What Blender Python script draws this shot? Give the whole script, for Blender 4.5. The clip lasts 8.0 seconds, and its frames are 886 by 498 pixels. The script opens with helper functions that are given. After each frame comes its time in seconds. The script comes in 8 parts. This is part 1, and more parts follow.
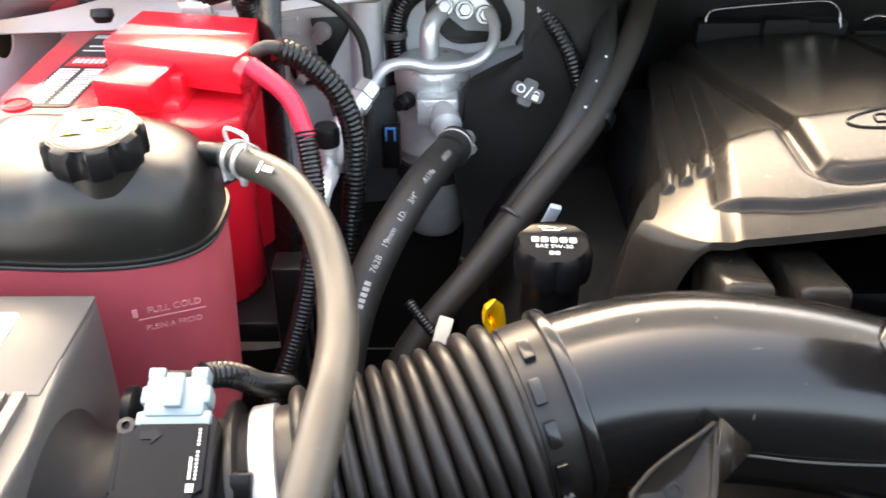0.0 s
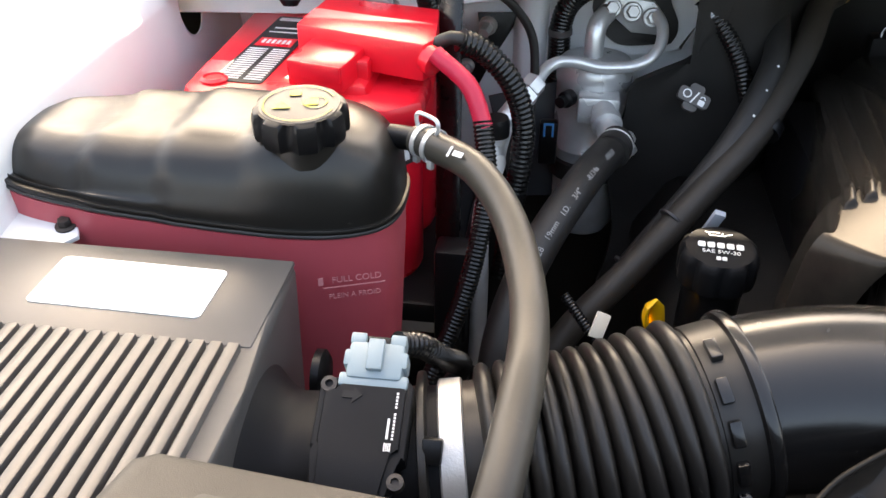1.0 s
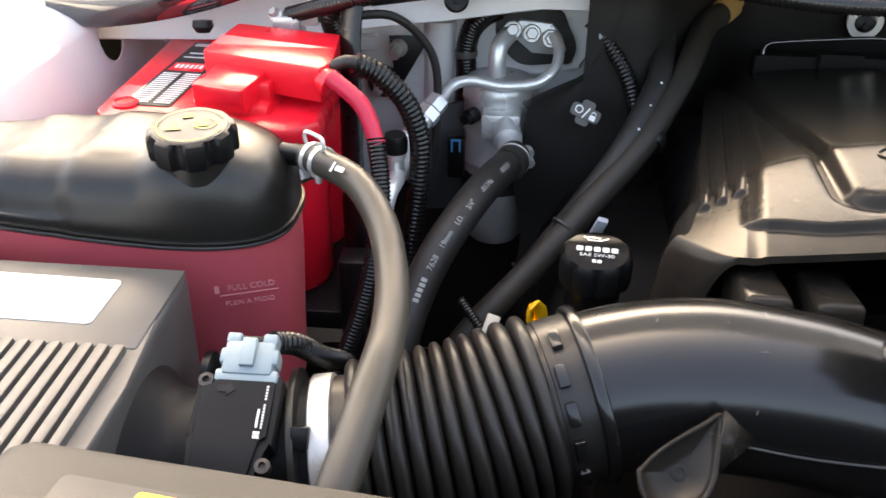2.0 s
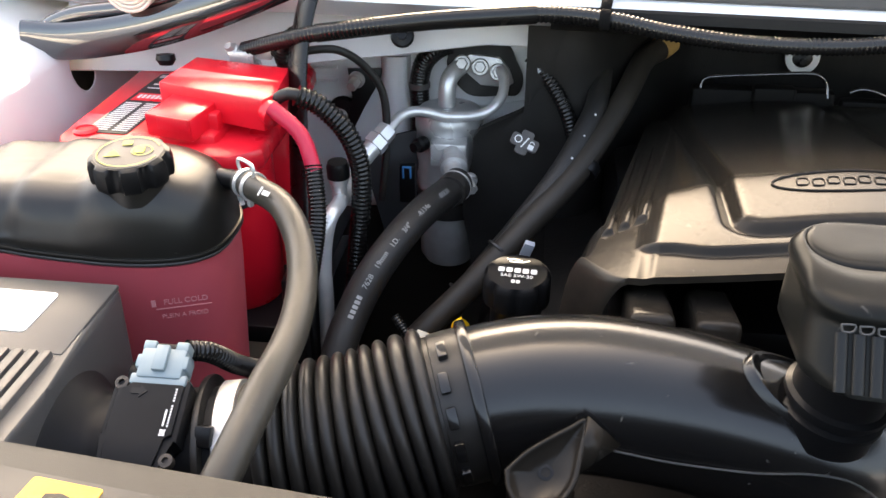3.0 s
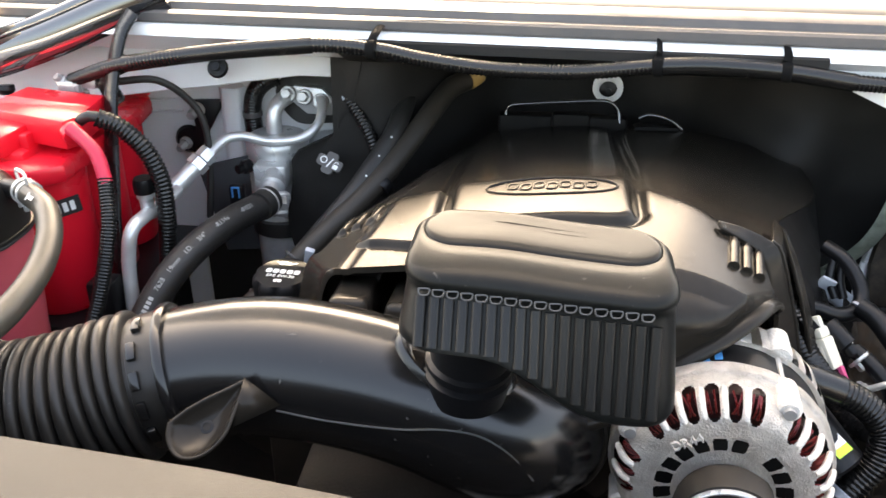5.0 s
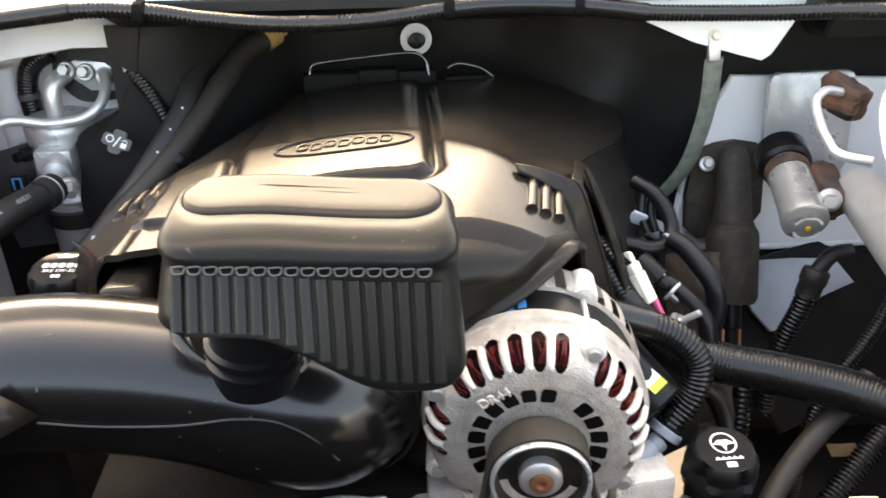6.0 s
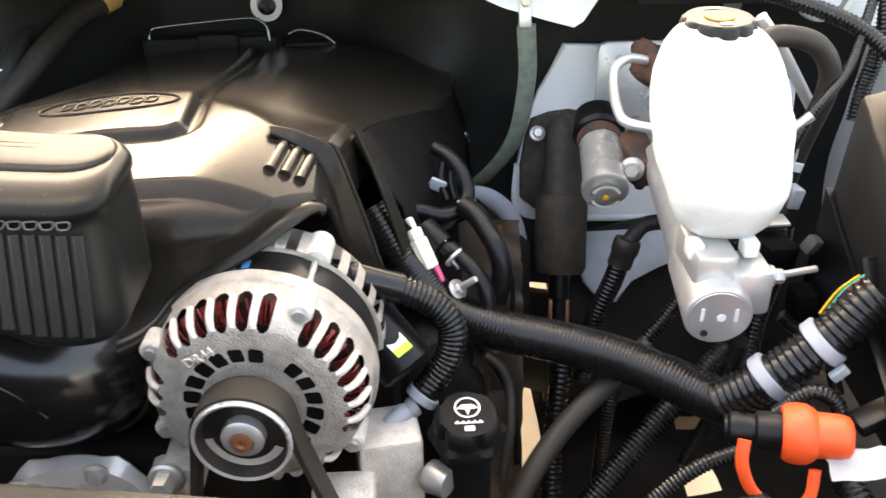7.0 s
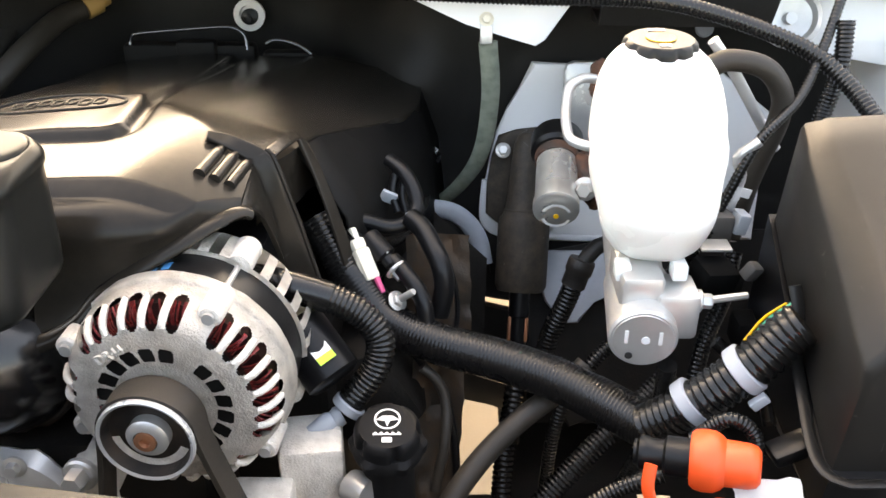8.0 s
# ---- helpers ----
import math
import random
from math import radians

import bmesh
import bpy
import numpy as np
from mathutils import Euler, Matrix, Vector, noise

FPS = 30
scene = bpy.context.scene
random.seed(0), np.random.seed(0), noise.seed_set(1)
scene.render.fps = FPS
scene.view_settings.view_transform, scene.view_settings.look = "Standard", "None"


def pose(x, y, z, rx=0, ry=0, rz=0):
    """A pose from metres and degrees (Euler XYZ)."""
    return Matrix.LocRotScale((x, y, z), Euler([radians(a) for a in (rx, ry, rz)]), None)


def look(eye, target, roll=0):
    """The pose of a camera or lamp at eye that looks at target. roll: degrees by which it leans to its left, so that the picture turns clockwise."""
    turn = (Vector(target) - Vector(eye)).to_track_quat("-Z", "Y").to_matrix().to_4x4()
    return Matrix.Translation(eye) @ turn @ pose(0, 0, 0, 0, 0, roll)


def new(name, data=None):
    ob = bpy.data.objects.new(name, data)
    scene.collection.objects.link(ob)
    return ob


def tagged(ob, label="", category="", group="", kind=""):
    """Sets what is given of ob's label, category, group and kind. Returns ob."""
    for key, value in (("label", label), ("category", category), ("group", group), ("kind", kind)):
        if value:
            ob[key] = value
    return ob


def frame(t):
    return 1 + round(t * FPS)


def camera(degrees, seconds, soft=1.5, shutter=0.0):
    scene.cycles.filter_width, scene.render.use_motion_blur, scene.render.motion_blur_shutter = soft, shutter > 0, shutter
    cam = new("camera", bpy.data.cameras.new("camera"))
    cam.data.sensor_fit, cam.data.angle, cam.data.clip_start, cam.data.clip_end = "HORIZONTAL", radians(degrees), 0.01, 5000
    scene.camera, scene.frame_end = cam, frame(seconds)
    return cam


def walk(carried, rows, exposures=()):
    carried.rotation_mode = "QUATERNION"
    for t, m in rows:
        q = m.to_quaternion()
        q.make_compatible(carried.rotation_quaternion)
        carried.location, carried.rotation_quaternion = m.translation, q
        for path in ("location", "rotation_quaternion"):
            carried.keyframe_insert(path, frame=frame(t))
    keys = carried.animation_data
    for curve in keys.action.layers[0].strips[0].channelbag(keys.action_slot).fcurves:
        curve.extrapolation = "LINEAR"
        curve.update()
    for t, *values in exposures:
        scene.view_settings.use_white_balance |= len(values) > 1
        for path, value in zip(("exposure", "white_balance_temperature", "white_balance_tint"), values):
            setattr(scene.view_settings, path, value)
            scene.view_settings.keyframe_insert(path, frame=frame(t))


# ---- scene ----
cam = camera(53.4, 8.0, shutter=0.2)
PATH = [
    (0, (0.001, -0.007, 1.501), (-0.001, 1.678, 0.423), -0.3),
    (0.5, (-0.043, -0.014, 1.509), (-0.184, 1.659, 0.422), 0.5),
    (1, (-0.051, -0.029, 1.505), (-0.276, 1.638, 0.424), 0.3),
    (1.5, (-0.024, -0.053, 1.513), (-0.254, 1.62, 0.442), 0.0),
    (2, (0.017, -0.068, 1.526), (-0.143, 1.628, 0.478), 0.3),
    (2.2, (0.028, -0.07, 1.528), (-0.104, 1.632, 0.486), 0.6),
    (3.5, (0.168, -0.141, 1.558), (-0.1, 1.594, 0.601), 0.6),
    (4, (0.251, -0.185, 1.558), (-0.064, 1.567, 0.647), 1.8),
    (4.2, (0.288, -0.205, 1.565), (-0.039, 1.552, 0.667), 1.9),
    (5.3, (0.353, -0.159, 1.545), (0.21, 1.619, 0.64), -1.3),
    (5.5, (0.358, -0.147, 1.54), (0.29, 1.628, 0.621), -1.5),
    (6, (0.409, -0.131, 1.522), (0.474, 1.621, 0.558), -1.8),
    (6.5, (0.512, -0.14, 1.512), (0.599, 1.589, 0.511), -1.1),
    (7, (0.609, -0.144, 1.504), (0.67, 1.584, 0.5), -1.2),
    (7.5, (0.681, -0.138, 1.495), (0.737, 1.596, 0.5), -1.0),
    (8, (0.692, -0.149, 1.5), (0.679, 1.601, 0.531), 0.0),
]
LIGHT = [(0.0, 3.86, 8700, 10), (0.5, 3.38, 8400, 10), (1.0, 2.94, 8200, 10), (2.0, 3.06, 8200, 10), (4.0, 2.84, 8200, 10), (5.5, 3.52, 8800, 10), (6.5, 3.50, 9100, 10), (8.0, 3.46, 9100, 10)]
walk(cam, [(t, look(eye, target, roll)) for t, eye, target, roll in PATH], LIGHT)

# ---- world, sun, exposure ----
SUN_EL, SUN_AZ = radians(48), radians(-12)     # the sun stands behind the truck; the raised hood shades the bay
world = bpy.data.worlds.new("sky")
scene.world = world
world.use_nodes = True
sky = world.node_tree.nodes.new("ShaderNodeTexSky")
sky.sky_type, sky.sun_disc = "NISHITA", False
sky.sun_elevation, sky.sun_rotation = SUN_EL, SUN_AZ
back = world.node_tree.nodes["Background"]
back.inputs["Strength"].default_value = 0.15
sky.dust_density, sky.air_density, sky.ozone_density = 6.0, 1.0, 0.6
world.node_tree.links.new(sky.outputs[0], back.inputs["Color"])
sun = new("sun", bpy.data.lights.new("sun", "SUN"))
sun.data.energy, sun.data.angle, sun.data.color = 5.0, radians(0.6), (1.0, 0.90, 0.78)
sun_way = Vector((math.sin(SUN_AZ) * math.cos(SUN_EL), math.cos(SUN_AZ) * math.cos(SUN_EL), math.sin(SUN_EL)))
sun.matrix_world = look(sun_way * 10, (0, 0, 0))


# ---- materials ----
def material(name, color, rough=0.5, metal=0.0, color2=None, scale=12.0, amount=0.5, grain=600.0, bump=0.15,
             dust=None, dust_amount=0.35, coat=0.0, trans=0.0, sub=0.0, rough_var=0.12, ior=1.5, detail=6.0, scuff=0.0, relief=0.0006):
    """Principled material with blotches at one scale, fine grain at another, and a dusty film with a shape of its own."""
    m = bpy.data.materials.new(name)
    m.use_nodes = True
    n, l = m.node_tree.nodes, m.node_tree.links
    bs = n["Principled BSDF"]
    co = n.new("ShaderNodeTexCoord")
    big = n.new("ShaderNodeTexNoise")
    big.inputs["Scale"].default_value, big.inputs["Detail"].default_value = scale, detail
    l.new(co.outputs["Object"], big.inputs["Vector"])
    fine = n.new("ShaderNodeTexNoise")
    fine.inputs["Scale"].default_value, fine.inputs["Detail"].default_value = grain, 3.0
    l.new(co.outputs["Object"], fine.inputs["Vector"])
    mix = n.new("ShaderNodeMix")
    mix.data_type = "RGBA"
    c2 = color2 or tuple(c * 0.6 for c in color)
    mix.inputs["A"].default_value, mix.inputs["B"].default_value = (*color, 1), (*c2, 1)
    ramp = n.new("ShaderNodeMapRange")
    ramp.inputs["From Min"].default_value, ramp.inputs["From Max"].default_value = 0.4, 0.75
    ramp.inputs["To Max"].default_value = amount
    l.new(big.outputs["Fac"], ramp.inputs["Value"])
    l.new(ramp.outputs["Result"], mix.inputs["Factor"])
    last = mix.outputs["Result"]
    if dust:
        d = n.new("ShaderNodeTexNoise")
        d.inputs["Scale"].default_value, d.inputs["Detail"].default_value = scale * 2.7, 9.0
        d.inputs["Roughness"].default_value = 0.7
        l.new(co.outputs["Object"], d.inputs["Vector"])
        r = n.new("ShaderNodeMapRange")
        r.inputs["From Min"].default_value, r.inputs["From Max"].default_value = 0.35, 0.8
        r.inputs["To Min"].default_value, r.inputs["To Max"].default_value = dust_amount * 0.35, dust_amount
        l.new(d.outputs["Fac"], r.inputs["Value"])
        m2 = n.new("ShaderNodeMix")
        m2.data_type = "RGBA"
        m2.inputs["B"].default_value = (*dust, 1)
        l.new(last, m2.inputs["A"])
        l.new(r.outputs["Result"], m2.inputs["Factor"])
        last = m2.outputs["Result"]
    if scuff:
        q = n.new("ShaderNodeTexNoise")
        q.inputs["Scale"].default_value, q.inputs["Detail"].default_value, q.inputs["Distortion"].default_value = 38.0, 4.0, 2.5
        l.new(co.outputs["Object"], q.inputs["Vector"])
        r = n.new("ShaderNodeMapRange")
        r.inputs["From Min"].default_value, r.inputs["From Max"].default_value, r.inputs["To Max"].default_value = 0.69, 0.75, scuff
        l.new(q.outputs["Fac"], r.inputs["Value"])
        m3 = n.new("ShaderNodeMix")
        m3.data_type = "RGBA"
        m3.inputs["B"].default_value = (0.34, 0.32, 0.29, 1)
        l.new(last, m3.inputs["A"])
        l.new(r.outputs["Result"], m3.inputs["Factor"])
        last = m3.outputs["Result"]
    l.new(last, bs.inputs["Base Color"])
    rr = n.new("ShaderNodeMapRange")
    rr.inputs["To Min"].default_value, rr.inputs["To Max"].default_value = max(0.02, rough - rough_var), min(1, rough + rough_var)
    l.new(big.outputs["Fac"], rr.inputs["Value"])
    l.new(rr.outputs["Result"], bs.inputs["Roughness"])
    if bump:
        b = n.new("ShaderNodeBump")
        b.inputs["Strength"].default_value, b.inputs["Distance"].default_value = bump, relief
        l.new(fine.outputs["Fac"], b.inputs["Height"])
        l.new(b.outputs["Normal"], bs.inputs["Normal"])
    bs.inputs["Metallic"].default_value = metal
    bs.inputs["IOR"].default_value = ior
    bs.inputs["Coat Weight"].default_value = coat
    bs.inputs["Transmission Weight"].default_value = trans
    if sub:
        bs.inputs["Subsurface Weight"].default_value = sub
        bs.inputs["Subsurface Radius"].default_value = (0.01, 0.006, 0.006)
        bs.inputs["Subsurface Scale"].default_value = 1.0
    return m


TAN = (0.32, 0.25, 0.18)
M_TUBE = material("black moulded plastic", (0.006, 0.006, 0.0064), 0.2, dust=TAN, dust_amount=0.010, scale=9, bump=0.04, grain=900, rough_var=0.07, ior=1.5, scuff=0.30)
M_COVER = material("dusty satin black plastic", (0.007, 0.0068, 0.0065), 0.21, dust=TAN, dust_amount=0.07, scale=7, bump=0.05, grain=1200, rough_var=0.05, ior=1.255, scuff=0.06)
M_BOX = material("grey black textured plastic", (0.012, 0.0118, 0.0115), 0.36, dust=TAN, dust_amount=0.005, scale=8, bump=0.2, grain=1400, rough_var=0.08, ior=1.32)
M_BELL = material("black moulded rubber", (0.014, 0.0135, 0.013), 0.38, dust=TAN, dust_amount=0.025, scale=20, bump=0.1, grain=1200, scuff=0.12, ior=1.38)
M_LID = material("dusty grey textured lid plastic", (0.066, 0.066, 0.067), 0.36, dust=TAN, dust_amount=0.03, scale=8, bump=0.2, grain=1400, rough_var=0.08, ior=1.45)
M_RESO = material("dull black moulded plastic", (0.006, 0.0062, 0.006), 0.33, dust=(0.22, 0.23, 0.20), dust_amount=0.022, scale=14, bump=0.12, grain=1100, rough_var=0.08, ior=1.23, scuff=0.16)
M_SIDE = material("matte black plastic", (0.006, 0.006, 0.006), 0.6, scale=12, bump=0.15, ior=1.22, dust=TAN, dust_amount=0.01)
M_CAPB = material("matte black cap plastic", (0.010, 0.010, 0.0105), 0.5, scale=20, bump=0.15, ior=1.2)
M_RIB = material("dull black ribbed plastic", (0.006, 0.006, 0.0062), 0.36, scale=12, bump=0.1, ior=1.35)
M_FUSE = material("dusty black fuse box plastic", (0.011, 0.0108, 0.0105), 0.38, dust=TAN, dust_amount=0.018, scale=8, bump=0.2, grain=1400, rough_var=0.08, ior=1.31, scuff=0.2)
M_BLACK = material("black plastic", (0.006, 0.006, 0.0066), 0.33, scale=15, bump=0.15, ior=1.33)
M_SEAM = material("dusty grey tank seam", (0.030, 0.029, 0.030), 0.4, scale=20, bump=0.1, dust=TAN, dust_amount=0.02)
M_SENSOR = material("blue black sensor plastic", (0.010, 0.0105, 0.012), 0.5, scale=25, bump=0.15, grain=1500, ior=1.22)
M_SATIN = material("satin black tank plastic", (0.008, 0.0076, 0.007), 0.33, dust=TAN, dust_amount=0.015, scale=11, bump=0.05, rough_var=0.05, ior=1.45, scuff=0.08)
M_LOOM = material("corrugated black conduit", (0.007, 0.007, 0.007), 0.24, scale=30, bump=0.1, dust=TAN, dust_amount=0.01, ior=1.45)
M_TAPE = material("glossy black wrap", (0.0055, 0.0055, 0.006), 0.27, scale=30, bump=0.12, grain=900, dust=TAN, dust_amount=0.008, ior=1.42)
M_TIE = material("matte black nylon", (0.007, 0.007, 0.007), 0.9, scale=30, bump=0.1, ior=1.15)
M_RUBBER = material("black rubber hose", (0.009, 0.009, 0.009), 0.5, scale=25, bump=0.5, grain=1800, dust=TAN, dust_amount=0.03)
M_HOSE = material("dusty grey rubber hose", (0.034, 0.032, 0.027), 0.38, scale=14, bump=0.14, grain=1500, dust=TAN, dust_amount=0.06, ior=1.40, scuff=0.08)
M_BROWN = material("brown aged rubber hose", (0.024, 0.0205, 0.017), 0.5, scale=20, bump=0.3, grain=1300, dust=TAN, dust_amount=0.04, ior=1.4)
M_PAD = material("black firewall insulation", (0.017, 0.0165, 0.016), 0.5, scale=10, bump=0.5, grain=400, color2=(0.012, 0.012, 0.012), ior=1.25, dust=TAN, dust_amount=0.012)
M_PAINT = material("white body paint", (0.82, 0.83, 0.84), 0.35, scale=5, amount=0.25, color2=(0.70, 0.70, 0.69), bump=0.03, coat=0.4, dust=TAN, dust_amount=0.04)
M_APRON = material("dusty white inner panel paint", (0.80, 0.81, 0.82), 0.45, scale=6, amount=0.5, color2=(0.66, 0.66, 0.65), bump=0.06, dust=TAN, dust_amount=0.06)
M_RED = material("red battery plastic", (0.76, 0.012, 0.028), 0.30, scale=12, amount=0.25, bump=0.08, color2=(0.62, 0.008, 0.018))
M_REDRUB = material("red cable insulation", (0.55, 0.015, 0.05), 0.4, scale=30, amount=0.3, bump=0.1)
M_PINK = material("translucent tank with pink coolant", (0.50, 0.085, 0.105), 0.35, scale=9, amount=0.45, color2=(0.40, 0.05, 0.07), bump=0.05, sub=0.25)
M_ALU = material("cast aluminium", (0.76, 0.715, 0.655), 0.5, metal=0.2, scale=70, amount=0.75, color2=(0.46, 0.415, 0.365), bump=1.0, grain=520, relief=0.0012)
M_ALUS = material("smooth die-cast aluminium", (0.58, 0.575, 0.56), 0.38, metal=0.6, scale=60, amount=0.4, color2=(0.44, 0.43, 0.42), bump=0.25, grain=700)
M_ALUP = material("aluminium pipe", (0.74, 0.74, 0.73), 0.33, metal=0.6, scale=40, amount=0.5, color2=(0.5, 0.5, 0.5), bump=0.15)
M_CAN = material("painted grey aluminium can", (0.60, 0.60, 0.59), 0.30, metal=0.45, scale=25, amount=0.6, color2=(0.32, 0.32, 0.32), bump=0.2)
M_ZINC = material("bright zinc plate", (0.66, 0.65, 0.62), 0.3, metal=0.7, scale=30, amount=0.5, color2=(0.42, 0.41, 0.39), bump=0.1)
M_STEEL = material("machined steel", (0.55, 0.54, 0.52), 0.35, metal=0.6, scale=30, amount=0.5, bump=0.15)
M_GLOSS = material("glossy black enamel", (0.012, 0.012, 0.013), 0.07, scale=12, bump=0.02, coat=1.0, rough_var=0.03, ior=1.9)
M_DUSTY = material("dust-stained black iron", (0.014, 0.0125, 0.011), 0.6, scale=75, amount=0.8, color2=(0.055, 0.040, 0.030), bump=0.8, grain=500, dust=TAN, dust_amount=0.11, ior=1.35, scuff=0.35)
M_STAIN = material("oil-stained brown steel", (0.085, 0.070, 0.058), 0.45, metal=0.2, scale=38, amount=0.9, color2=(0.16, 0.095, 0.055), bump=0.6, grain=400)
M_RUST = material("rusty cast iron", (0.030, 0.020, 0.016), 0.75, scale=60, amount=0.9, color2=(0.15, 0.055, 0.025), bump=0.8, grain=500)
M_IRON = material("dirty dark cast iron", (0.015, 0.013, 0.012), 0.5, metal=0.1, scale=45, amount=0.8, color2=(0.060, 0.040, 0.029), bump=0.7, grain=500)
M_COPPER = material("copper windings", (0.030, 0.006, 0.006), 0.4, metal=0.3, scale=60, amount=0.6, bump=0.3)
M_WIRE = material("lacquered red copper wire", (0.22, 0.022, 0.022), 0.3, metal=0.4, scale=200, amount=0.8, color2=(0.04, 0.008, 0.008), bump=0.0)
M_COPPERY = material("copper coloured joint", (0.45, 0.20, 0.11), 0.45, metal=0.6, scale=40, bump=0.4)
M_YEL = material("yellow plastic", (0.80, 0.42, 0.01), 0.4, scale=20, amount=0.2, bump=0.05)
M_TANC = material("tan plastic coupling", (0.45, 0.27, 0.09), 0.45, scale=20, amount=0.4, bump=0.1)
M_ORANGE = material("orange rubber", (0.85, 0.085, 0.02), 0.45, scale=20, amount=0.25, bump=0.1)
M_CONN = material("pale blue grey connector plastic", (0.22, 0.28, 0.30), 0.4, scale=30, amount=0.3, bump=0.05)
M_SLATE = material("dark slate plastic", (0.035, 0.038, 0.042), 0.5, scale=18, bump=0.2)
M_GREY = material("grey clip plastic", (0.36, 0.39, 0.43), 0.45, scale=30, amount=0.4, bump=0.1)
M_WHITE = material("milky white reservoir plastic", (0.86, 0.86, 0.83), 0.3, scale=10, amount=0.1, bump=0.02, sub=0.2)
M_LABEL = material("white label", (0.82, 0.82, 0.82), 0.4, scale=20, amount=0.1, bump=0.0)
M_INK = material("black label print", (0.02, 0.02, 0.02), 0.45, scale=40, amount=0.2, bump=0.0)
M_PRINT = material("white print", (0.78, 0.78, 0.76), 0.5, scale=60, amount=0.4, bump=0.0)
M_FADED = material("faded hose print", (0.36, 0.36, 0.35), 0.6, scale=90, amount=0.8, color2=(0.12, 0.12, 0.12), bump=0.0)
M_YPRINT = material("yellow print", (0.62, 0.55, 0.10), 0.5, scale=60, amount=0.4, bump=0.0)
M_PALE = material("pale pink embossed print", (0.62, 0.24, 0.25), 0.45, scale=60, amount=0.4, bump=0.0)
M_YLAB = material("yellow label", (0.85, 0.42, 0.02), 0.4, scale=20, amount=0.2, bump=0.0)
M_GREEN = material("green print", (0.10, 0.55, 0.36), 0.5, scale=60, amount=0.3, bump=0.0)
M_LIME = material("lime label", (0.45, 0.80, 0.05), 0.45, scale=60, amount=0.2, bump=0.0)
M_STRAP = material("braided ground strap", (0.24, 0.27, 0.22), 0.6, metal=0.2, scale=90, amount=0.8, color2=(0.13, 0.15, 0.12), bump=0.9, grain=900)
M_SEAL = material("grey weatherstrip rubber", (0.06, 0.06, 0.063), 0.55, scale=12, amount=0.4, bump=0.2, dust=TAN, dust_amount=0.15)
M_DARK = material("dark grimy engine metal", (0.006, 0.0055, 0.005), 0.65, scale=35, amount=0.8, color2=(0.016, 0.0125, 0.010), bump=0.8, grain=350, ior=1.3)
M_GROUND = material("sandy concrete", (0.30, 0.25, 0.19), 0.9, scale=3, amount=0.6, color2=(0.24, 0.20, 0.155), bump=0.6, grain=120)
M_TEAL = material("teal wire seal", (0.05, 0.45, 0.50), 0.4, scale=40, bump=0.05)
M_PINKP = material("pink wire seal", (0.75, 0.10, 0.25), 0.4, scale=40, bump=0.05)
M_CREAM = material("cream paper tag", (0.75, 0.70, 0.58), 0.6, scale=30, amount=0.3, bump=0.1)
M_BLUE = material("blue clip plastic", (0.04, 0.25, 0.55), 0.4, scale=30, bump=0.05)


# ---- building helpers ----
def thing(name, at, label, category, group="", kind=""):
    ob = new(name)
    ob.empty_display_size = 0.02
    ob.location = at
    return tagged(ob, label, category, group, kind)


def home(ob):
    """The world place of a thing or part, before the scene is evaluated."""
    m = Matrix.Translation(ob.location)
    return home(ob.parent) @ ob.matrix_parent_inverse @ m if ob.parent else m


def part(name, bm, mat, parent, label="", smooth=True, angle=40):
    me = bpy.data.meshes.new(name)
    bmesh.ops.recalc_face_normals(bm, faces=bm.faces)
    if smooth:
        for f in bm.faces:
            f.smooth = True
        lim = radians(angle)
        for e in bm.edges:
            if len(e.link_faces) == 2 and e.calc_face_angle(0) > lim:
                e.smooth = False
    bm.to_mesh(me)
    bm.free()
    me.materials.append(mat)
    ob = new(name, me)
    if parent is not None:
        ob.parent = parent
        ob.matrix_parent_inverse = home(parent).inverted()
    if label:
        ob["label"] = label
    return ob


def solo(name, bm, mat, label, category="", group="", kind="", smooth=True, angle=40):
    return tagged(part(name, bm, mat, None, "", smooth, angle), label, category, group, kind)


def box(bm, c, s, bevel=0.002, m=None, seg=2):
    r = bmesh.ops.create_cube(bm, size=1.0)
    vs = r["verts"]
    bmesh.ops.scale(bm, vec=s, verts=vs)
    if bevel:
        es = list({e for v in vs for e in v.link_edges})
        out = bmesh.ops.bevel(bm, geom=es, offset=min(bevel, 0.45 * min(s)), segments=seg, affect="EDGES", profile=0.5)
        vs = list({v for f in out["faces"] for v in f.verts} | {v for v in vs if v.is_valid})
    mm = Matrix.Translation(c) @ (m or Matrix.Identity(4))
    bmesh.ops.transform(bm, matrix=mm, verts=vs)
    return bm


def boxes(*rows):
    bm = bmesh.new()
    for r in rows:
        box(bm, *r)
    return bm


def frame_of(axis, up=(0, 0, 1)):
    z = Vector(axis).normalized()
    u = Vector(up)
    if abs(z.dot(u.normalized())) > 0.95:
        u = Vector((0, 1, 0))
    x = u.cross(z).normalized()
    return Matrix((x, z.cross(x), z)).transposed().to_4x4()


def rings(bm, loops, close=True, cap=(True, True)):
    """Skin a list of vertex loops of equal count."""
    vs = [[bm.verts.new(p) for p in lp] for lp in loops]
    n = len(vs[0])
    for a, b in zip(vs, vs[1:]):
        for i in range(n if close else n - 1):
            j = (i + 1) % n
            bm.faces.new((a[i], a[j], b[j], b[i]))
    if close and cap[0]:
        bm.faces.new(vs[0][::-1])
    if close and cap[1]:
        bm.faces.new(vs[-1])
    return vs


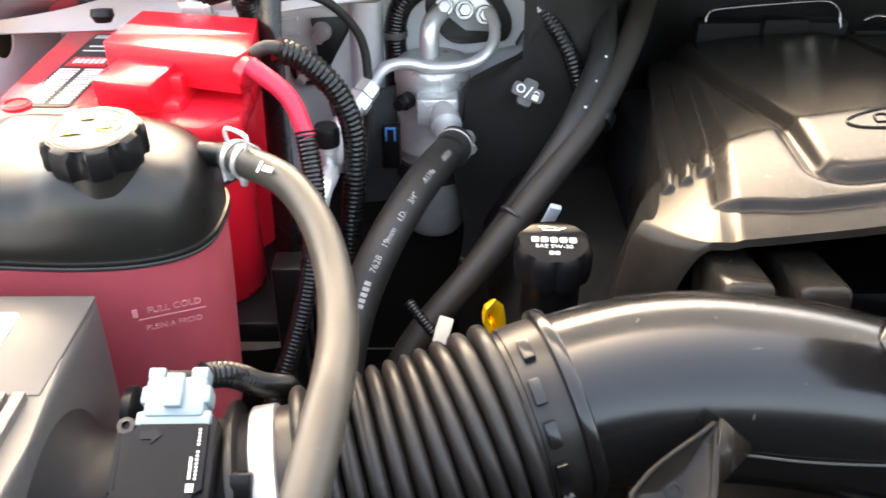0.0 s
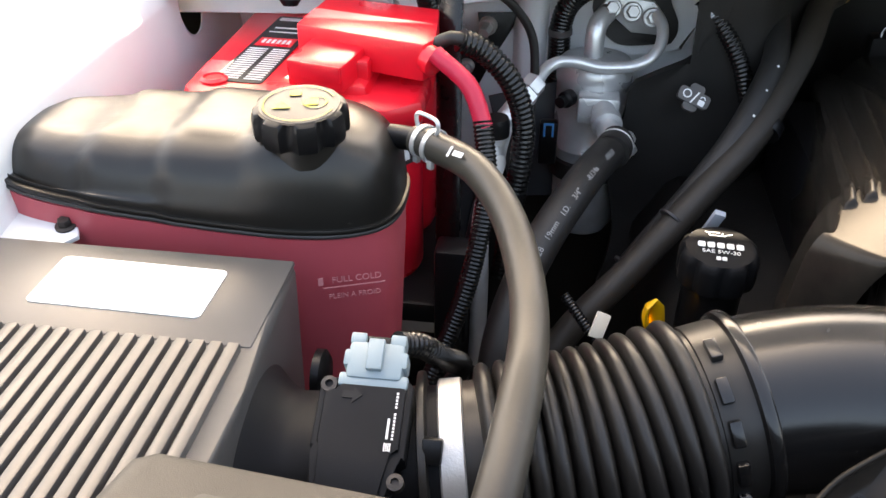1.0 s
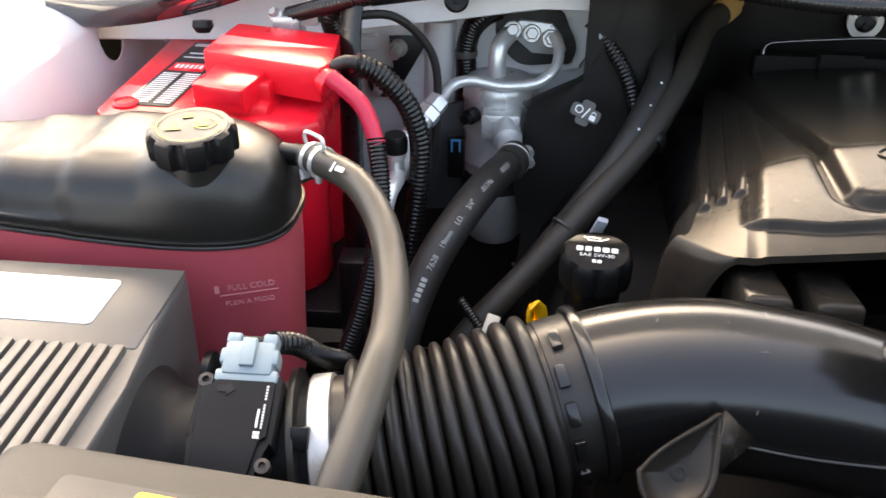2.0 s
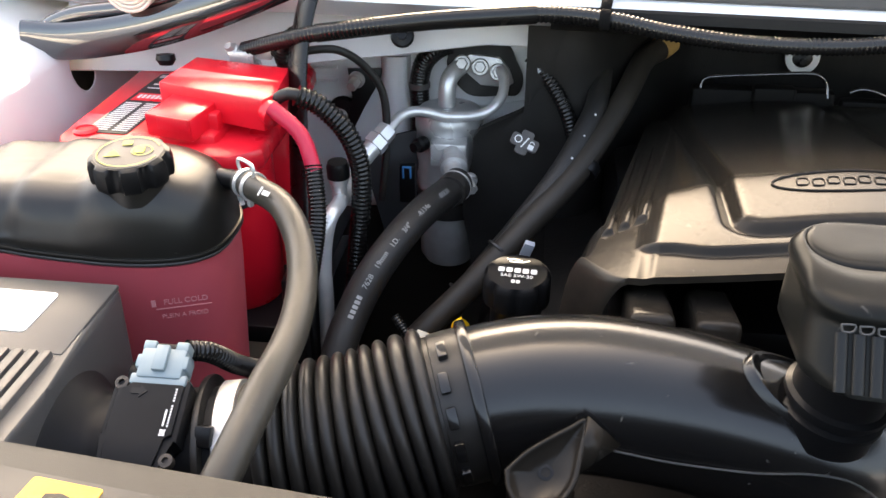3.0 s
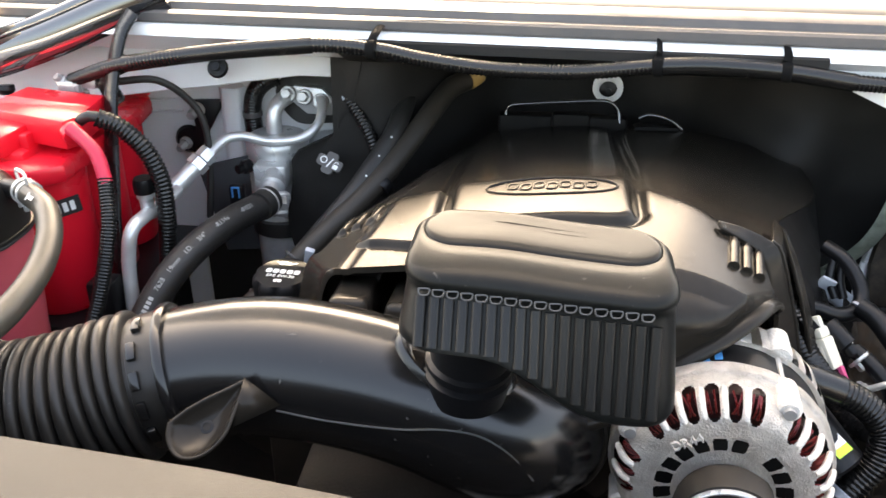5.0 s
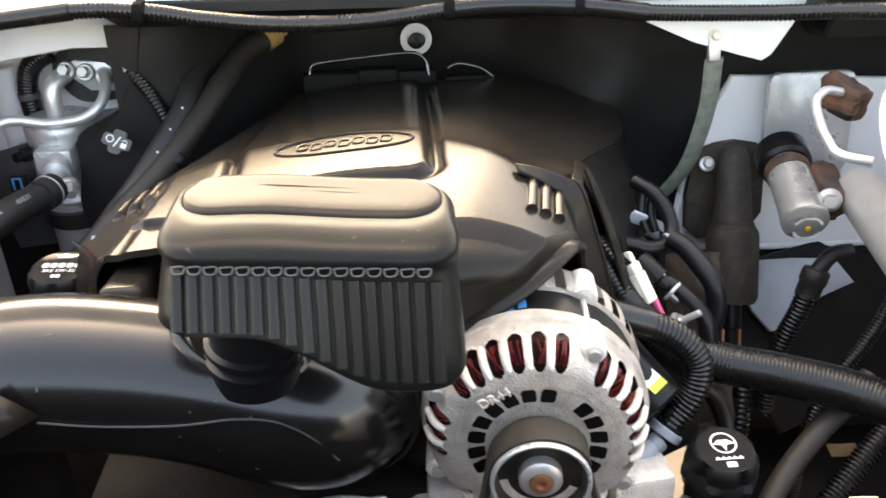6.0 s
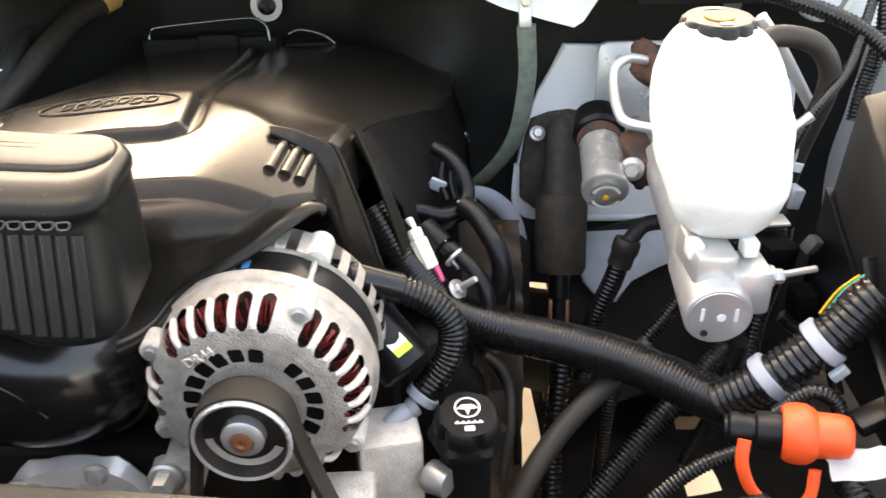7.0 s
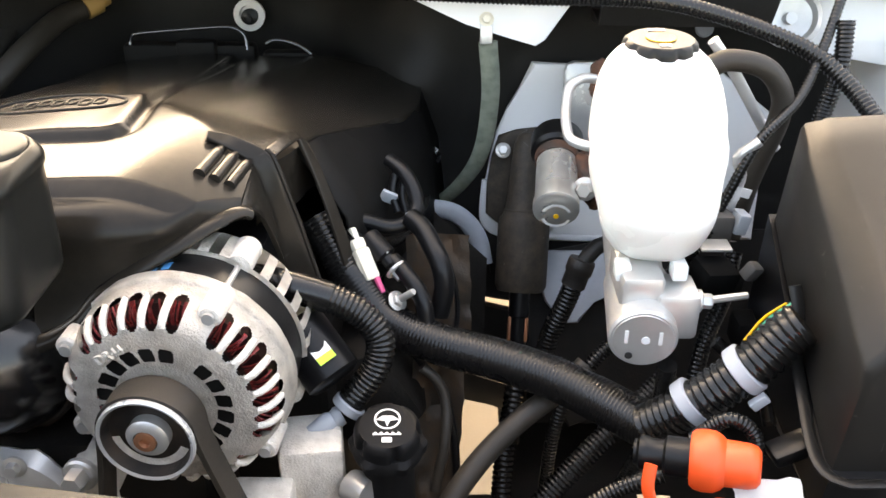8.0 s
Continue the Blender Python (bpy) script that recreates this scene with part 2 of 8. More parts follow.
def lathe(bm, at, axis, profile, seg=32, wave=None, cap=(True, True)):
    """profile: (radius, height) along the axis. wave(theta, radius, k) changes the radius."""
    if profile[-1][0] == 0.0:
        profile, cap = profile[:-1], (cap[0], True)
    if profile[0][0] == 0.0:
        profile, cap = profile[1:], (True, cap[1])
    m = Matrix.Translation(at) @ frame_of(axis)
    loops = []
    for k, (r, h) in enumerate(profile):
        lp = []
        for i in range(seg):
            t = 2 * math.pi * i / seg
            rr = wave(t, r, k) if wave else r
            lp.append(m @ Vector((rr * math.cos(t), rr * math.sin(t), h)))
        loops.append(lp)
    rings(bm, loops, True, cap)
    return bm


def spline(pts, step=0.006):
    """Smooth points through the control points, evenly spaced."""
    p = [Vector(q) for q in pts]
    p = [2 * p[0] - p[1]] + p + [2 * p[-1] - p[-2]]
    out = []
    for i in range(1, len(p) - 2):
        a, b, c, d = p[i - 1:i + 3]
        for k in range(24):
            f = k / 24
            out.append(0.5 * (2 * b + (c - a) * f + (2 * a - 5 * b + 4 * c - d) * f * f + (3 * b - a - 3 * c + d) * f ** 3))
    out.append(p[-2])
    acc = [0.0]
    for a, b in zip(out, out[1:]):
        acc.append(acc[-1] + (b - a).length)
    n = max(2, round(acc[-1] / step))
    res, j = [], 0
    for k in range(n + 1):
        s = acc[-1] * k / n
        while j < len(acc) - 2 and acc[j + 1] < s:
            j += 1
        f = (s - acc[j]) / max(1e-9, acc[j + 1] - acc[j])
        res.append(out[j].lerp(out[j + 1], min(1, max(0, f))))
    return res


def sweep(bm, pts, radius, seg=14, step=0.006, pitch=0.0, depth=0.0, flat=None, caps=True):
    """A tube along a spline. radius: a number or f(0..1). pitch, depth: corrugation. flat: (width, thickness) of a strap."""
    if pitch:
        step = pitch / 4
    line = spline(pts, step)
    n = len(line)
    tan = [(line[min(i + 1, n - 1)] - line[max(i - 1, 0)]).normalized() for i in range(n)]
    u = frame_of(tan[0]).to_3x3().col[0].copy()
    loops = []
    for i, (p, t) in enumerate(zip(line, tan)):
        u = (u - t * u.dot(t)).normalized()
        w = t.cross(u)
        r = radius(i / (n - 1)) if callable(radius) else radius
        if pitch:
            r -= depth * (0.0, 0.0, 0.85, 1.0)[i % 4]
        if flat:
            loops.append([p + u * (flat[0] * math.cos(a)) + w * (flat[1] * math.sin(a)) for a in [2 * math.pi * k / seg for k in range(seg)]])
        else:
            loops.append([p + u * (r * math.cos(a)) + w * (r * math.sin(a)) for a in [2 * math.pi * k / seg for k in range(seg)]])
    rings(bm, loops, True, (caps, caps))
    return bm


def plate(bm, outline, thick, m, bevel=0.0):
    """A flat plate from a 2D outline, thick along its local z, set by m."""
    lo = [bm.verts.new(m @ Vector((x, y, -thick / 2))) for x, y in outline]
    hi = [bm.verts.new(m @ Vector((x, y, thick / 2))) for x, y in outline]
    n = len(lo)
    faces = [bm.faces.new(lo[::-1]), bm.faces.new(hi)]
    for i in range(n):
        bm.faces.new((lo[i], lo[(i + 1) % n], hi[(i + 1) % n], hi[i]))
    if bevel:
        es = list({e for f in faces for e in f.edges})
        bmesh.ops.bevel(bm, geom=es, offset=bevel, segments=2, affect="EDGES", profile=0.5)
    return bm


def rounded(w, h, r, seg=5):
    out = []
    for cx, cy, a0 in ((w / 2 - r, h / 2 - r, 0), (-w / 2 + r, h / 2 - r, 90), (-w / 2 + r, -h / 2 + r, 180), (w / 2 - r, -h / 2 + r, 270)):
        for k in range(seg + 1):
            a = radians(a0 + 90 * k / seg)
            out.append((cx + r * math.cos(a), cy + r * math.sin(a)))
    return out


def on(at, normal, up=(0, 0, 1), turn=0.0):
    """A pose whose z is the normal and whose y is up, for flat things on a surface."""
    z = Vector(normal).normalized()
    u = Vector(up)
    y = (u - z * u.dot(z)).normalized()
    x = y.cross(z)
    return Matrix.Translation(at) @ Matrix((x, y, z)).transposed().to_4x4() @ pose(0, 0, 0, 0, 0, turn)


def words(name, text, size, m, mat, parent, label=""):
    cu = bpy.data.curves.new(name, "FONT")
    cu.body, cu.size, cu.extrude, cu.align_x, cu.align_y = text, size, 0.0002, "CENTER", "CENTER"
    tmp = bpy.data.objects.new(name, cu)
    me = bpy.data.meshes.new_from_object(tmp)
    bpy.data.objects.remove(tmp)
    me.transform(m)
    me.materials.clear()
    me.materials.append(mat)
    ob = new(name, me)
    ob.parent = parent
    ob.matrix_parent_inverse = home(parent).inverted()
    if label:
        ob["label"] = label
    return ob


def bars(m, rows, thick=0.0004):
    """Plain bars for writing that cannot be read: rows of (x, y, width, height) in the pose m."""
    bm = bmesh.new()
    for x, y, w, h in rows:
        plate(bm, [(x - w / 2, y - h / 2), (x + w / 2, y - h / 2), (x + w / 2, y + h / 2), (x - w / 2, y + h / 2)], thick, m)
    return bm


def hexbolt(bm, at, axis, r=0.006, h=0.005, washer=True):
    if washer:
        lathe(bm, at, axis, [(r * 1.5, 0), (r * 1.5, h * 0.25), (r * 1.3, h * 0.35)], 20)
    lathe(bm, at, axis, [(r, h * 0.2), (r, h), (r * 0.85, h * 1.15)], 6)
    return bm


def loom(name, pts, r, label, pitch=0.0045, depth=0.0012, mat=None, category="wire loom", seg=14):
    bm = bmesh.new()
    sweep(bm, pts, r, seg, pitch=pitch, depth=depth)
    return solo(name, bm, mat or M_LOOM, label, category, angle=60)


def hose(name, pts, r, mat, label, category="hose", seg=18):
    bm = bmesh.new()
    sweep(bm, pts, r, seg)
    return solo(name, bm, mat, label, category)


# ---- the truck's body round the engine bay ----
def smooth01(a, b, v):
    f = min(1.0, max(0.0, (v - a) / (b - a)))
    return f * f * (3 - 2 * f)


bm = bmesh.new()
bmesh.ops.create_grid(bm, x_segments=8, y_segments=8, size=60)
solo("ground", bm, M_GROUND, "sandy concrete ground under the truck", "ground", kind="structure")


def cowl_y(x):
    return 0.79 - 0.06 * (x + 0.15)


def extrude_x(bm, profile, xs, shift=lambda x: 0.0):
    rings(bm, [[(x, y + shift(x), z) for y, z in profile] for x in xs])
    return bm


XS = [-0.75 + 0.05 * k for k in range(43)]
bm = extrude_x(bmesh.new(), [(0, 1.318), (0.004, 1.326), (0.012, 1.331), (0.05, 1.337), (0.6, 1.40), (0.6, 1.385), (0.06, 1.318),
                             (0.078, 1.292), (0.068, 1.284), (0.058, 1.288)], XS, cowl_y)
cowl = solo("cowl_panel", bm, M_PAINT, "white painted cowl panel with a folded front lip", "panel", kind="structure")
bm = bmesh.new()
plate(bm, [(-0.40, 0.060), (0.152, 0.046), (0.158, 0.024), (0.169, -0.005), (0.099, -0.004), (0.065, -0.009), (-0.002, -0.020), (-0.069, -0.029), (-0.136, -0.039), (-0.25, -0.05), (-0.40, -0.055)], 0.003, on((-0.064, 0.8695, 1.257), (0, -0.8, 0.6)), 0.001)
solo("cowl_flange", bm, M_PAINT, "white painted flange below the cowl lip", "panel", kind="structure")
# weatherstrip: a double-lobed grey rubber section along the cowl
bm = extrude_x(bmesh.new(), [(0.010, 1.331), (0.008, 1.334), (0.009, 1.342), (0.013, 1.3445), (0.020, 1.3445), (0.022, 1.3430), (0.025, 1.3445), (0.028, 1.3520), (0.033, 1.3545), (0.052, 1.357), (0.056, 1.3555), (0.060, 1.3600), (0.075, 1.366), (0.090, 1.364), (0.098, 1.352), (0.098, 1.340)], XS, cowl_y)
solo("cowl_seal", bm, M_SEAL, "grey rubber hood weatherstrip along the cowl", "seal", kind="structure", angle=30)
bm = extrude_x(bmesh.new(), [(0.125, 1.352), (0.127, 1.372), (0.14, 1.376), (0.15, 1.36)], XS, cowl_y)
solo("cowl_trim", bm, M_PAINT, "narrow white painted flange behind the seal", "trim", kind="structure")
bm = extrude_x(bmesh.new(), [(0.16, 1.362), (0.17, 1.38), (0.62, 1.43), (0.62, 1.40)], XS, cowl_y)
solo("cowl_grille", bm, M_TIE, "dark grey plastic cowl grille below the windscreen", "grille", kind="structure")

# black pad that wraps the lip
bm = extrude_x(bmesh.new(), [(0.001, 1.3235), (-0.003, 1.3215), (-0.004, 1.312), (0.040, 1.292), (0.066, 1.281), (0.085, 1.283), (0.1, 1.31), (0.09, 1.31),
                             (0.081, 1.288), (0.066, 1.285), (0.042, 1.296), (0.003, 1.314)], [0.105 + 0.02 * k for k in range(27)], cowl_y)
solo("lip_pad", bm, M_PAD, "black insulation wrapped under the cowl lip", "insulation", kind="structure")
bm = extrude_x(bmesh.new(), [(-0.004, 1.312), (0.020, 1.264), (0.066, 1.256), (0.085, 1.262), (0.1, 1.30), (0.09, 1.30),
                             (0.074, 1.268), (0.030, 1.266), (0.004, 1.314)], [0.845 + 0.019 * k for k in range(10)], cowl_y)
solo("lip_pad", bm, M_PAD, "black insulation below the cowl beside the reservoir", "insulation", kind="structure")

# white gusset that hangs from the cowl beside the ground strap
bm = bmesh.new()
plate(bm, [(-0.16, 0.02), (-0.118, 0.002), (-0.047, -0.030), (-0.002, -0.044), (0.026, -0.052), (0.036, -0.046), (0.066, -0.004), (0.075, 0.02)], 0.004, on((0.755, 0.766, 1.292), (0, -1, 0.25)), 0.0012)
solo("cowl_gusset", bm, M_PAINT, "white painted gusset hanging below the cowl", "panel", kind="structure")
# plain body of the truck behind the firewall, unseen, added to keep sun off the ground
bm = boxes(((0.35, 2.46, 1.02), (1.95, 2.55, 0.66), 0.03))
solo("cab_body", bm, M_PAINT, "plain white truck body behind the firewall", "truck body", kind="structure")

bm = bmesh.new()
plate(bm, [(-0.12, 0.10), (-0.12, 0.037), (-0.097, 0.003), (-0.03, -0.020), (0.056, -0.033), (0.16, -0.045), (0.16, 0.10)], 0.004, on((1.14, 0.790, 1.240), (-0.1, -1, 0.3)), 0.001)
corner = solo("cowl_corner", bm, M_PAINT, "white painted cowl corner panel", "panel", kind="structure")
bm = lathe(bmesh.new(), (1.050, 0.785, 1.262), (-0.1, -1, 0.35), [(0.029, 0), (0.031, 0.004), (0.031, 0.012), (0.026, 0.014), (0.022, 0.008), (0.006, 0.006), (0.006, 0.012)], 36)
solo("hinge_bushing", bm, M_CAN, "round tan metal hinge bushing on the cowl corner", "bushing")
bm = lathe(bmesh.new(), (0.985, 0.862, 1.232), (0, -1, 0.3), [(0.011, 0), (0.010, 0.004), (0.004, 0.005)], 24)
solo("push_pin", bm, M_GREY, "pale round push pin on the insulation", "clip")
# painted firewall behind the battery and the accumulator
bm = bmesh.new()
box(bm, (-0.32, 0.965, 1.0), (0.86, 0.02, 0.62), 0.003)
solo("firewall", bm, M_APRON, "white painted firewall panel with dusty film", "firewall", kind="structure")
bm = bmesh.new()
plate(bm, [(-0.070, 0.075), (0.124, 0.075), (0.130, 0.034), (0.092, 0.000), (0.084, -0.030), (0.052, -0.034), (-0.020, -0.045), (-0.070, -0.060)], 0.012, on((0.0, 0.949, 1.192), (0, -1, 0.1)), 0.004)
solo("firewall_boss", bm, M_PAINT, "raised white firewall plate behind the refrigerant block", "panel", kind="structure")
bm = bmesh.new()
rings(bm, [[(x, y, z) for x, y in ((-0.104, 0.956), (-0.097, 0.934), (-0.090, 0.929), (-0.074, 0.929), (-0.067, 0.934), (-0.060, 0.956))] for z in (1.10, 1.13, 1.19, 1.215)])
solo("firewall_rib", bm, M_PAINT, "white pressed rib on the firewall", "panel", kind="structure")
for z in (1.185, 1.168):
    bm = bmesh.new()
    sweep(bm, [(-0.40, 0.9545, z - 0.012), (-0.26, 0.9545, z), (-0.16, 0.9545, z + 0.006)], 0.004, 10, 0.02, flat=(0.004, 0.0022))
    solo("firewall_crease", bm, M_APRON, "shallow pressed crease in the white firewall", "panel", kind="structure")


def pad_y(x, z):
    y = 0.845 + 0.20 * smooth01(0.13, 0.30, x) - 0.14 * smooth01(0.50, 0.68, x) - 0.03 * smooth01(0.7, 0.8, x)
    y -= 0.035 * math.exp(-((x - 0.62) / 0.05) ** 2 - ((z - 1.15) / 0.05) ** 2)
    y -= 0.03 * math.exp(-((x - 0.50) / 0.08) ** 2 - ((z - 1.02) / 0.06) ** 2)
    y += 0.010 * noise.noise((x * 9, z * 9, 0)) + 0.004 * noise.noise((x * 30, z * 30, 4))
    return y - 0.10 * smooth01(1.05, 0.75, z) * (1 if x > 0.2 else 0.4)


bm = bmesh.new()
xs = [0.018 + 0.0105 * k for k in range(116)]
zs = [0.62 + 0.0115 * k for k in range(61)]
rows = [[bm.verts.new((x + max(0.0, 1 - i / 6) * (0.006 * math.sin(z * 40) + (0.079 * smooth01(1.150, 1.20, z) + 0.018 * smooth01(1.20, 1.23, z))), pad_y(x, z), z)) for i, x in enumerate(xs)] for z in zs]
for a, b in zip(rows, rows[1:]):
    for i in range(len(xs) - 1):
        # open beside the steering shaft, where the ground shows
        if (0.69 < xs[i] < 0.765 and a[i].co.z < 0.735) or (0.722 < xs[i] < 0.775 and 0.865 < a[i].co.z < 0.879):
            continue
        bm.faces.new((a[i], a[i + 1], b[i + 1], b[i]))
rim = bmesh.ops.extrude_edge_only(bm, edges=[e for e in bm.edges if e.is_boundary])
for v in rim["geom"]:
    if isinstance(v, bmesh.types.BMVert):
        v.co.y += 0.012
low = boxes(((0.03, 0.948, 0.865), (0.36, 0.012, 0.27), 0.006))
solo("firewall_lower_pad", low, M_PAD, "black insulation low on the firewall behind the canister", "insulation", kind="structure")
solo("firewall_pad", bm, M_PAD, "black moulded insulation pad on the firewall", "insulation", kind="structure")


def apron(name, side, x0, y0, y1, hole=None, label=""):
    """Inner fender: a leaning painted wall, a crease and the fender flange; side -1 for the battery's side."""
    bm = bmesh.new()
    prof = [(0.03, 0.70), (0.015, 1.00), (0.0, 1.18)] + [(0.0 - 0.0006 * k, 1.18 + 0.004 * k) for k in range(1, 16)] + \
           [(-0.018, 1.252), (-0.035, 1.262), (-0.10, 1.285), (-0.20, 1.325), (-0.26, 1.345), (-0.36, 1.35), (-0.45, 1.30), (-0.47, 1.1)]
    ys = [y0 + (y1 - y0) * k / 150 for k in range(151)]
    if hole:
        ys = sorted([y for y in ys if abs(y - hole[0]) > 0.045] + [hole[0] - 0.045 + 0.0025 * k for k in range(37)])
    grid = [[bm.verts.new((x0 - side * dx, y, z)) for dx, z in prof] for y in ys]
    for a, b in zip(grid, grid[1:]):
        for i in range(len(prof) - 1):
            c = [a[i], a[i + 1], b[i + 1], b[i]]
            my, mz = sum(v.co.y for v in c) / 4, sum(v.co.z for v in c) / 4
            if hole and math.hypot((my - hole[0]) / hole[2], (mz - hole[1]) / hole[3]) < 0.93:
                continue
            bm.faces.new(c)
    if hole:
        for v in {v for e in bm.edges if e.is_boundary for v in e.verts}:
            a, b = (v.co.y - hole[0]) / hole[2], (v.co.z - hole[1]) / hole[3]
            r = math.hypot(a, b)
            if r < 1.5:
                v.co.y, v.co.z = hole[0] + hole[2] * a / r, hole[1] + hole[3] * b / r
    ob = solo(name, bm, M_APRON, label, "fender", kind="structure")
    mod = ob.modifiers.new("thickness", "SOLIDIFY")
    mod.thickness, mod.offset = 0.0015, 0.0
    return ob


apron("inner_fender", -1, -0.428, -0.6, 0.955, (0.832, 1.219, 0.026, 0.026), "white inner fender wall with an oval hole")
apron("inner_fender", 1, 1.16, -0.6, 0.955, None, "white inner fender wall beside the fuse box")
# dark plate added so the inside of the fender hole reads as shade
bm = boxes(((-0.462, 0.80, 1.17), (0.01, 0.5, 0.14), 0.002))
solo("hole_backing", bm, M_PAD, "dark plate added behind the fender hole for its shaded inside", "liner", kind="structure")

# dark undertray with three gaps, and the frame rail
bm = bmesh.new()
N = 0.02
gaps = ((0.695, 0.755, 0.64, 0.86), (0.70, 0.82, 0.98, 1.16), (0.925, 0.955, 0.60, 0.645), (0.95, 0.98, 0.72, 0.75))
vs = {}
for i in range(-32, 64):
    for j in range(-30, 62):
        x, y = i * N + N / 2, j * N + N / 2
        if any(a < x < b and c < y < d for a, b, c, d in gaps):
            continue
        q = []
        for di, dj in ((0, 0), (1, 0), (1, 1), (0, 1)):
            k = (i + di, j + dj)
            if k not in vs:
                vs[k] = bm.verts.new((k[0] * N, k[1] * N, 0.72 + 0.012 * noise.noise((k[0] * 0.3, k[1] * 0.3, 0))))
            q.append(vs[k])
        bm.faces.new(q)
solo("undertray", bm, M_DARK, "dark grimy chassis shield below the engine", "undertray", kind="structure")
bm = boxes(((0.3, -0.62, 0.9), (1.9, 0.02, 0.9), 0.004))
solo("grille_wall", bm, M_BOX, "dark rear face of the truck's front grille", "panel", kind="structure")


# the raised hood: a white pressed panel that closes the place above
HXS = [-0.66 + 0.05 * k for k in range(41)]
hood_line = [(1.0 - 1.0 * math.cos(radians(87)) * k / 12, 1.61 + 1.0 * math.sin(radians(87)) * k / 12) for k in range(13)]
bm = bmesh.new()
rings(bm, [[(x, y, z) for y, z in hood_line] + [(x, y + 0.035, z + 0.02) for y, z in hood_line[::-1]] for x in HXS])
hood = solo("hood", bm, M_PAINT, "open white hood raised above the engine bay", "hood", kind="structure")
for x0 in (-0.45, -0.02, 0.41, 0.84):
    bm = bmesh.new()
    sweep(bm, [(x0 + 0.08 * (k / 12 - 0.5), hood_line[k][0] - 0.012, hood_line[k][1] - 0.006) for k in range(1, 12)], 0.03, 14, 0.05, flat=(0.045, 0.016))
    part("stiffener", bm, M_PAINT, hood)


# ---- radiator side: front support cover with its labels ----
cover_m = on((0.14, -0.046, 1.229), (0, 0.02, 1), (0, 1, 0), -7.2)
cover = thing("radiator_cover", (0.14, -0.05, 1.0), "black plastic radiator support cover with service labels", "cover")
bm = bmesh.new()
top = [(-0.395, 0.225), (-0.385, 0.232), (0.0, 0.237), (0.50, 0.228), (0.56, 0.2), (0.62, -0.3), (-0.46, -0.3)]
plate(bm, top, 0.016, cover_m @ pose(0, 0, -0.012), 0.006)
part("panel", bm, M_BOX, cover)
bm = bmesh.new()
plate(bm, [(-0.39, 0.222), (0.5, 0.222), (0.5, 0.212), (-0.39, 0.212)], 0.11, cover_m @ pose(0, 0, -0.08), 0.004)
part("flange", bm, M_BOX, cover)


def on_cover(x, y, lift=0.0, turn=0.0):
    q = cover_m.inverted() @ Vector((x, y, 1.226))
    return cover_m @ pose(q.x, q.y, -0.0038 + lift, 0, 0, turn)


bm = bmesh.new()
plate(bm, rounded(0.232, 0.175, 0.004), 0.0006, on_cover(-0.082, 0.108))
part("label_sheet", bm, M_INK, cover, "black service label sheet")
bm = bmesh.new()
plate(bm, rounded(0.040, 0.030, 0.002), 0.0006, on_cover(-0.129, 0.184, 0.0006))
part("yellow_label", bm, M_YLAB, cover, "yellow manual label")
bm = bmesh.new()
plate(bm, [(-0.008, -0.006), (0.0, -0.004), (0.008, -0.006), (0.008, 0.005), (0.0, 0.007), (-0.008, 0.005)], 0.0004, on_cover(-0.128, 0.184, 0.0011))
part("book_symbol", bm, M_BROWN, cover)
flake = on_cover(-0.090, 0.181, 0.0007)
bm = bmesh.new()
for k in range(6):
    m = flake @ pose(0, 0, 0, 0, 0, 60 * k + 10)
    plate(bm, [(-0.0009, 0.002), (0.0009, 0.002), (0.0009, 0.0095), (-0.0009, 0.0095)], 0.0004, m)
    for sgn in (-1, 1):
        plate(bm, [(-0.0007, 0), (0.0007, 0), (0.0007, 0.0032), (-0.0007, 0.0032)], 0.0004, m @ pose(0, 0.006, 0.00005, 0, 0, 50 * sgn))
ring_n = [(0.0034 * math.cos(radians(60 * k + 40)), 0.0034 * math.sin(radians(60 * k + 40))) for k in range(7)]
for p, q in zip(ring_n, ring_n[1:]):
    plate(bm, [p, q, (q[0] * 0.6, q[1] * 0.6), (p[0] * 0.6, p[1] * 0.6)], 0.0004, flake @ pose(0, 0, 0.0001))
part("snowflake", bm, M_PRINT, cover)
words("letter", "H", 0.011, on_cover(-0.069, 0.173, 0.0007), M_GREEN, cover)
words("letters", "R-134a PAG oil.", 0.0048, on_cover(-0.048, 0.182, 0.0007), M_PRINT, cover)
words("letters", "R-134a PAG oil.", 0.0048, on_cover(-0.046, 0.1705, 0.0007), M_PRINT, cover)
bm = bmesh.new()
plate(bm, [(-0.0004, -0.08), (0.0004, -0.08), (0.0004, 0.006), (-0.0004, 0.006)], 0.0004, on_cover(-0.0275, 0.181, 0.0007))
for y in (0.1545, 0.100):
    plate(bm, [(0.0, -0.0004), (0.058, -0.0004), (0.058, 0.0004), (0.0, 0.0004)], 0.0004, on_cover(-0.025, y, 0.0007))
part("table_lines", bm, M_PRINT, cover)
rnd = random.Random(4)
rows = []
for col, x0, wmax in ((0, -0.0245, 0.026), (1, 0.0065, 0.027)):
    for k in range(20):
        w = wmax * (0.55 + 0.45 * rnd.random())
        rows.append((x0 + w / 2, 0.0 - 0.0056 * k - (0.003 if k > 4 else 0), w, 0.0032))
bm = bars(on_cover(0.0, 0.180, 0.0007), rows)
tb = part("table_print", bm, M_PRINT, cover)
tb["kind"] = "stuff"


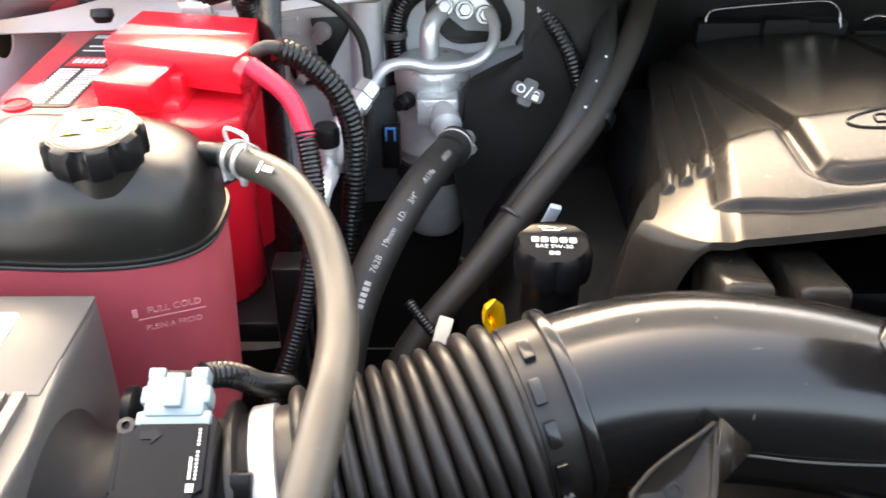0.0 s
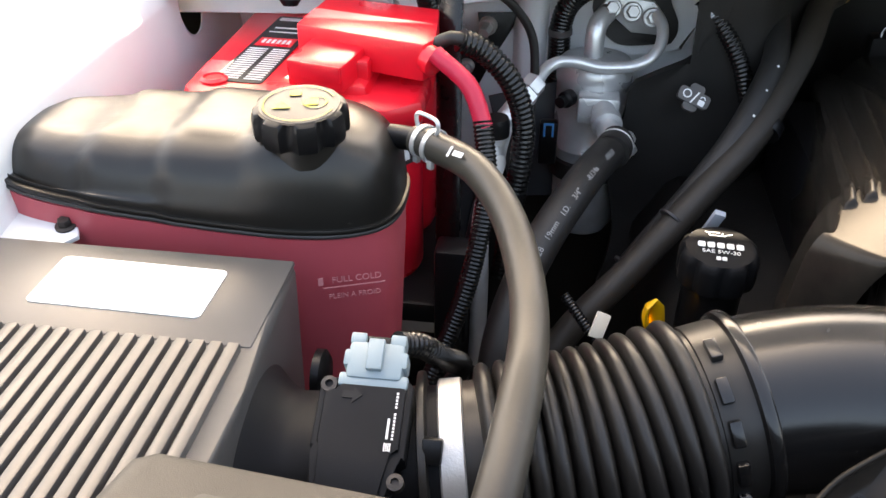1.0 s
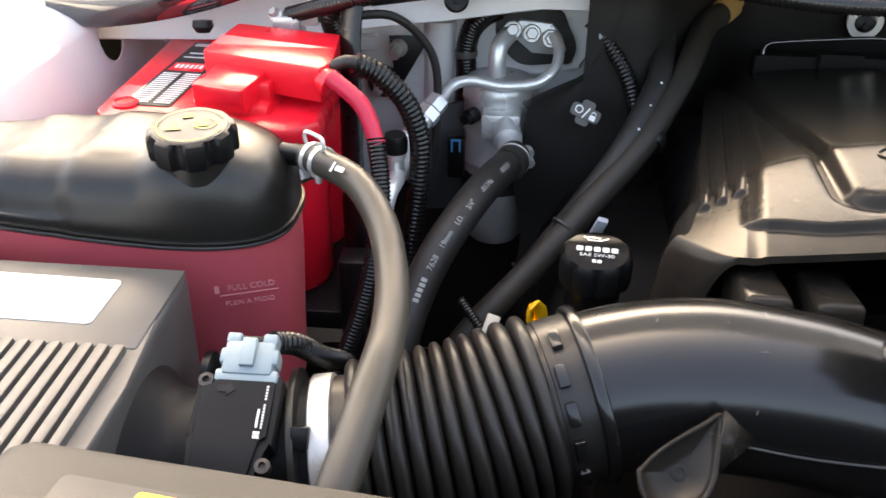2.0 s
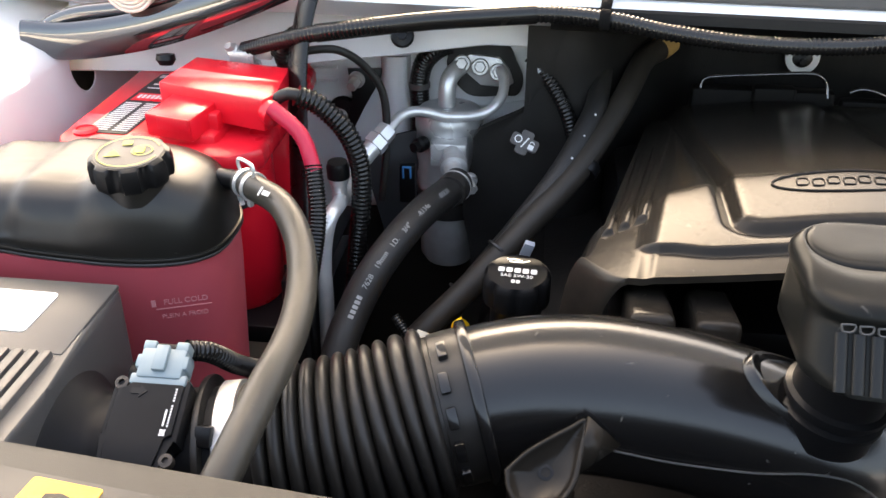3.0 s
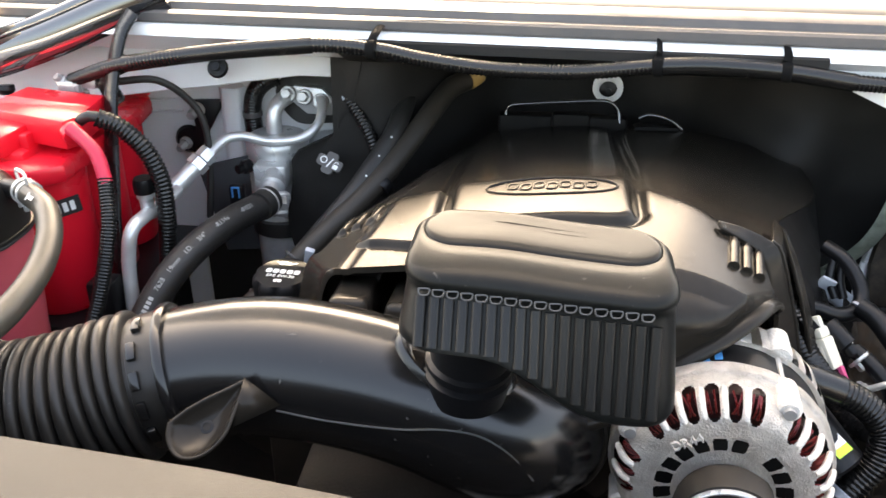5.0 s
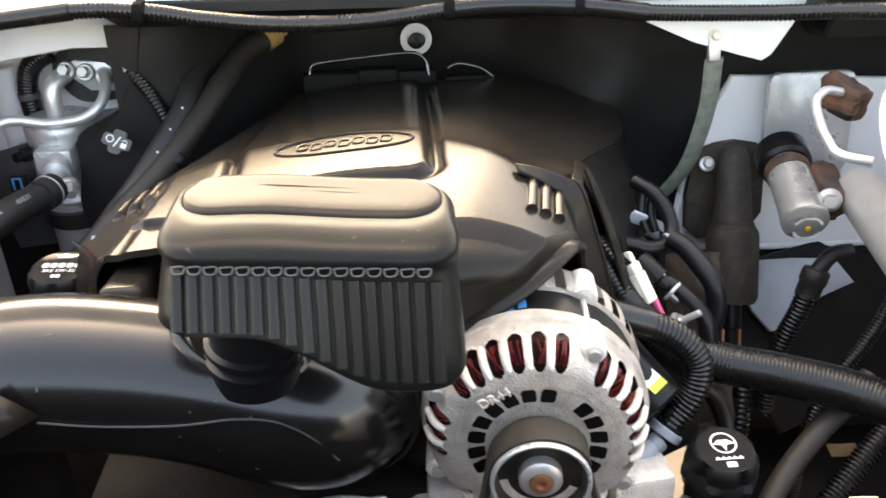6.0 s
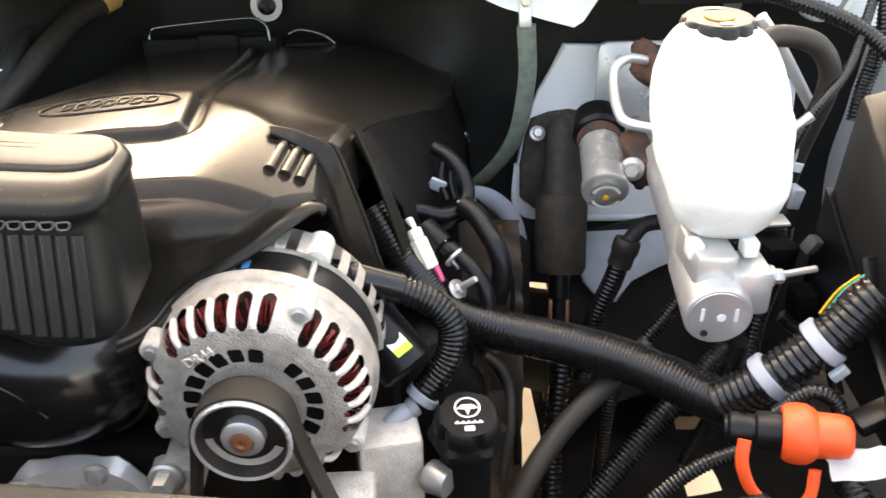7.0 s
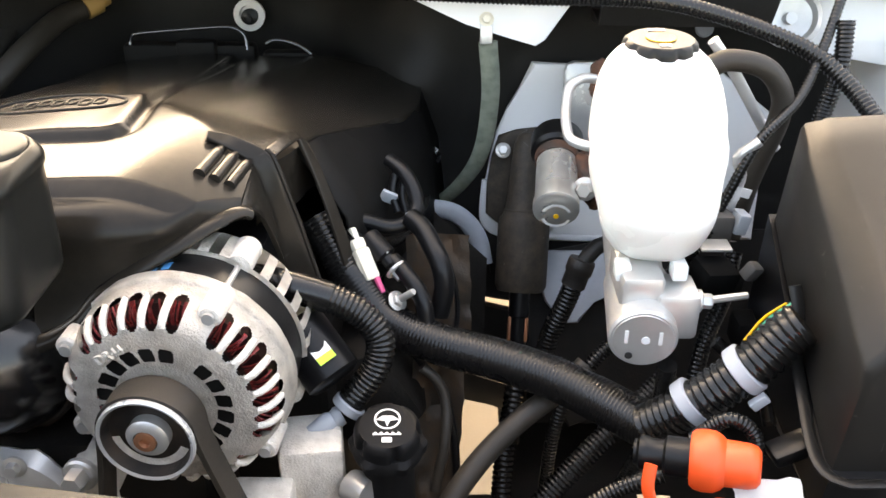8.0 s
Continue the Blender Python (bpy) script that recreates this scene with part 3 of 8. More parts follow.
# ---- air box ----
airbox = thing("air_filter_box", (-0.31, 0.28, 1.0), "grey black plastic air filter box with a ribbed lid", "air box")
bm = bmesh.new()
prof = [(-0.43, 0.09), (-0.196, 0.09), (-0.200, 0.30), (-0.206, 0.424), (-0.43, 0.424)]
lo = [(x - (0.004 if x > -0.3 else 0), y, 0.98) for x, y in prof]
hi = [(x, y, 1.194) for x, y in prof]
rings(bm, [lo, hi])
bmesh.ops.bevel(bm, geom=list(bm.edges), offset=0.007, segments=3, affect="EDGES", profile=0.5)
part("body", bm, M_LID, airbox)
for k in range(22):
    x = -0.2155 - 0.0100 * k
    bm = bmesh.new()
    box(bm, (x, 0.216, 1.1953), (0.0068, 0.232, 0.008), 0.0007)
    part("rib", bm, M_LID, airbox)
bm = boxes(((-0.3175, 0.378, 1.1930), (0.221, 0.088, 0.004), 0.0015))
part("label_field", bm, M_LID, airbox)
bm = bmesh.new()
plate(bm, rounded(0.109, 0.049, 0.004), 0.0008, on((-0.299, 0.380, 1.1955), (0, 0, 1), (0.0, 1, 0), -1))
part("label", bm, M_LABEL, airbox, "blank white sticker")
bm = lathe(bmesh.new(), (-0.188, 0.385, 1.135), (1, 0, 0), [(0.016, 0), (0.016, 0.005), (0.012, 0.008)], 24)
part("grommet", bm, M_BLACK, airbox)
bm = bmesh.new()
plate(bm, [(-0.06, -0.018), (0.03, -0.018), (0.042, -0.004), (0.034, 0.012), (0.012, 0.012), (-0.02, 0.026), (-0.06, 0.026)], 0.004, on((-0.415, 0.458, 1.178), (0, -0.15, 1), (0, 1, 0)), 0.001)
part("mounting_tab", bm, M_APRON, airbox, "cream painted mounting tab")
bm = hexbolt(bmesh.new(), (-0.386, 0.462, 1.181), (0, -0.2, 1), 0.005, 0.006)
part("bolt", bm, M_IRON, airbox)

# outlet, sensor and clamp
DUCT = [(-0.215, 0.316, 1.116), (-0.165, 0.321, 1.119), (-0.125, 0.326, 1.121), (-0.090, 0.331, 1.123), (-0.045, 0.341, 1.128), (-0.005, 0.351, 1.134), (0.032, 0.3625, 1.1425), (0.0696, 0.3729, 1.1507)]
FLANGE, along = Vector((0.0696, 0.3729, 1.1507)), Vector((0.947, 0.247, 0.203)).normalized()
sensor = thing("airflow_sensor", (-0.15, 0.34, 1.07), "black airflow sensor housing with a pale connector", "sensor")
bm = bmesh.new()
sweep(bm, DUCT[:4], lambda f: 0.046 + 0.030 * smooth01(0.30, 0.0, f) + 0.001 * smooth01(0.62, 0.64, f), 48, 0.004)
part("duct", bm, M_SENSOR, sensor)
S = on((-0.138, 0.298, 1.168), (0.02, -0.45, 0.89), (0.0, 0.89, 0.45), 1) @ Matrix.Diagonal((0.88, 1.0, 1, 1))
bm = bmesh.new()
plate(bm, [(-0.026, -0.034), (0.020, -0.034), (0.022, -0.012), (0.028, -0.010), (0.028, 0.030), (0.024, 0.034), (-0.016, 0.034), (-0.020, 0.030), (-0.029, 0.028), (-0.029, -0.006), (-0.026, -0.010)], 0.016, S, 0.0018)
part("housing", bm, M_SENSOR, sensor)
bm = bmesh.new()
plate(bm, [(-0.022, -0.030), (0.016, -0.030), (0.018, -0.008), (0.024, -0.006), (0.024, 0.027), (0.021, 0.030), (-0.014, 0.030), (-0.018, 0.024), (-0.025, 0.023), (-0.025, -0.004), (-0.022, -0.008)], 0.003, S @ pose(0, 0, 0.0085), 0.0008)
part("lid", bm, M_SENSOR, sensor)
for x, y in ((-0.0235, 0.0275), (0.0245, -0.022)):
    bm = lathe(bmesh.new(), S @ Vector((x, y, 0.0035)), S.to_3x3() @ Vector((0, 0, 1)), [(0.0045, 0), (0.0045, 0.006), (0.0022, 0.0062), (0.0022, 0.004)], 16)
    part("screw", bm, M_IRON, sensor)
CN = S @ pose(0.003, 0.041, 0.002)


def plug_box(name, c, s, bevel, mat, parent, label=""):
    bm = bmesh.new()
    box(bm, c, s, bevel, None)
    bmesh.ops.transform(bm, matrix=CN, verts=bm.verts)
    return part(name, bm, mat, parent, label)


plug = plug_box("connector", (0, 0.001, 0), (0.035, 0.022, 0.021), 0.003, M_CONN, sensor, "pale blue grey wiring plug")
plug_box("plug_collar", (0, -0.010, 0), (0.043, 0.008, 0.017), 0.002, M_CONN, plug)
plug_box("plug_shoulder", (0, 0.002, 0.003), (0.040, 0.010, 0.014), 0.002, M_CONN, plug)
plug_box("latch", (0, 0.003, 0.0125), (0.010, 0.018, 0.004), 0.001, M_CONN, plug)
for x in (-0.0125, 0.0125):
    plug_box("guide", (x, 0.0135, 0.004), (0.010, 0.007, 0.012), 0.0015, M_CONN, plug)
plug_box("seal", (0, 0.0135, 0), (0.022, 0.006, 0.014), 0.001, M_BLACK, plug)
bm = bars(S @ pose(0, 0, 0.0104), [(0.0195, 0.013 - 0.0019 * k, 0.0013, 0.0012) for k in range(8)] + [(0.0195, 0.0245 - 0.0019 * k, 0.0013, 0.0012) for k in range(5)] + [(0.0162, 0.005, 0.0014, 0.011)] + [(0.0155 + 0.0011 * (k % 4), -0.0065 + 0.0011 * (k // 4), 0.0008, 0.0008 if k % 3 else 0.0011) for k in range(16)])
part("print", bm, M_PRINT, sensor)
bm = bmesh.new()
a = S @ pose(-0.008, 0.022, 0.0104)
for p in ([(-0.006, 0.002), (0.0005, 0.002), (0.0005, 0.0045), (0.006, 0), (0.0005, -0.0045), (0.0005, -0.002), (-0.006, -0.002)],):
    plate(bm, p, 0.0007, a)
part("arrow", bm, M_BLACK, sensor)
band_at, band_way = Vector((-0.0985, 0.3297, 1.1238)), Vector((0.985, 0.15, 0.08)).normalized()
bm = lathe(bmesh.new(), band_at, band_way, [(0.0485, 0), (0.0497, 0.001), (0.0497, 0.013), (0.0485, 0.014)], 56)
clamp = solo("hose_clamp", bm, M_ALUS, "bright steel band clamp on the air duct", "clamp")
bm = boxes(((-0.1005, 0.2995, 1.1650), (0.011, 0.008, 0.014), 0.0015, pose(0, 0, 0, -35)))
part("buckle", bm, M_BLACK, clamp)
part("rim", lathe(bmesh.new(), band_at - band_way * 0.012, band_way, [(0.0475, 0), (0.0545, 0.001), (0.0550, 0.003), (0.0545, 0.005), (0.0475, 0.006)], 56), M_BELL, clamp, "black rubber rim beside the band")

# bellows: the folds follow the bend of the duct
bel = thing("air_bellows", (-0.02, 0.345, 1.06), "black corrugated rubber intake bellows", "bellows")
FOLDS, PITCH = 11, 0.01135
bend = spline(DUCT[3:], 0.0005)


def fold_radius(f, k):
    """A rounded crest between two narrow grooves; the folds widen along the duct."""
    u = abs(2 * f - 1)
    return 0.0470 + 0.0035 * k / FOLDS + 0.0102 * max(0.0, 1 - u ** 2.4) ** 0.55


def bend_part(d0, d1):
    n = len(bend) - 1
    return [bend[min(n, max(0, round((d0 + (d1 - d0) * k / 6) / 0.0005)))] for k in range(7)]


for k in range(FOLDS):
    bm = bmesh.new()
    d = 0.0145 + PITCH * k
    sweep(bm, bend_part(d, d + PITCH), lambda f, k=k: fold_radius(f, k), 60, PITCH / 11)
    part("fold", bm, M_BELL, bel, angle=80)
for d0, d1, r in ((0.0, 0.0150, 0.0480), (0.0140 + PITCH * FOLDS, 0.165, 0.0525)):
    bm = bmesh.new()
    sweep(bm, bend_part(d0, d1), r, 60, 0.004)
    part("cuff", bm, M_BELL, bel)

# intake tube
tube = thing("intake_tube", (0.2, 0.39, 1.06), "large black plastic intake tube with worn scuffs", "intake tube")
TUBE = [(0.062, 0.3709, 1.1491), (0.085, 0.3765, 1.1533), (0.118, 0.3815, 1.1565), (0.160, 0.384, 1.1553), (0.215, 0.385, 1.1465), (0.265, 0.384, 1.1325), (0.303, 0.384, 1.1165), (0.330, 0.390, 1.1035), (0.350, 0.408, 1.0930), (0.360, 0.440, 1.0850)]
bm = bmesh.new()
sweep(bm, TUBE, lambda f: 0.0525 + 0.0030 * smooth01(0.0, 0.3, f) + 0.0015 * smooth01(0.55, 0.75, f), 56, 0.006)
part("pipe", bm, M_TUBE, tube)
bm = lathe(bmesh.new(), FLANGE - along * 0.004, along, [(0.051, -0.002), (0.0575, 0), (0.0582, 0.0015), (0.0582, 0.0055), (0.0570, 0.007), (0.051, 0.008)], 64)
part("collar", bm, M_TUBE, tube)
bm = lathe(bmesh.new(), FLANGE - along * 0.026, along, [(0.0515, 0), (0.0535, 0.001), (0.0540, 0.010), (0.0540, 0.024)], 64)
part("sleeve", bm, M_BELL, tube, "dusty rubber sleeve")
face = Vector((along.y, -along.x, 0)).normalized()
rise = face.cross(along)
rise = rise if rise.z > 0 else -rise
for t in (84, 58, 34, 10, -14):
    a = radians(t)
    q = face * math.cos(a) + rise * math.sin(a)
    bm = bmesh.new()
    box(bm, FLANGE - along * (0.0195 if t % 4 == 2 else 0.0165) + q * 0.0545, (0.0145, 0.0068, 0.0062), 0.0012, on((0, 0, 0), q, along))
    part("locking_tab", bm, M_TUBE, tube)
bm = bmesh.new()
sweep(bm, [(0.160, 0.3272, 1.1566), (0.1985, 0.3280, 1.1499), (0.249, 0.3285, 1.1467), (0.284, 0.3305, 1.1477), (0.311, 0.3333, 1.1414), (0.334, 0.3340, 1.1250), (0.350, 0.3365, 1.1020)], 0.0008, 6)
part("mould_seam", bm, M_LID, tube, "thin raised mould line")
endw = (Vector(TUBE[-1]) - Vector(TUBE[-2])).normalized()
bm = lathe(bmesh.new(), Vector(TUBE[-2]) + endw * 0.006, endw, [(0.054, -0.007), (0.0595, -0.005), (0.0605, 0.0), (0.0595, 0.005), (0.054, 0.006)], 56)
part("clamp_ring", bm, M_BROWN, tube)
for a in (-60, -5, 30):
    v = frame_of(endw) @ Vector((math.cos(radians(a)), math.sin(radians(a)), 0))
    part("clamp_tab", boxes((Vector(TUBE[-2]) + endw * 0.006 + v * 0.0605, (0.007, 0.010, 0.007), 0.0015, frame_of(v))), M_BROWN, tube)
# saddle where the resonator's neck enters the tube
def saddle_loop(rx, ry, lift):
    out = []
    for k in range(40):
        a = 2 * math.pi * k / 40
        x, y = 0.2885 + rx * math.cos(a), 0.3735 + ry * math.sin(a)
        out.append((x, y, 1.138 - 0.385 * (x - 0.247) + math.sqrt(max(0.0, 0.0560 ** 2 - (y - 0.384) ** 2)) + lift))
    return out


bm = bmesh.new()
rings(bm, [saddle_loop(rx, ry, lift) for rx, ry, lift in ((0.050, 0.033, -0.004), (0.047, 0.030, 0.001), (0.0445, 0.0285, 0.0055), (0.042, 0.027, 0.0075), (0.039, 0.0255, 0.0070), (0.037, 0.0245, 0.003), (0.033, 0.024, 0.002))])
part("saddle", bm, M_TUBE, tube)

# leaf-shaped bracket under the tube
bm = bmesh.new()
BR = on((0.117, 0.299, 1.158), (0.05, -0.6, 0.8), (0, 0.8, 0.6))
o = [(-0.026, 0.000), (-0.012, 0.014), (0.012, 0.030), (0.024, 0.036), (0.0215, 0.012), (0.0175, -0.006), (0.008, -0.019), (-0.004, -0.025), (-0.016, -0.023), (-0.024, -0.012)]
oo = [Vector((x, y, 0)) for x, y in o]
oo = [p for p in spline([tuple(p) for p in oo] + [tuple(oo[0])], 0.004)][:-1]
c = bm.verts.new(BR @ Vector((0.0, 0.002, -0.005)))
prev = None
for rho in (0.25, 0.5, 0.75, 0.92, 1.0):
    cur = [bm.verts.new(BR @ Vector((p.x * rho, 0.002 + (p.y - 0.002) * rho, -0.005 + 0.010 * rho * rho + (0.002 if rho == 1.0 else 0)))) for p in oo]
    for i in range(len(cur)):
        k = (i + 1) % len(cur)
        bm.faces.new((c, cur[i], cur[k]) if prev is None else (prev[i], cur[i], cur[k], prev[k]))
    prev = cur
tab = [bm.verts.new(p) for p in (BR @ Vector((0.024, 0.036, 0.0122)), (0.164, 0.327, 1.162), BR @ Vector((0.0200, 0.002, 0.003)))]
bm.faces.new(tab)
bracket = solo("duct_bracket", bm, M_COVER, "black leaf-shaped plastic bracket with a pin hole", "bracket", angle=50)
mod = bracket.modifiers.new("thickness", "SOLIDIFY")
mod.thickness = 0.0022
bm = lathe(bmesh.new(), BR @ Vector((0, 0.002, -0.006)), BR.to_3x3() @ Vector((0, 0, 1)), [(0.0055, 0), (0.005, 0.004), (0.003, 0.0042), (0.003, 0.0015)], 20)
part("pin", bm, M_BLACK, bracket)


# ---- resonator ----
res = thing("intake_resonator", (0.345, 0.36, 1.2), "black ribbed plastic intake resonator box", "resonator")


def rbox_loop(z, hw, y0, y1, r, cx, n=8, skew=0.0):
    out = []
    for sx, sy, a0 in ((1, 1, 0), (-1, 1, 90), (-1, -1, 180), (1, -1, 270)):
        for k in range(n + 1):
            a = radians(a0 + 90 * k / n)
            y = (y1 - r if sy > 0 else y0 + r) + r * math.sin(a)
            x = cx + sx * (hw - r) + r * math.cos(a)
            out.append((x, y + skew * (x - cx), z))
    return out


def res_low(x):
    """Height of the underside: shallow over the neck, deep beside the alternator."""
    return 1.238 - 0.036 * smooth01(0.312, 0.392, x)


def res_wave(x):
    """The lid swells at one end and dips in the middle."""
    return 0.004 * math.exp(-((x - 0.318) / 0.040) ** 2) - 0.001


def subdivided(loop, n=12):
    """More points along the straight sides, so that they can bend."""
    out = []
    for i, (p, q) in enumerate(zip(loop, loop[1:] + loop[:1])):
        m = n if i % 9 == 8 else 1
        out += [tuple(a + (b - a) * k / m for a, b in zip(p, q)) for k in range(m)]
    return out


bm = bmesh.new()
loops = []
for v, dw, dy in ((1.10, -0.030, 0.030), (1.06, -0.014, 0.014), (1.02, -0.005, 0.005), (0.97, 0.002, 0.001), (0.90, 0.0045, 0.0), (0.7, 0.0042, 0.0), (0.5, 0.0032, 0.0), (0.3, 0.0022, 0.0), (0.12, 0.0012, 0.0), (0.04, 0.0010, 0.0)):
    lp = subdivided(rbox_loop(1.272, 0.0865 + dw, 0.3055 - 0.022 * min(v, 1) + dy, 0.396 - 0.012 * min(v, 1), 0.024, 0.346, 8, -0.12))
    loops.append([(x, y, 1.272 - v * (1.272 - res_low(x))) for x, y, z in lp])
for z, dw, y0, y1 in ((1.274, 0.0012, 0.3045, 0.3965), (1.2765, 0.0024, 0.3030, 0.398), (1.280, 0.0026, 0.3030, 0.399), (1.2830, 0.0018, 0.3050, 0.399), (1.2855, 0.0004, 0.3090, 0.3985), (1.2874, -0.0016, 0.316, 0.3975),
                      (1.2886, -0.003, 0.326, 0.3975), (1.2888, -0.0045, 0.340, 0.397), (1.2875, -0.0055, 0.3425, 0.3965), (1.2893, -0.0060, 0.3440, 0.3965), (1.2900, -0.0075, 0.350, 0.396), (1.2901, -0.011, 0.358, 0.393), (1.2900, -0.022, 0.366, 0.388), (1.2899, -0.05, 0.373, 0.380)):
    lp = subdivided(rbox_loop(z, 0.0865 + dw, y0, y1, min(0.026, (y1 - y0) / 2 - 0.001), 0.346, 8, -0.12))
    g = min(1.0, max(0.0, (z - 1.276) / 0.020))
    loops.append([(x, y, zz + g * res_wave(x)) for x, y, zz in lp])
rings(bm, loops)
part("shell", bm, M_RESO, res, angle=65)
for k in range(17):
    x = 0.2715 + 0.0093 * k
    bm = bmesh.new()
    sweep(bm, [(x, 0.3047 - 0.022 * v - 0.12 * (x - 0.346), 1.272 - v * (1.272 - res_low(x))) for v in (0.07, 0.35, 0.65, 0.88)], 0.003, 12, 0.006, flat=(0.0037, 0.0020))
    part("rib", bm, M_RIB, res)
# tab outlines in paler grey, painting the light on their rounded edges
for k in range(16):
    x = 0.2735 + 0.00935 * k
    m = on((x, 0.3020 - 0.12 * (x - 0.346), 1.2735), (0, -0.93, 0.36))
    o = [(-0.0036, 0.0019), (0.0036, 0.0019), (0.0026, -0.0019), (-0.0026, -0.0019)]
    bm = bmesh.new()
    sweep(bm, [m @ Vector((a, b, 0)) for a, b in o + o[:1]], 0.00062, 6, 0.0012)
    part("clip_tab", bm, M_LID, res)
bm = bmesh.new()
lathe(bm, (0.298, 0.362, 1.180), (0.1, -0.1, 1), [(0.031, -0.02), (0.031, -0.004), (0.033, -0.003), (0.033, 0.0), (0.029, 0.002), (0.029, 0.006), (0.0325, 0.007), (0.0325, 0.011), (0.029, 0.013), (0.029, 0.05)], 40)
part("neck", bm, M_BLACK, res)


# ---- engine cover ----
ecover = thing("engine_cover", (0.35, 0.68, 1.1), "dusty satin black engine cover with an oval badge", "engine cover")


def soft_ramp(d, w):
    # zero before the crease, straight after it, with a bend of width w
    return 0.5 * (d + math.sqrt(d * d + w * w))


def cov_left(y):
    return 0.150 + 0.19 * (y - 0.512)


def cov_right(y):
    return 0.532 + 0.026 * smooth01(0.50, 0.585, y) + 0.10 * smooth01(0.56, 0.84, y)


def cov_front(x):
    return 0.462 - 0.040 * smooth01(0.30, 0.38, x) + 1.9 * soft_ramp(0.170 - x, 0.010) + 0.046 * smooth01(0.485, 0.54, x)


def cov_z(x, y):
    # the crown is bent along a reflection's edge, swinging forward towards the corner strip
    behind = min(y - 0.597 + 0.35 * max(0.0, 0.26 - x), 1.0)
    behind = max(behind, 0.625 * (x - 0.43) + 0.78 * (y - 0.588))
    z = 1.241 - 0.14 * soft_ramp(0.36 - x, 0.03) - 0.21 * soft_ramp(behind, 0.004) + 0.05 * soft_ramp(behind - 0.20, 0.03) - 0.045 * soft_ramp(-behind, 0.006)
    g = smooth01(0.30, 0.38, x)
    # crisp crease over the alternator that turns back beside the flutes
    dy = max(0.0, 0.436 - y) * g
    dx = soft_ramp(x - 0.450 - 0.20 * (y - 0.433), 0.012)
    z -= 0.55 * dy + 8 * dy * dy + 0.26 * dx * smooth01(1.3, 0.6, y) + 2.6 * dx * dx * smooth01(0.60, 0.52, y)
    e = x - 0.192 - 0.17 * (y - 0.511)
    # raised plateau with a step down to the skirt over the opening
    fr = y - 0.497 + 0.008 * smooth01(0.20, 0.24, x) - 0.6 * max(0.0, 0.198 - x)
    z -= (1 - g) * (0.0060 * smooth01(0.003, -0.003, fr) + 0.02 * max(0.0, -fr)) * smooth01(-0.012, 0.004, e)
    # soft shoulder to the flank
    z -= 0.008 * smooth01(0.008, -0.012, e) + 0.28 * max(0.0, -e - 0.006)
    # three moulded flutes that run back along the flank
    for k in range(3):
        u = x - (0.1605 + 0.0125 * k) - (0.17 + 0.01 * k) * (y - 0.54)
        w = 1 - (u / 0.0046) ** 2
        if w > 0:
            v = y - 0.541 - 0.003 * k
            z += w ** 0.6 * (0.0022 * smooth01(0.0, 0.004, v) * smooth01(0.046, 0.030, v) + 0.0032 * smooth01(0.0, 0.004, v) * smooth01(0.36, 0.20, v))
    # raised middle field inside a channel
    ex, ey = abs(x - 0.343) - 0.064, max(0.535 - y, y - 0.98)
    d = math.hypot(max(ex, 0.0), max(ey, 0.0)) + min(0.0, max(ex, ey)) - 0.015
    z -= 0.0065 * math.exp(-((d - 0.008) / 0.0065) ** 2)
    z += 0.003 * smooth01(0.012, -0.002, d)
    return z


NX, NY = 300, 230
bm = bmesh.new()
grid = []
for j in range(NY + 1):
    y = 0.462 + 0.468 * (j / NY) ** 1.35
    row = []
    for i in range(NX + 1):
        # finer towards both flanks
        s = i / NX - 0.085 * math.sin(2 * math.pi * i / NX)
        xl, xr = cov_left(y), cov_right(y)
        x = xl + (xr - xl) * s
        # the front edge bows back at its ends
        yy = y + max(0.0, 1 - (y - 0.462) / 0.12) ** 2 * (cov_front(x) - 0.462)
        row.append(bm.verts.new((x, yy, cov_z(x, yy))))
    grid.append(row)
for a, b in zip(grid, grid[1:]):
    for i in range(NX):
        bm.faces.new((a[i], a[i + 1], b[i + 1], b[i]))
# the skirt bends down from the front edge to the rolled lip over the alternator
LIP = [(0.537, 0.463, 1.192), (0.531, 0.459, 1.196), (0.522, 0.446, 1.198), (0.508, 0.430, 1.195), (0.488, 0.417, 1.186), (0.465, 0.407, 1.175), (0.437, 0.396, 1.158), (0.42, 0.388, 1.140), (0.395, 0.386, 1.125), (0.36, 0.386, 1.115)]


LIP_LINE = spline(LIP, 0.0004)


def lip_at(x):
    return min(LIP_LINE, key=lambda q: abs(q.x - x)).copy()


CREASE = spline([(0.36, 0.395, 1.209), (0.397, 0.397, 1.208), (0.444, 0.398, 1.201), (0.48, 0.408, 1.2005), (0.502, 0.427, 1.199), (0.52, 0.4435, 1.199), (0.537, 0.4625, 1.1925)], 0.0004)
prev = [v for v in grid[0] if v.co.x > 0.385]
first = [v.co.copy() for v in prev]
ends = [lip_at(p.x) for p in first]
folds = [min(CREASE, key=lambda q: abs(q.x - p.x)).copy() for p in first]
for k in range(1, 19):
    cur = []
    for p, c, e in zip(first, folds, ends):
        # a full bend down to the fold, then a hollow flange out to the lip
        f, a, b = (k / 11, p, c) if k <= 11 else ((k - 11) / 7, c, e)
        bulge = 0.16 * (b - a).length if k <= 11 else -0.12 * (b - a).length
        cur.append(bm.verts.new(a.lerp(b, f) + Vector((0, -0.8, 0.6)) * (4 * f * (1 - f) * bulge)))
    for i in range(len(cur) - 1):
        bm.faces.new((prev[i], prev[i + 1], cur[i + 1], cur[i]))
    prev = cur
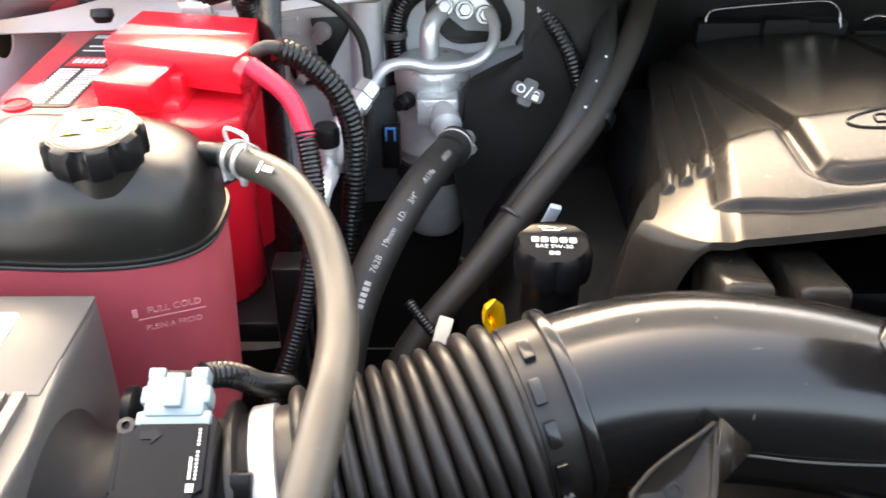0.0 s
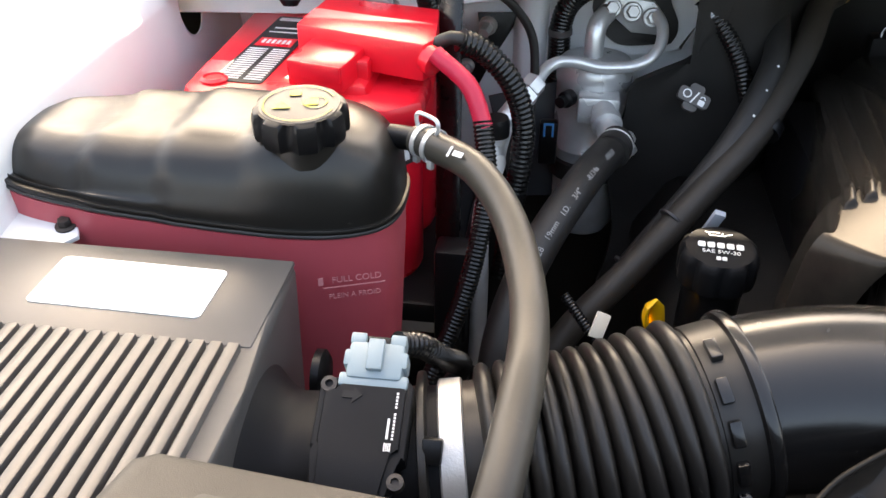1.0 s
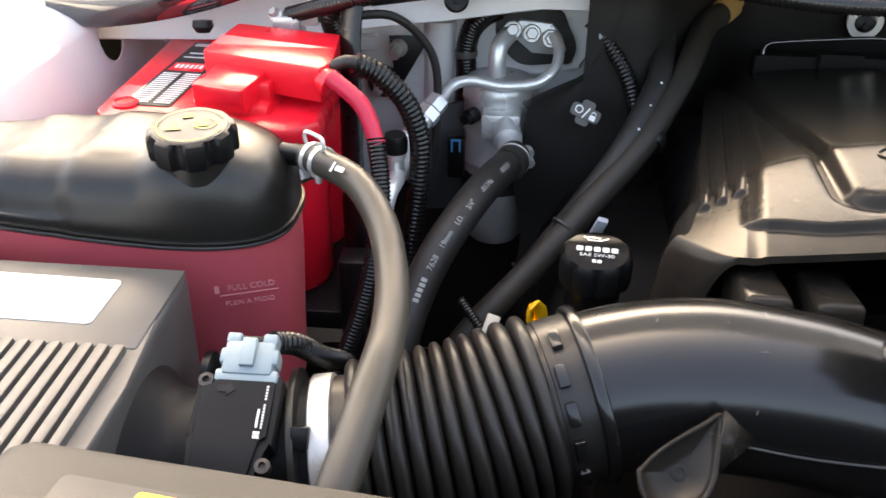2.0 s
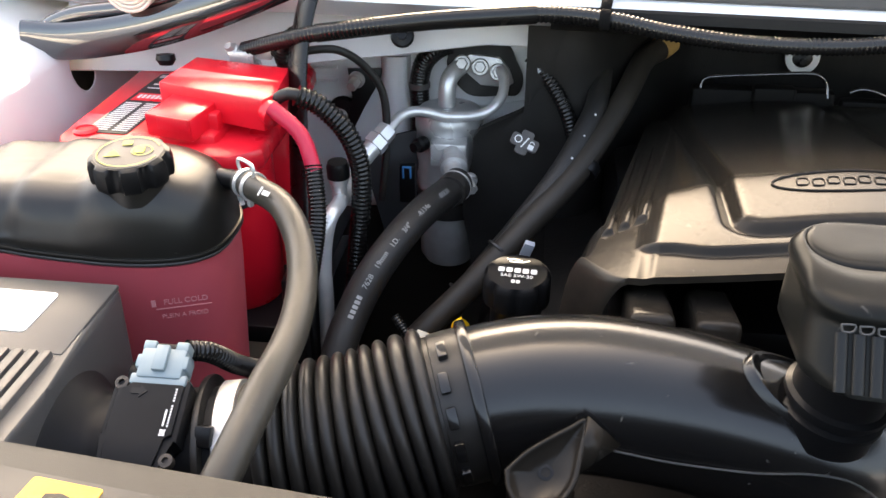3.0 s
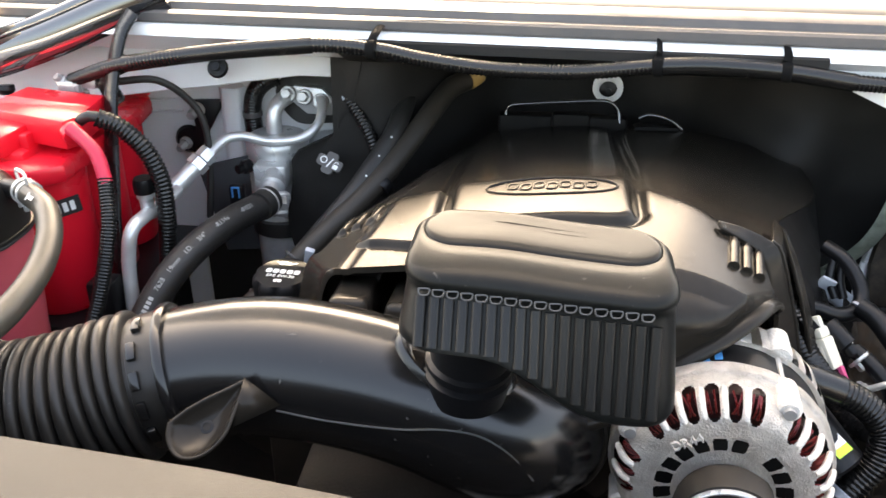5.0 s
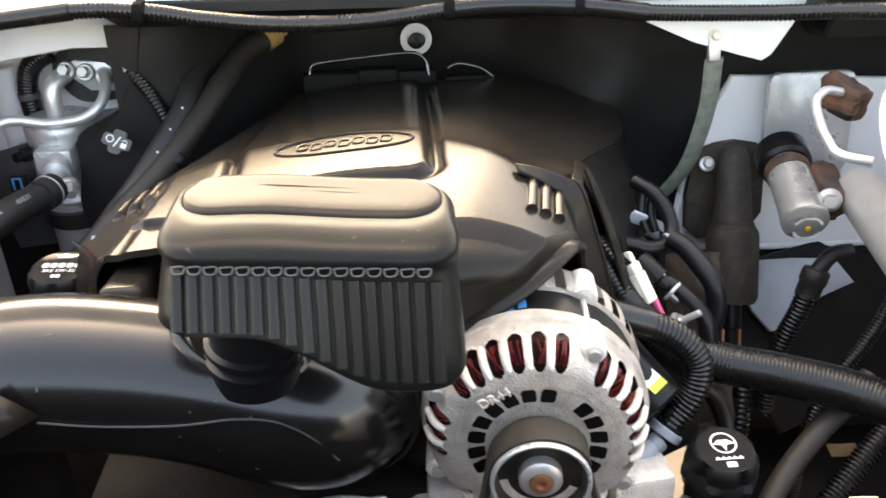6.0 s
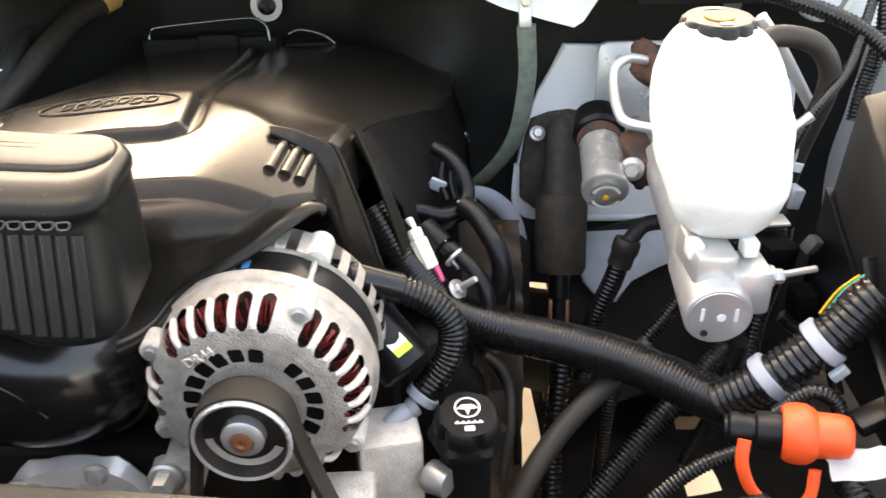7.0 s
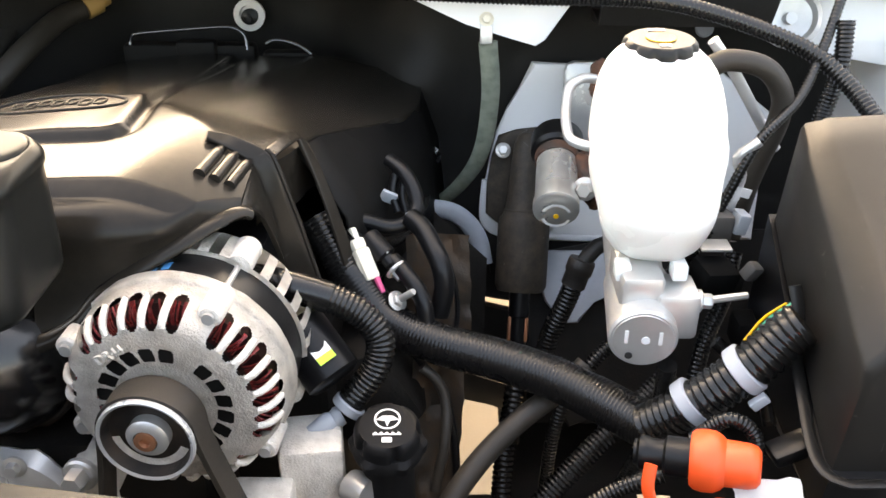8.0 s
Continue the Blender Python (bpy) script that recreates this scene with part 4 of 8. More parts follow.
# the flank rolls over into a leg beside the oil filler
turn = [row[0] for row in grid if row[0].co.y < 0.565][::-1]
edge = turn + [v for v in grid[0][1:] if v.co.x < 0.1735]
start = [v.co.copy() for v in edge]
prev = edge
for k in range(1, 17):
    f, cur = k / 16, []
    for i, p in enumerate(start):
        if i < len(turn):
            g = i / (len(turn) - 1)
            e, way = Vector((0.130, 0.555, 1.10)).lerp(Vector((0.121, 0.507, 1.10)), g), Vector((-1, -0.3 * g, -0.65))
        else:
            g = (i - len(turn) + 1) / (len(edge) - len(turn))
            e, way = Vector((0.121, 0.507, 1.10)).lerp(Vector((0.147, 0.481, 1.10)), g), Vector((-1, -0.3 * (1 - g), -0.65 + 0.35 * g))
        L = (e - p).length
        a, b = p + way * (0.16 * L), e + Vector((0.10, 0.03, 0.75)) * (0.45 * L)
        cur.append(bm.verts.new((1 - f) ** 3 * p + 3 * f * (1 - f) ** 2 * a + 3 * f * f * (1 - f) * b + f ** 3 * e))
    for i in range(len(cur) - 1):
        bm.faces.new((prev[i], prev[i + 1], cur[i + 1], cur[i]))
    prev = cur
bmesh.ops.recalc_face_normals(bm, faces=list(bm.faces))
rim = bmesh.ops.extrude_edge_only(bm, edges=[e for e in bm.edges if e.is_boundary])
for v in rim["geom"]:
    if isinstance(v, bmesh.types.BMVert):
        v.co.z -= 0.006 if v.co.y < 0.50 else 0.05
shell = part("shell", bm, M_COVER, ecover, angle=55)
bm = bmesh.new()


def on_badge(x, y):
    # a place on the crown, counted from the badge's middle
    return Vector((0.353 + x, 0.578 + y, cov_z(0.353 + x, 0.578 + y) + 0.0006))


out = [(0.060 * math.cos(2 * math.pi * k / 48), 0.0175 * math.sin(2 * math.pi * k / 48)) for k in range(48)]
sweep(bm, [on_badge(x, y) for x, y in out + out[:1]], 0.0009, 8, 0.004)
badge = part("badge_rim", bm, M_BLACK, ecover)
for k in range(7):
    # raised outlines of unreadable strokes
    bm = bmesh.new()
    cx, cy = -0.036 + 0.012 * k, 0.0012 * (-1) ** k
    ring = [(cx - 0.0045, cy - 0.005), (cx + 0.0035, cy - 0.005), (cx + 0.0050, cy + 0.005), (cx - 0.0030, cy + 0.005)]
    sweep(bm, [on_badge(x, y) for x, y in ring + ring[:1]], 0.0006, 6, 0.002)
    part("badge_bar", bm, M_BLACK, ecover)
# three open-ended flutes beside the corner strip
for k in range(3):
    bm = bmesh.new()
    x, y = 0.5000 + 0.0108 * k, 0.469 + 0.001 * k
    sweep(bm, [(x + 0.16 * d, y + d, cov_z(x + 0.16 * d, y + d) + 0.0002) for d in (0, 0.010, 0.022, 0.034, 0.046)], lambda f: 0.0050 - 0.0015 * smooth01(0.75, 1, f), 16, 0.003)
    part("flute", bm, M_COVER, ecover)


def band(name, near, far, mat, thick=0.004):
    # a flat moulded strip between two edges, with a bead along its outer edge
    bm = bmesh.new()
    a, b = spline(near, 0.003), spline(far, 0.003)
    n = min(len(a), len(b))
    a = [a[round(k * (len(a) - 1) / (n - 1))] for k in range(n)]
    b = [b[round(k * (len(b) - 1) / (n - 1))] for k in range(n)]
    rings(bm, [[p.lerp(q, f) for p, q in zip(a, b)] for f in (0, 0.25, 0.5, 0.75, 1)], close=False)
    ob = part(name, bm, mat, ecover)
    mod = ob.modifiers.new("thickness", "SOLIDIFY")
    mod.thickness, mod.offset = thick, 0
    mod = ob.modifiers.new("edges", "BEVEL")
    mod.width, mod.segments, mod.limit_method, mod.angle_limit = 0.0012, 2, "ANGLE", math.radians(50)
    return ob


# corner strip that starts above the flutes and drops beside the alternator
OUTER = [(0.494, 0.526, 1.236), (0.515, 0.526, 1.231), (0.536, 0.524, 1.2225), (0.5455, 0.520, 1.2165), (0.550, 0.517, 1.207), (0.557, 0.514, 1.185), (0.566, 0.511, 1.155), (0.5755, 0.507, 1.118), (0.584, 0.504, 1.085)]
INNER = [(0.496, 0.515, 1.2335), (0.513, 0.514, 1.2245), (0.527, 0.515, 1.2145), (0.5325, 0.514, 1.207), (0.536, 0.512, 1.198), (0.541, 0.508, 1.183), (0.546, 0.504, 1.158), (0.553, 0.500, 1.122), (0.560, 0.498, 1.09)]
band("corner_strip", INNER, OUTER, M_COVER)
bm = bmesh.new()
sweep(bm, [(x + 0.001, y, z + 0.001) for x, y, z in OUTER[3:]], 0.0022, 8, 0.004)
part("strip_bead", bm, M_COVER, ecover)
# the flute panel runs down beside the strip
band("corner_panel", [(0.526, 0.453, 1.2), (0.533, 0.461, 1.197), (0.540, 0.471, 1.188), (0.545, 0.484, 1.168), (0.551, 0.494, 1.135), (0.556, 0.498, 1.10)], [(0.526, 0.512, 1.2135), (0.531, 0.5135, 1.208), (0.536, 0.511, 1.197), (0.542, 0.507, 1.178), (0.549, 0.503, 1.14), (0.557, 0.499, 1.10)], M_COVER)
# frame of the slot behind the strip
band("slot_frame", [(0.540, 0.523, 1.2205), (0.546, 0.548, 1.2195), (0.5525, 0.574, 1.2165), (0.556, 0.582, 1.2125)], [(0.549, 0.520, 1.2145), (0.555, 0.546, 1.2135), (0.560, 0.568, 1.2105), (0.5635, 0.578, 1.2065)], M_COVER)
band("slot_frame", [(0.560, 0.568, 1.2115), (0.572, 0.562, 1.18), (0.584, 0.553, 1.145), (0.594, 0.545, 1.11), (0.60, 0.54, 1.085)], [(0.5635, 0.579, 1.2085), (0.579, 0.572, 1.178), (0.592, 0.563, 1.143), (0.603, 0.556, 1.108), (0.610, 0.55, 1.083)], M_COVER)
bm = bmesh.new()
edge = [(cov_right(y) + 0.001, y, cov_z(cov_right(y), y) - 0.002) for y in (0.575, 0.62, 0.66, 0.72, 0.80, 0.92)]
rings(bm, [edge, [(0.600, 0.570, 1.135), (0.612, 0.61, 1.13), (0.630, 0.66, 1.13), (0.648, 0.72, 1.115), (0.668, 0.80, 1.10), (0.678, 0.92, 1.08)], [(0.615, 0.55, 1.06), (0.63, 0.60, 1.06), (0.645, 0.65, 1.05), (0.658, 0.72, 1.04), (0.678, 0.80, 1.02), (0.688, 0.92, 1.0)]], close=False)
# duller than the shell, standing in for the dark surroundings it would reflect
ob = part("side_wall", bm, M_SIDE, ecover)
mod = ob.modifiers.new("thickness", "SOLIDIFY")
mod.thickness = 0.004
# rolled front lip over the alternator
bm = bmesh.new()
sweep(bm, LIP, 0.006, 12, flat=(0.0085, 0.005))
part("front_lip", bm, M_COVER, ecover)
# side wall towards the oil filler
bm = bmesh.new()
lp = [[(cov_left(y) + 0.004, y, cov_z(cov_left(y), y) - 0.0) for y in (0.56, 0.58, 0.62, 0.7, 0.8, 0.9)], [(cov_left(y) - 0.012, y + 0.01, 1.09) for y in (0.555, 0.575, 0.62, 0.7, 0.8, 0.9)]]
rings(bm, lp, close=False)
ob = part("side_wall", bm, M_COVER, ecover)
mod = ob.modifiers.new("thickness", "SOLIDIFY")
mod.thickness = 0.004
# wire clips on a dark bracket at the back
part("rear_bracket", boxes(((0.364, 0.950, 1.160), (0.168, 0.024, 0.058), 0.006), ((0.375, 0.940, 1.180), (0.05, 0.02, 0.03), 0.005), ((0.488, 0.950, 1.150), (0.066, 0.022, 0.06), 0.008)), M_SIDE, ecover)
for pts in ([(0.289, 0.94, 1.182), (0.290, 0.945, 1.190), (0.294, 0.945, 1.199), (0.306, 0.945, 1.202), (0.350, 0.945, 1.206), (0.412, 0.945, 1.210), (0.428, 0.945, 1.206), (0.436, 0.945, 1.196), (0.438, 0.94, 1.182)],
            [(0.462, 0.94, 1.190), (0.473, 0.94, 1.195), (0.489, 0.94, 1.193), (0.505, 0.94, 1.187), (0.518, 0.94, 1.177)]):
    bm = bmesh.new()
    sweep(bm, pts, 0.0024, 10)
    part("rear_clip", bm, M_GLOSS, ecover)

# what shows in the opening below the cover
manifold = thing("intake_manifold", (0.3, 0.6, 0.95), "black plastic intake manifold runners below the cover", "manifold")
bm = boxes(((0.36, 0.70, 1.06), (0.36, 0.40, 0.16), 0.03))
part("plenum", bm, M_BLACK, manifold)
for x in (0.190, 0.238):
    bm = boxes(((x, 0.462, 1.166 - 0.05 * (x - 0.198)), (0.034, 0.064, 0.040), 0.007, pose(0, 0, 0, -8), 4), ((x, 0.470, 1.150), (0.026, 0.09, 0.040), 0.008, None, 3))
    part("runner", bm, M_COVER, manifold)
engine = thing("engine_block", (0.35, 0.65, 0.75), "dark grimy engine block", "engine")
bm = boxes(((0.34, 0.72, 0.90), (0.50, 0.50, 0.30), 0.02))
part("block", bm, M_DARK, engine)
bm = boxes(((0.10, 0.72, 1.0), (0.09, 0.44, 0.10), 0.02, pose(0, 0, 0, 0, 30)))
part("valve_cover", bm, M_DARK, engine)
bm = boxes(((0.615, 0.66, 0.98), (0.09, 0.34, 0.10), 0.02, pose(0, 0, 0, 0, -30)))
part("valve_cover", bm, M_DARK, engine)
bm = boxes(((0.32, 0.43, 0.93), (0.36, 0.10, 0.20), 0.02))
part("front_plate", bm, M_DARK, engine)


# ---- coolant tank ----
tank = thing("coolant_tank", (-0.313, 0.54, 1.0), "two-part coolant tank, black dome over pink coolant", "coolant tank")
TC = (-0.312, 0.532)


def tank_loop(z, k, hx=0.156, hy=0.074, power=3.0, lobes=0.0, n=216, lift=0.0):
    """One level of the tank: a rounded oblong with steps where the lobes meet."""
    out = []
    for i in range(n):
        t = 2 * math.pi * i / n
        c, s = math.cos(t), math.sin(t)
        r = (abs(c) ** power + abs(s) ** power) ** (-1 / power)
        x, y = TC[0] + (hx - 1.15 * hy * (1 - k) if k > 0.5 else (hx - 0.575 * hy) * k * 2) * r * c, TC[1] + hy * k * r * s
        g = st = 0.0
        for a, w in ((-0.432, 0.8), (-0.376, 1.0), (-0.317, 0.9), (-0.256, 0.35)):
            g += w * math.exp(-((x - a) / 0.0085) ** 2)
            st += w * smooth01(a + 0.016, a - 0.022, x)
        y = TC[1] + (y - TC[1]) * (1 - lobes * (0.042 * st + 0.030 * g))
        zz = z + 0.08 * (-0.19 - x) * (1 - 0.65 * lift)
        zz -= lift * (0.0020 * g + 0.0066 * st + 0.003 * smooth01(0.51, 0.455, y))
        zz += 0.010 * lift * math.exp(-(((x + 0.218) ** 2 + (y - 0.486) ** 2) / 0.034 ** 2) ** 2)
        out.append((x, y, zz))
    return out


bm = bmesh.new()
dome = [(1.189 + 0.056 * u / 18, (1 - (u / 18) ** 2) ** (1 / 6.0), smooth01(0.0, 0.55, u / 18)) for u in range(17)]
dome += [(1.189 + 0.056 * (1 - k ** 6.0) ** 0.5, k, 1.0) for k in (0.60, 0.54, 0.48, 0.42, 0.36, 0.30, 0.24, 0.18, 0.12, 0.06, 0.02)]
rings(bm, [tank_loop(z, k, lobes=0.85 + 0.15 * l, lift=l) for z, k, l in dome])
part("dome", bm, M_SATIN, tank)
bm = bmesh.new()
rings(bm, [tank_loop(z, k, lobes=0.5) for z, k in ((1.1858, 1.0), (1.1858, 1.022), (1.1866, 1.027), (1.1884, 1.027), (1.1894, 1.022), (1.1894, 0.93))])
part("seam_flange", bm, M_SATIN, tank)
bm = bmesh.new()
rings(bm, [tank_loop(z, k, lobes=0.4) for z, k in ((1.1826, 1.0), (1.1826, 1.018), (1.1834, 1.024), (1.1846, 1.024), (1.1854, 1.018), (1.1854, 0.96))])
part("seam_bead", bm, M_SEAM, tank)
bm = bmesh.new()
rings(bm, [tank_loop(z, k, lobes=0.2) for z, k in ((1.0, 0.80), (1.004, 0.87), (1.02, 0.90), (1.10, 0.95), (1.15, 0.98), (1.174, 0.985), (1.1805, 0.985))])
part("reservoir", bm, M_PINK, tank, "translucent lower half full of pink coolant")
side = on((-0.185, 0.4672, 1.148), (0.35, -0.93, 0.08))
words("letters", "FULL COLD", 0.0068, side @ pose(0.006, 0.004, 0), M_PALE, tank)
words("letters", "PLEIN A FROID", 0.0056, side @ pose(0.004, -0.009, 0), M_PALE, tank)
part("level_line", bars(side, [(0.004, -0.0015, 0.044, 0.0008), (-0.0195, 0.004, 0.0035, 0.006)]), M_PALE, tank)
part("mould_ridge", boxes(((-0.2335, 0.4585, 1.125), (0.0016, 0.0016, 0.075), 0.0006, pose(0, 0, 0, -3, -3, 0))), M_PINK, tank)
cap = part("cap", lathe(bmesh.new(), (-0.218, 0.497, 1.238), (0, -0.08, 1), [(0.026, 0.011), (0.0315, 0.012), (0.0325, 0.015), (0.0325, 0.026), (0.0310, 0.031), (0.0285, 0.0325), (0.020, 0.0328), (0.0, 0.0328)], 96,
                        lambda t, r, k: r - (0.0040 * max(0.0, math.cos(8 * t)) ** 0.8 if 1 <= k <= 4 else 0), (True, False)), M_BLACK, tank, "black scalloped screw cap with a yellow print")
# top disc greyer than the sides: dust, and reflected sky put into the colour
part("cap_face", lathe(bmesh.new(), (-0.218, 0.497, 1.238), (0, -0.08, 1), [(0.0272, 0.0322), (0.0268, 0.0330), (0.0, 0.0331)], 64), M_SEAM, cap, "dusty worn cap face, greyed also for the sky it reflects")
CT = on((-0.218, 0.4943, 1.2716), (0, -0.08, 1), (0, 1, 0), 12)


def ring_flat(bm, m, r, w, a0=0, a1=360, n=40):
    pts = []
    for k in range(n + 1):
        a = radians(a0 + (a1 - a0) * k / n)
        pts.append((math.cos(a), math.sin(a)))
    va = [bm.verts.new(m @ Vector((r * c, r * s, 0))) for c, s in pts]
    vb = [bm.verts.new(m @ Vector(((r - w) * c, (r - w) * s, 0))) for c, s in pts]
    for i in range(n):
        bm.faces.new((va[i], va[i + 1], vb[i + 1], vb[i]))


bm = bmesh.new()
ring_flat(bm, CT, 0.0245, 0.0012, 20, 340)
ring_flat(bm, CT @ pose(0.0105, 0.001, 0), 0.0085, 0.0014)
plate(bm, [(-0.017, -0.004), (-0.004, -0.004), (-0.0105, 0.006)], 0.0003, CT @ pose(-0.001, -0.003, 0))
plate(bm, rounded(0.008, 0.009, 0.001), 0.0003, CT @ pose(0.0085, 0.001, 0))
plate(bm, rounded(0.008, 0.007, 0.001), 0.0003, CT @ pose(-0.003, 0.014, 0))
part("cap_print", bm, M_YPRINT, cap)
bm = lathe(bmesh.new(), (-0.218, 0.500, 1.226), (0, -0.12, 1), [(0.0280, 0.010), (0.0270, 0.016), (0.026, 0.025)], 40)
part("neck", bm, M_SATIN, tank)
bm = lathe(bmesh.new(), (-0.168, 0.548, 1.226), (0.9, -0.25, 0.05), [(0.009, 0), (0.009, 0.02), (0.0105, 0.022), (0.009, 0.03)], 20)
part("spigot", bm, M_BLACK, tank)

HOSE = [(-0.147, 0.540, 1.228), (-0.130, 0.527, 1.229), (-0.101, 0.501, 1.228), (-0.077, 0.461, 1.22), (-0.062, 0.411, 1.212), (-0.055, 0.355, 1.209), (-0.057, 0.294, 1.208), (-0.066, 0.23, 1.19), (-0.085, 0.17, 1.15)]
coolant = hose("coolant_hose", HOSE, 0.0112, M_HOSE, "dusty grey rubber coolant hose in a long bend")
cl = thing("spring_clamp", (-0.136, 0.534, 1.214), "silver spring clamp on the coolant hose", "clamp")
cax = (0.75, -0.6, 0.0)
for o in (0.0, 0.011):
    bm = lathe(bmesh.new(), Vector((-0.143, 0.5385, 1.228)) + Vector(cax) * o, cax, [(0.0118, 0), (0.0130, 0), (0.0130, 0.004), (0.0118, 0.004)], 32)
    part("band", bm, M_ALUP, cl)
bm = bmesh.new()
sweep(bm, [(-0.1455, 0.538, 1.2385), (-0.147, 0.538, 1.246), (-0.1445, 0.5365, 1.2505), (-0.132, 0.5265, 1.2505), (-0.1295, 0.5245, 1.246), (-0.131, 0.526, 1.2385)], 0.0016, 8, 0.002)
part("grip", bm, M_ALUP, cl)
for dx, dy in ((0.0, 0.0), (0.0115, -0.0092)):
    part("ear", boxes(((-0.1465 + dx, 0.533 + dy, 1.217), (0.005, 0.004, 0.007), 0.0008, pose(0, 0, 0, 0, 0, -38))), M_ALUP, cl)
part("bridge", boxes(((-0.139, 0.5265, 1.222), (0.018, 0.0025, 0.003), 0.0008, pose(0, 0, 0, 0, 0, -38))), M_ALUP, cl)
bm = bars(on((-0.119, 0.5055, 1.2375), (-0.5, -0.5, 0.75), (0.4, 0.6, 0.6)), [(0.0, 0.0, 0.002, 0.008), (0.008, 0.0, 0.009, 0.004)])
part("marking", bm, M_PRINT, coolant, "white stamped marking")


# ---- battery ----
bat = thing("battery", (-0.255, 0.745, 1.03), "red-topped spiral-cell battery with black and white labels", "battery")
for i in range(3):
    for j in range(2):
        bm = lathe(bmesh.new(), (-0.312 + 0.098 * (j if i < 2 else 0.9 * j), 0.678 + 0.084 * i, 1.03), (0, 0, 1), [(0.046, 0), (0.0478, 0.004), (0.0478, 0.168)], 44)
        part("cell", bm, M_RED, bat)
part("case", boxes(((-0.256, 0.75, 1.11), (0.10, 0.17, 0.16), 0.004)), M_RED, bat)
bm = bmesh.new()
lid = [(-0.112, -0.100), (-0.095, -0.128), (0.07, -0.130), (0.096, -0.108), (0.094, 0.06), (0.088, 0.130), (0.066, 0.166), (-0.090, 0.172), (-0.116, 0.150)]
plate(bm, lid, 0.022, pose(-0.255, 0.745, 1.205), 0.006)
part("lid", bm, M_RED, bat)
bm = boxes(((-0.235, 0.72, 1.214), (0.06, 0.16, 0.022), 0.008))
part("lid_ridge", bm, M_RED, bat)
for x, y in ((-0.343, 0.655), (-0.345, 0.890), (-0.19, 0.895)):
    bm = lathe(bmesh.new(), (x, y, 1.214), (0, 0, 1), [(0.012, 0), (0.012, 0.004), (0.009, 0.006), (0.0085, 0.0045), (0.0, 0.0045)], 28, cap=(True, False))
    part("vent_plug", bm, M_RED, bat)
LB = on((-0.318, 0.74, 1.2167), (0, 0, 1), (0, 1, 0), -3)
bm = bmesh.new()
plate(bm, rounded(0.045, 0.175, 0.003), 0.0006, LB)
part("label", bm, M_INK, bat, "black warning label with white print")
rows = []
for k in range(15):
    y = -0.080 + 0.0052 * k
    rows += [(-0.010, y, 0.018, 0.0022), (0.012, y, 0.016, 0.0022)]
rows += [(0, 0.052, 0.030, 0.003), (0, 0.040, 0.034, 0.002), (-0.004, 0.078, 0.03, 0.008)]
lp = part("label_print", bars(LB @ pose(0, 0, 0.0006), rows), M_PRINT, bat)
lp["kind"] = "stuff"
bm = bars(LB @ pose(0, 0, 0.0006), [(0, 0.012, 0.036, 0.022)])
part("brand_field", bm, M_RED, bat, "red brand field without lettering")
part("brand_bars", bars(LB @ pose(0, 0, 0.0012), [(-0.012 + 0.005 * k, 0.012, 0.003, 0.010) for k in range(6)]), M_PRINT, bat)
SL = on((-0.1805, 0.6425, 1.160), (0.69, -0.73, 0), (0, 0, 1), 6)
part("side_label", bars(SL, [(0.0, 0, 0.05, 0.020)]), M_INK, bat)
part("side_print", bars(SL @ pose(0, 0, 0.0006), [(-0.016 + 0.008 * k, 0, 0.005, 0.011) for k in range(5)]), M_PRINT, bat)

tcov = thing("terminal_cover", (-0.215, 0.72, 1.222), "glossy red plastic battery terminal cover", "terminal cover")
bm = bmesh.new()
lo = [(-0.277, 0.690), (-0.160, 0.652), (-0.152, 0.672), (-0.160, 0.748), (-0.268, 0.772)]
rings(bm, [[(x, y, 1.226) for x, y in lo], [(x, y, 1.258) for x, y in lo]])
bmesh.ops.bevel(bm, geom=list(bm.edges), offset=0.0022, segments=2, affect="EDGES", profile=0.5)
part("hood", bm, M_RED, tcov)
bm = boxes(((-0.2425, 0.660, 1.234), (0.052, 0.05, 0.024), 0.003, pose(0, 0, 0, 4, 0, -14)), ((-0.217, 0.676, 1.23), (0.02, 0.04, 0.02), 0.003))
part("latch", bm, M_RED, tcov)
bm = boxes(((-0.2425, 0.634, 1.237), (0.036, 0.003, 0.014), 0.002, pose(0, 0, 0, 0, 0, -14)))
part("latch_pad", bm, M_RED, tcov)
bm = lathe(bmesh.new(), (-0.158, 0.660, 1.245), (0.75, -0.55, -0.25), [(0.0115, 0), (0.012, 0.01), (0.009, 0.012)], 20)
part("cable_boot", bm, M_RED, tcov)
neg = thing("negative_terminal", (-0.215, 0.80, 1.22), "grey lead battery clamp with a black cable", "terminal")
bm = boxes(((-0.222, 0.79, 1.255), (0.028, 0.022, 0.016), 0.003), ((-0.200, 0.792, 1.258), (0.02, 0.012, 0.012), 0.003), ((-0.215, 0.79, 1.232), (0.02, 0.02, 0.034), 0.004))
part("clamp", bm, M_CAN, neg)
bm = hexbolt(bmesh.new(), (-0.232, 0.786, 1.262), (-0.3, -0.5, 0.6), 0.005, 0.008)
part("bolt", bm, M_STEEL, neg)
hose("battery_cable", [(-0.195, 0.792, 1.259), (-0.165, 0.788, 1.262), (-0.12, 0.80, 1.262), (-0.09, 0.815, 1.235), (-0.075, 0.82, 1.20), (-0.074, 0.815, 1.14), (-0.08, 0.81, 1.08)], 0.0045, M_RUBBER, "thin black battery cable", "cable", 10)
loom("battery_loom", [(-0.175, 0.80, 1.235), (-0.178, 0.79, 1.262), (-0.165, 0.785, 1.278), (-0.145, 0.78, 1.288)], 0.011, "short black conduit bend behind the battery")

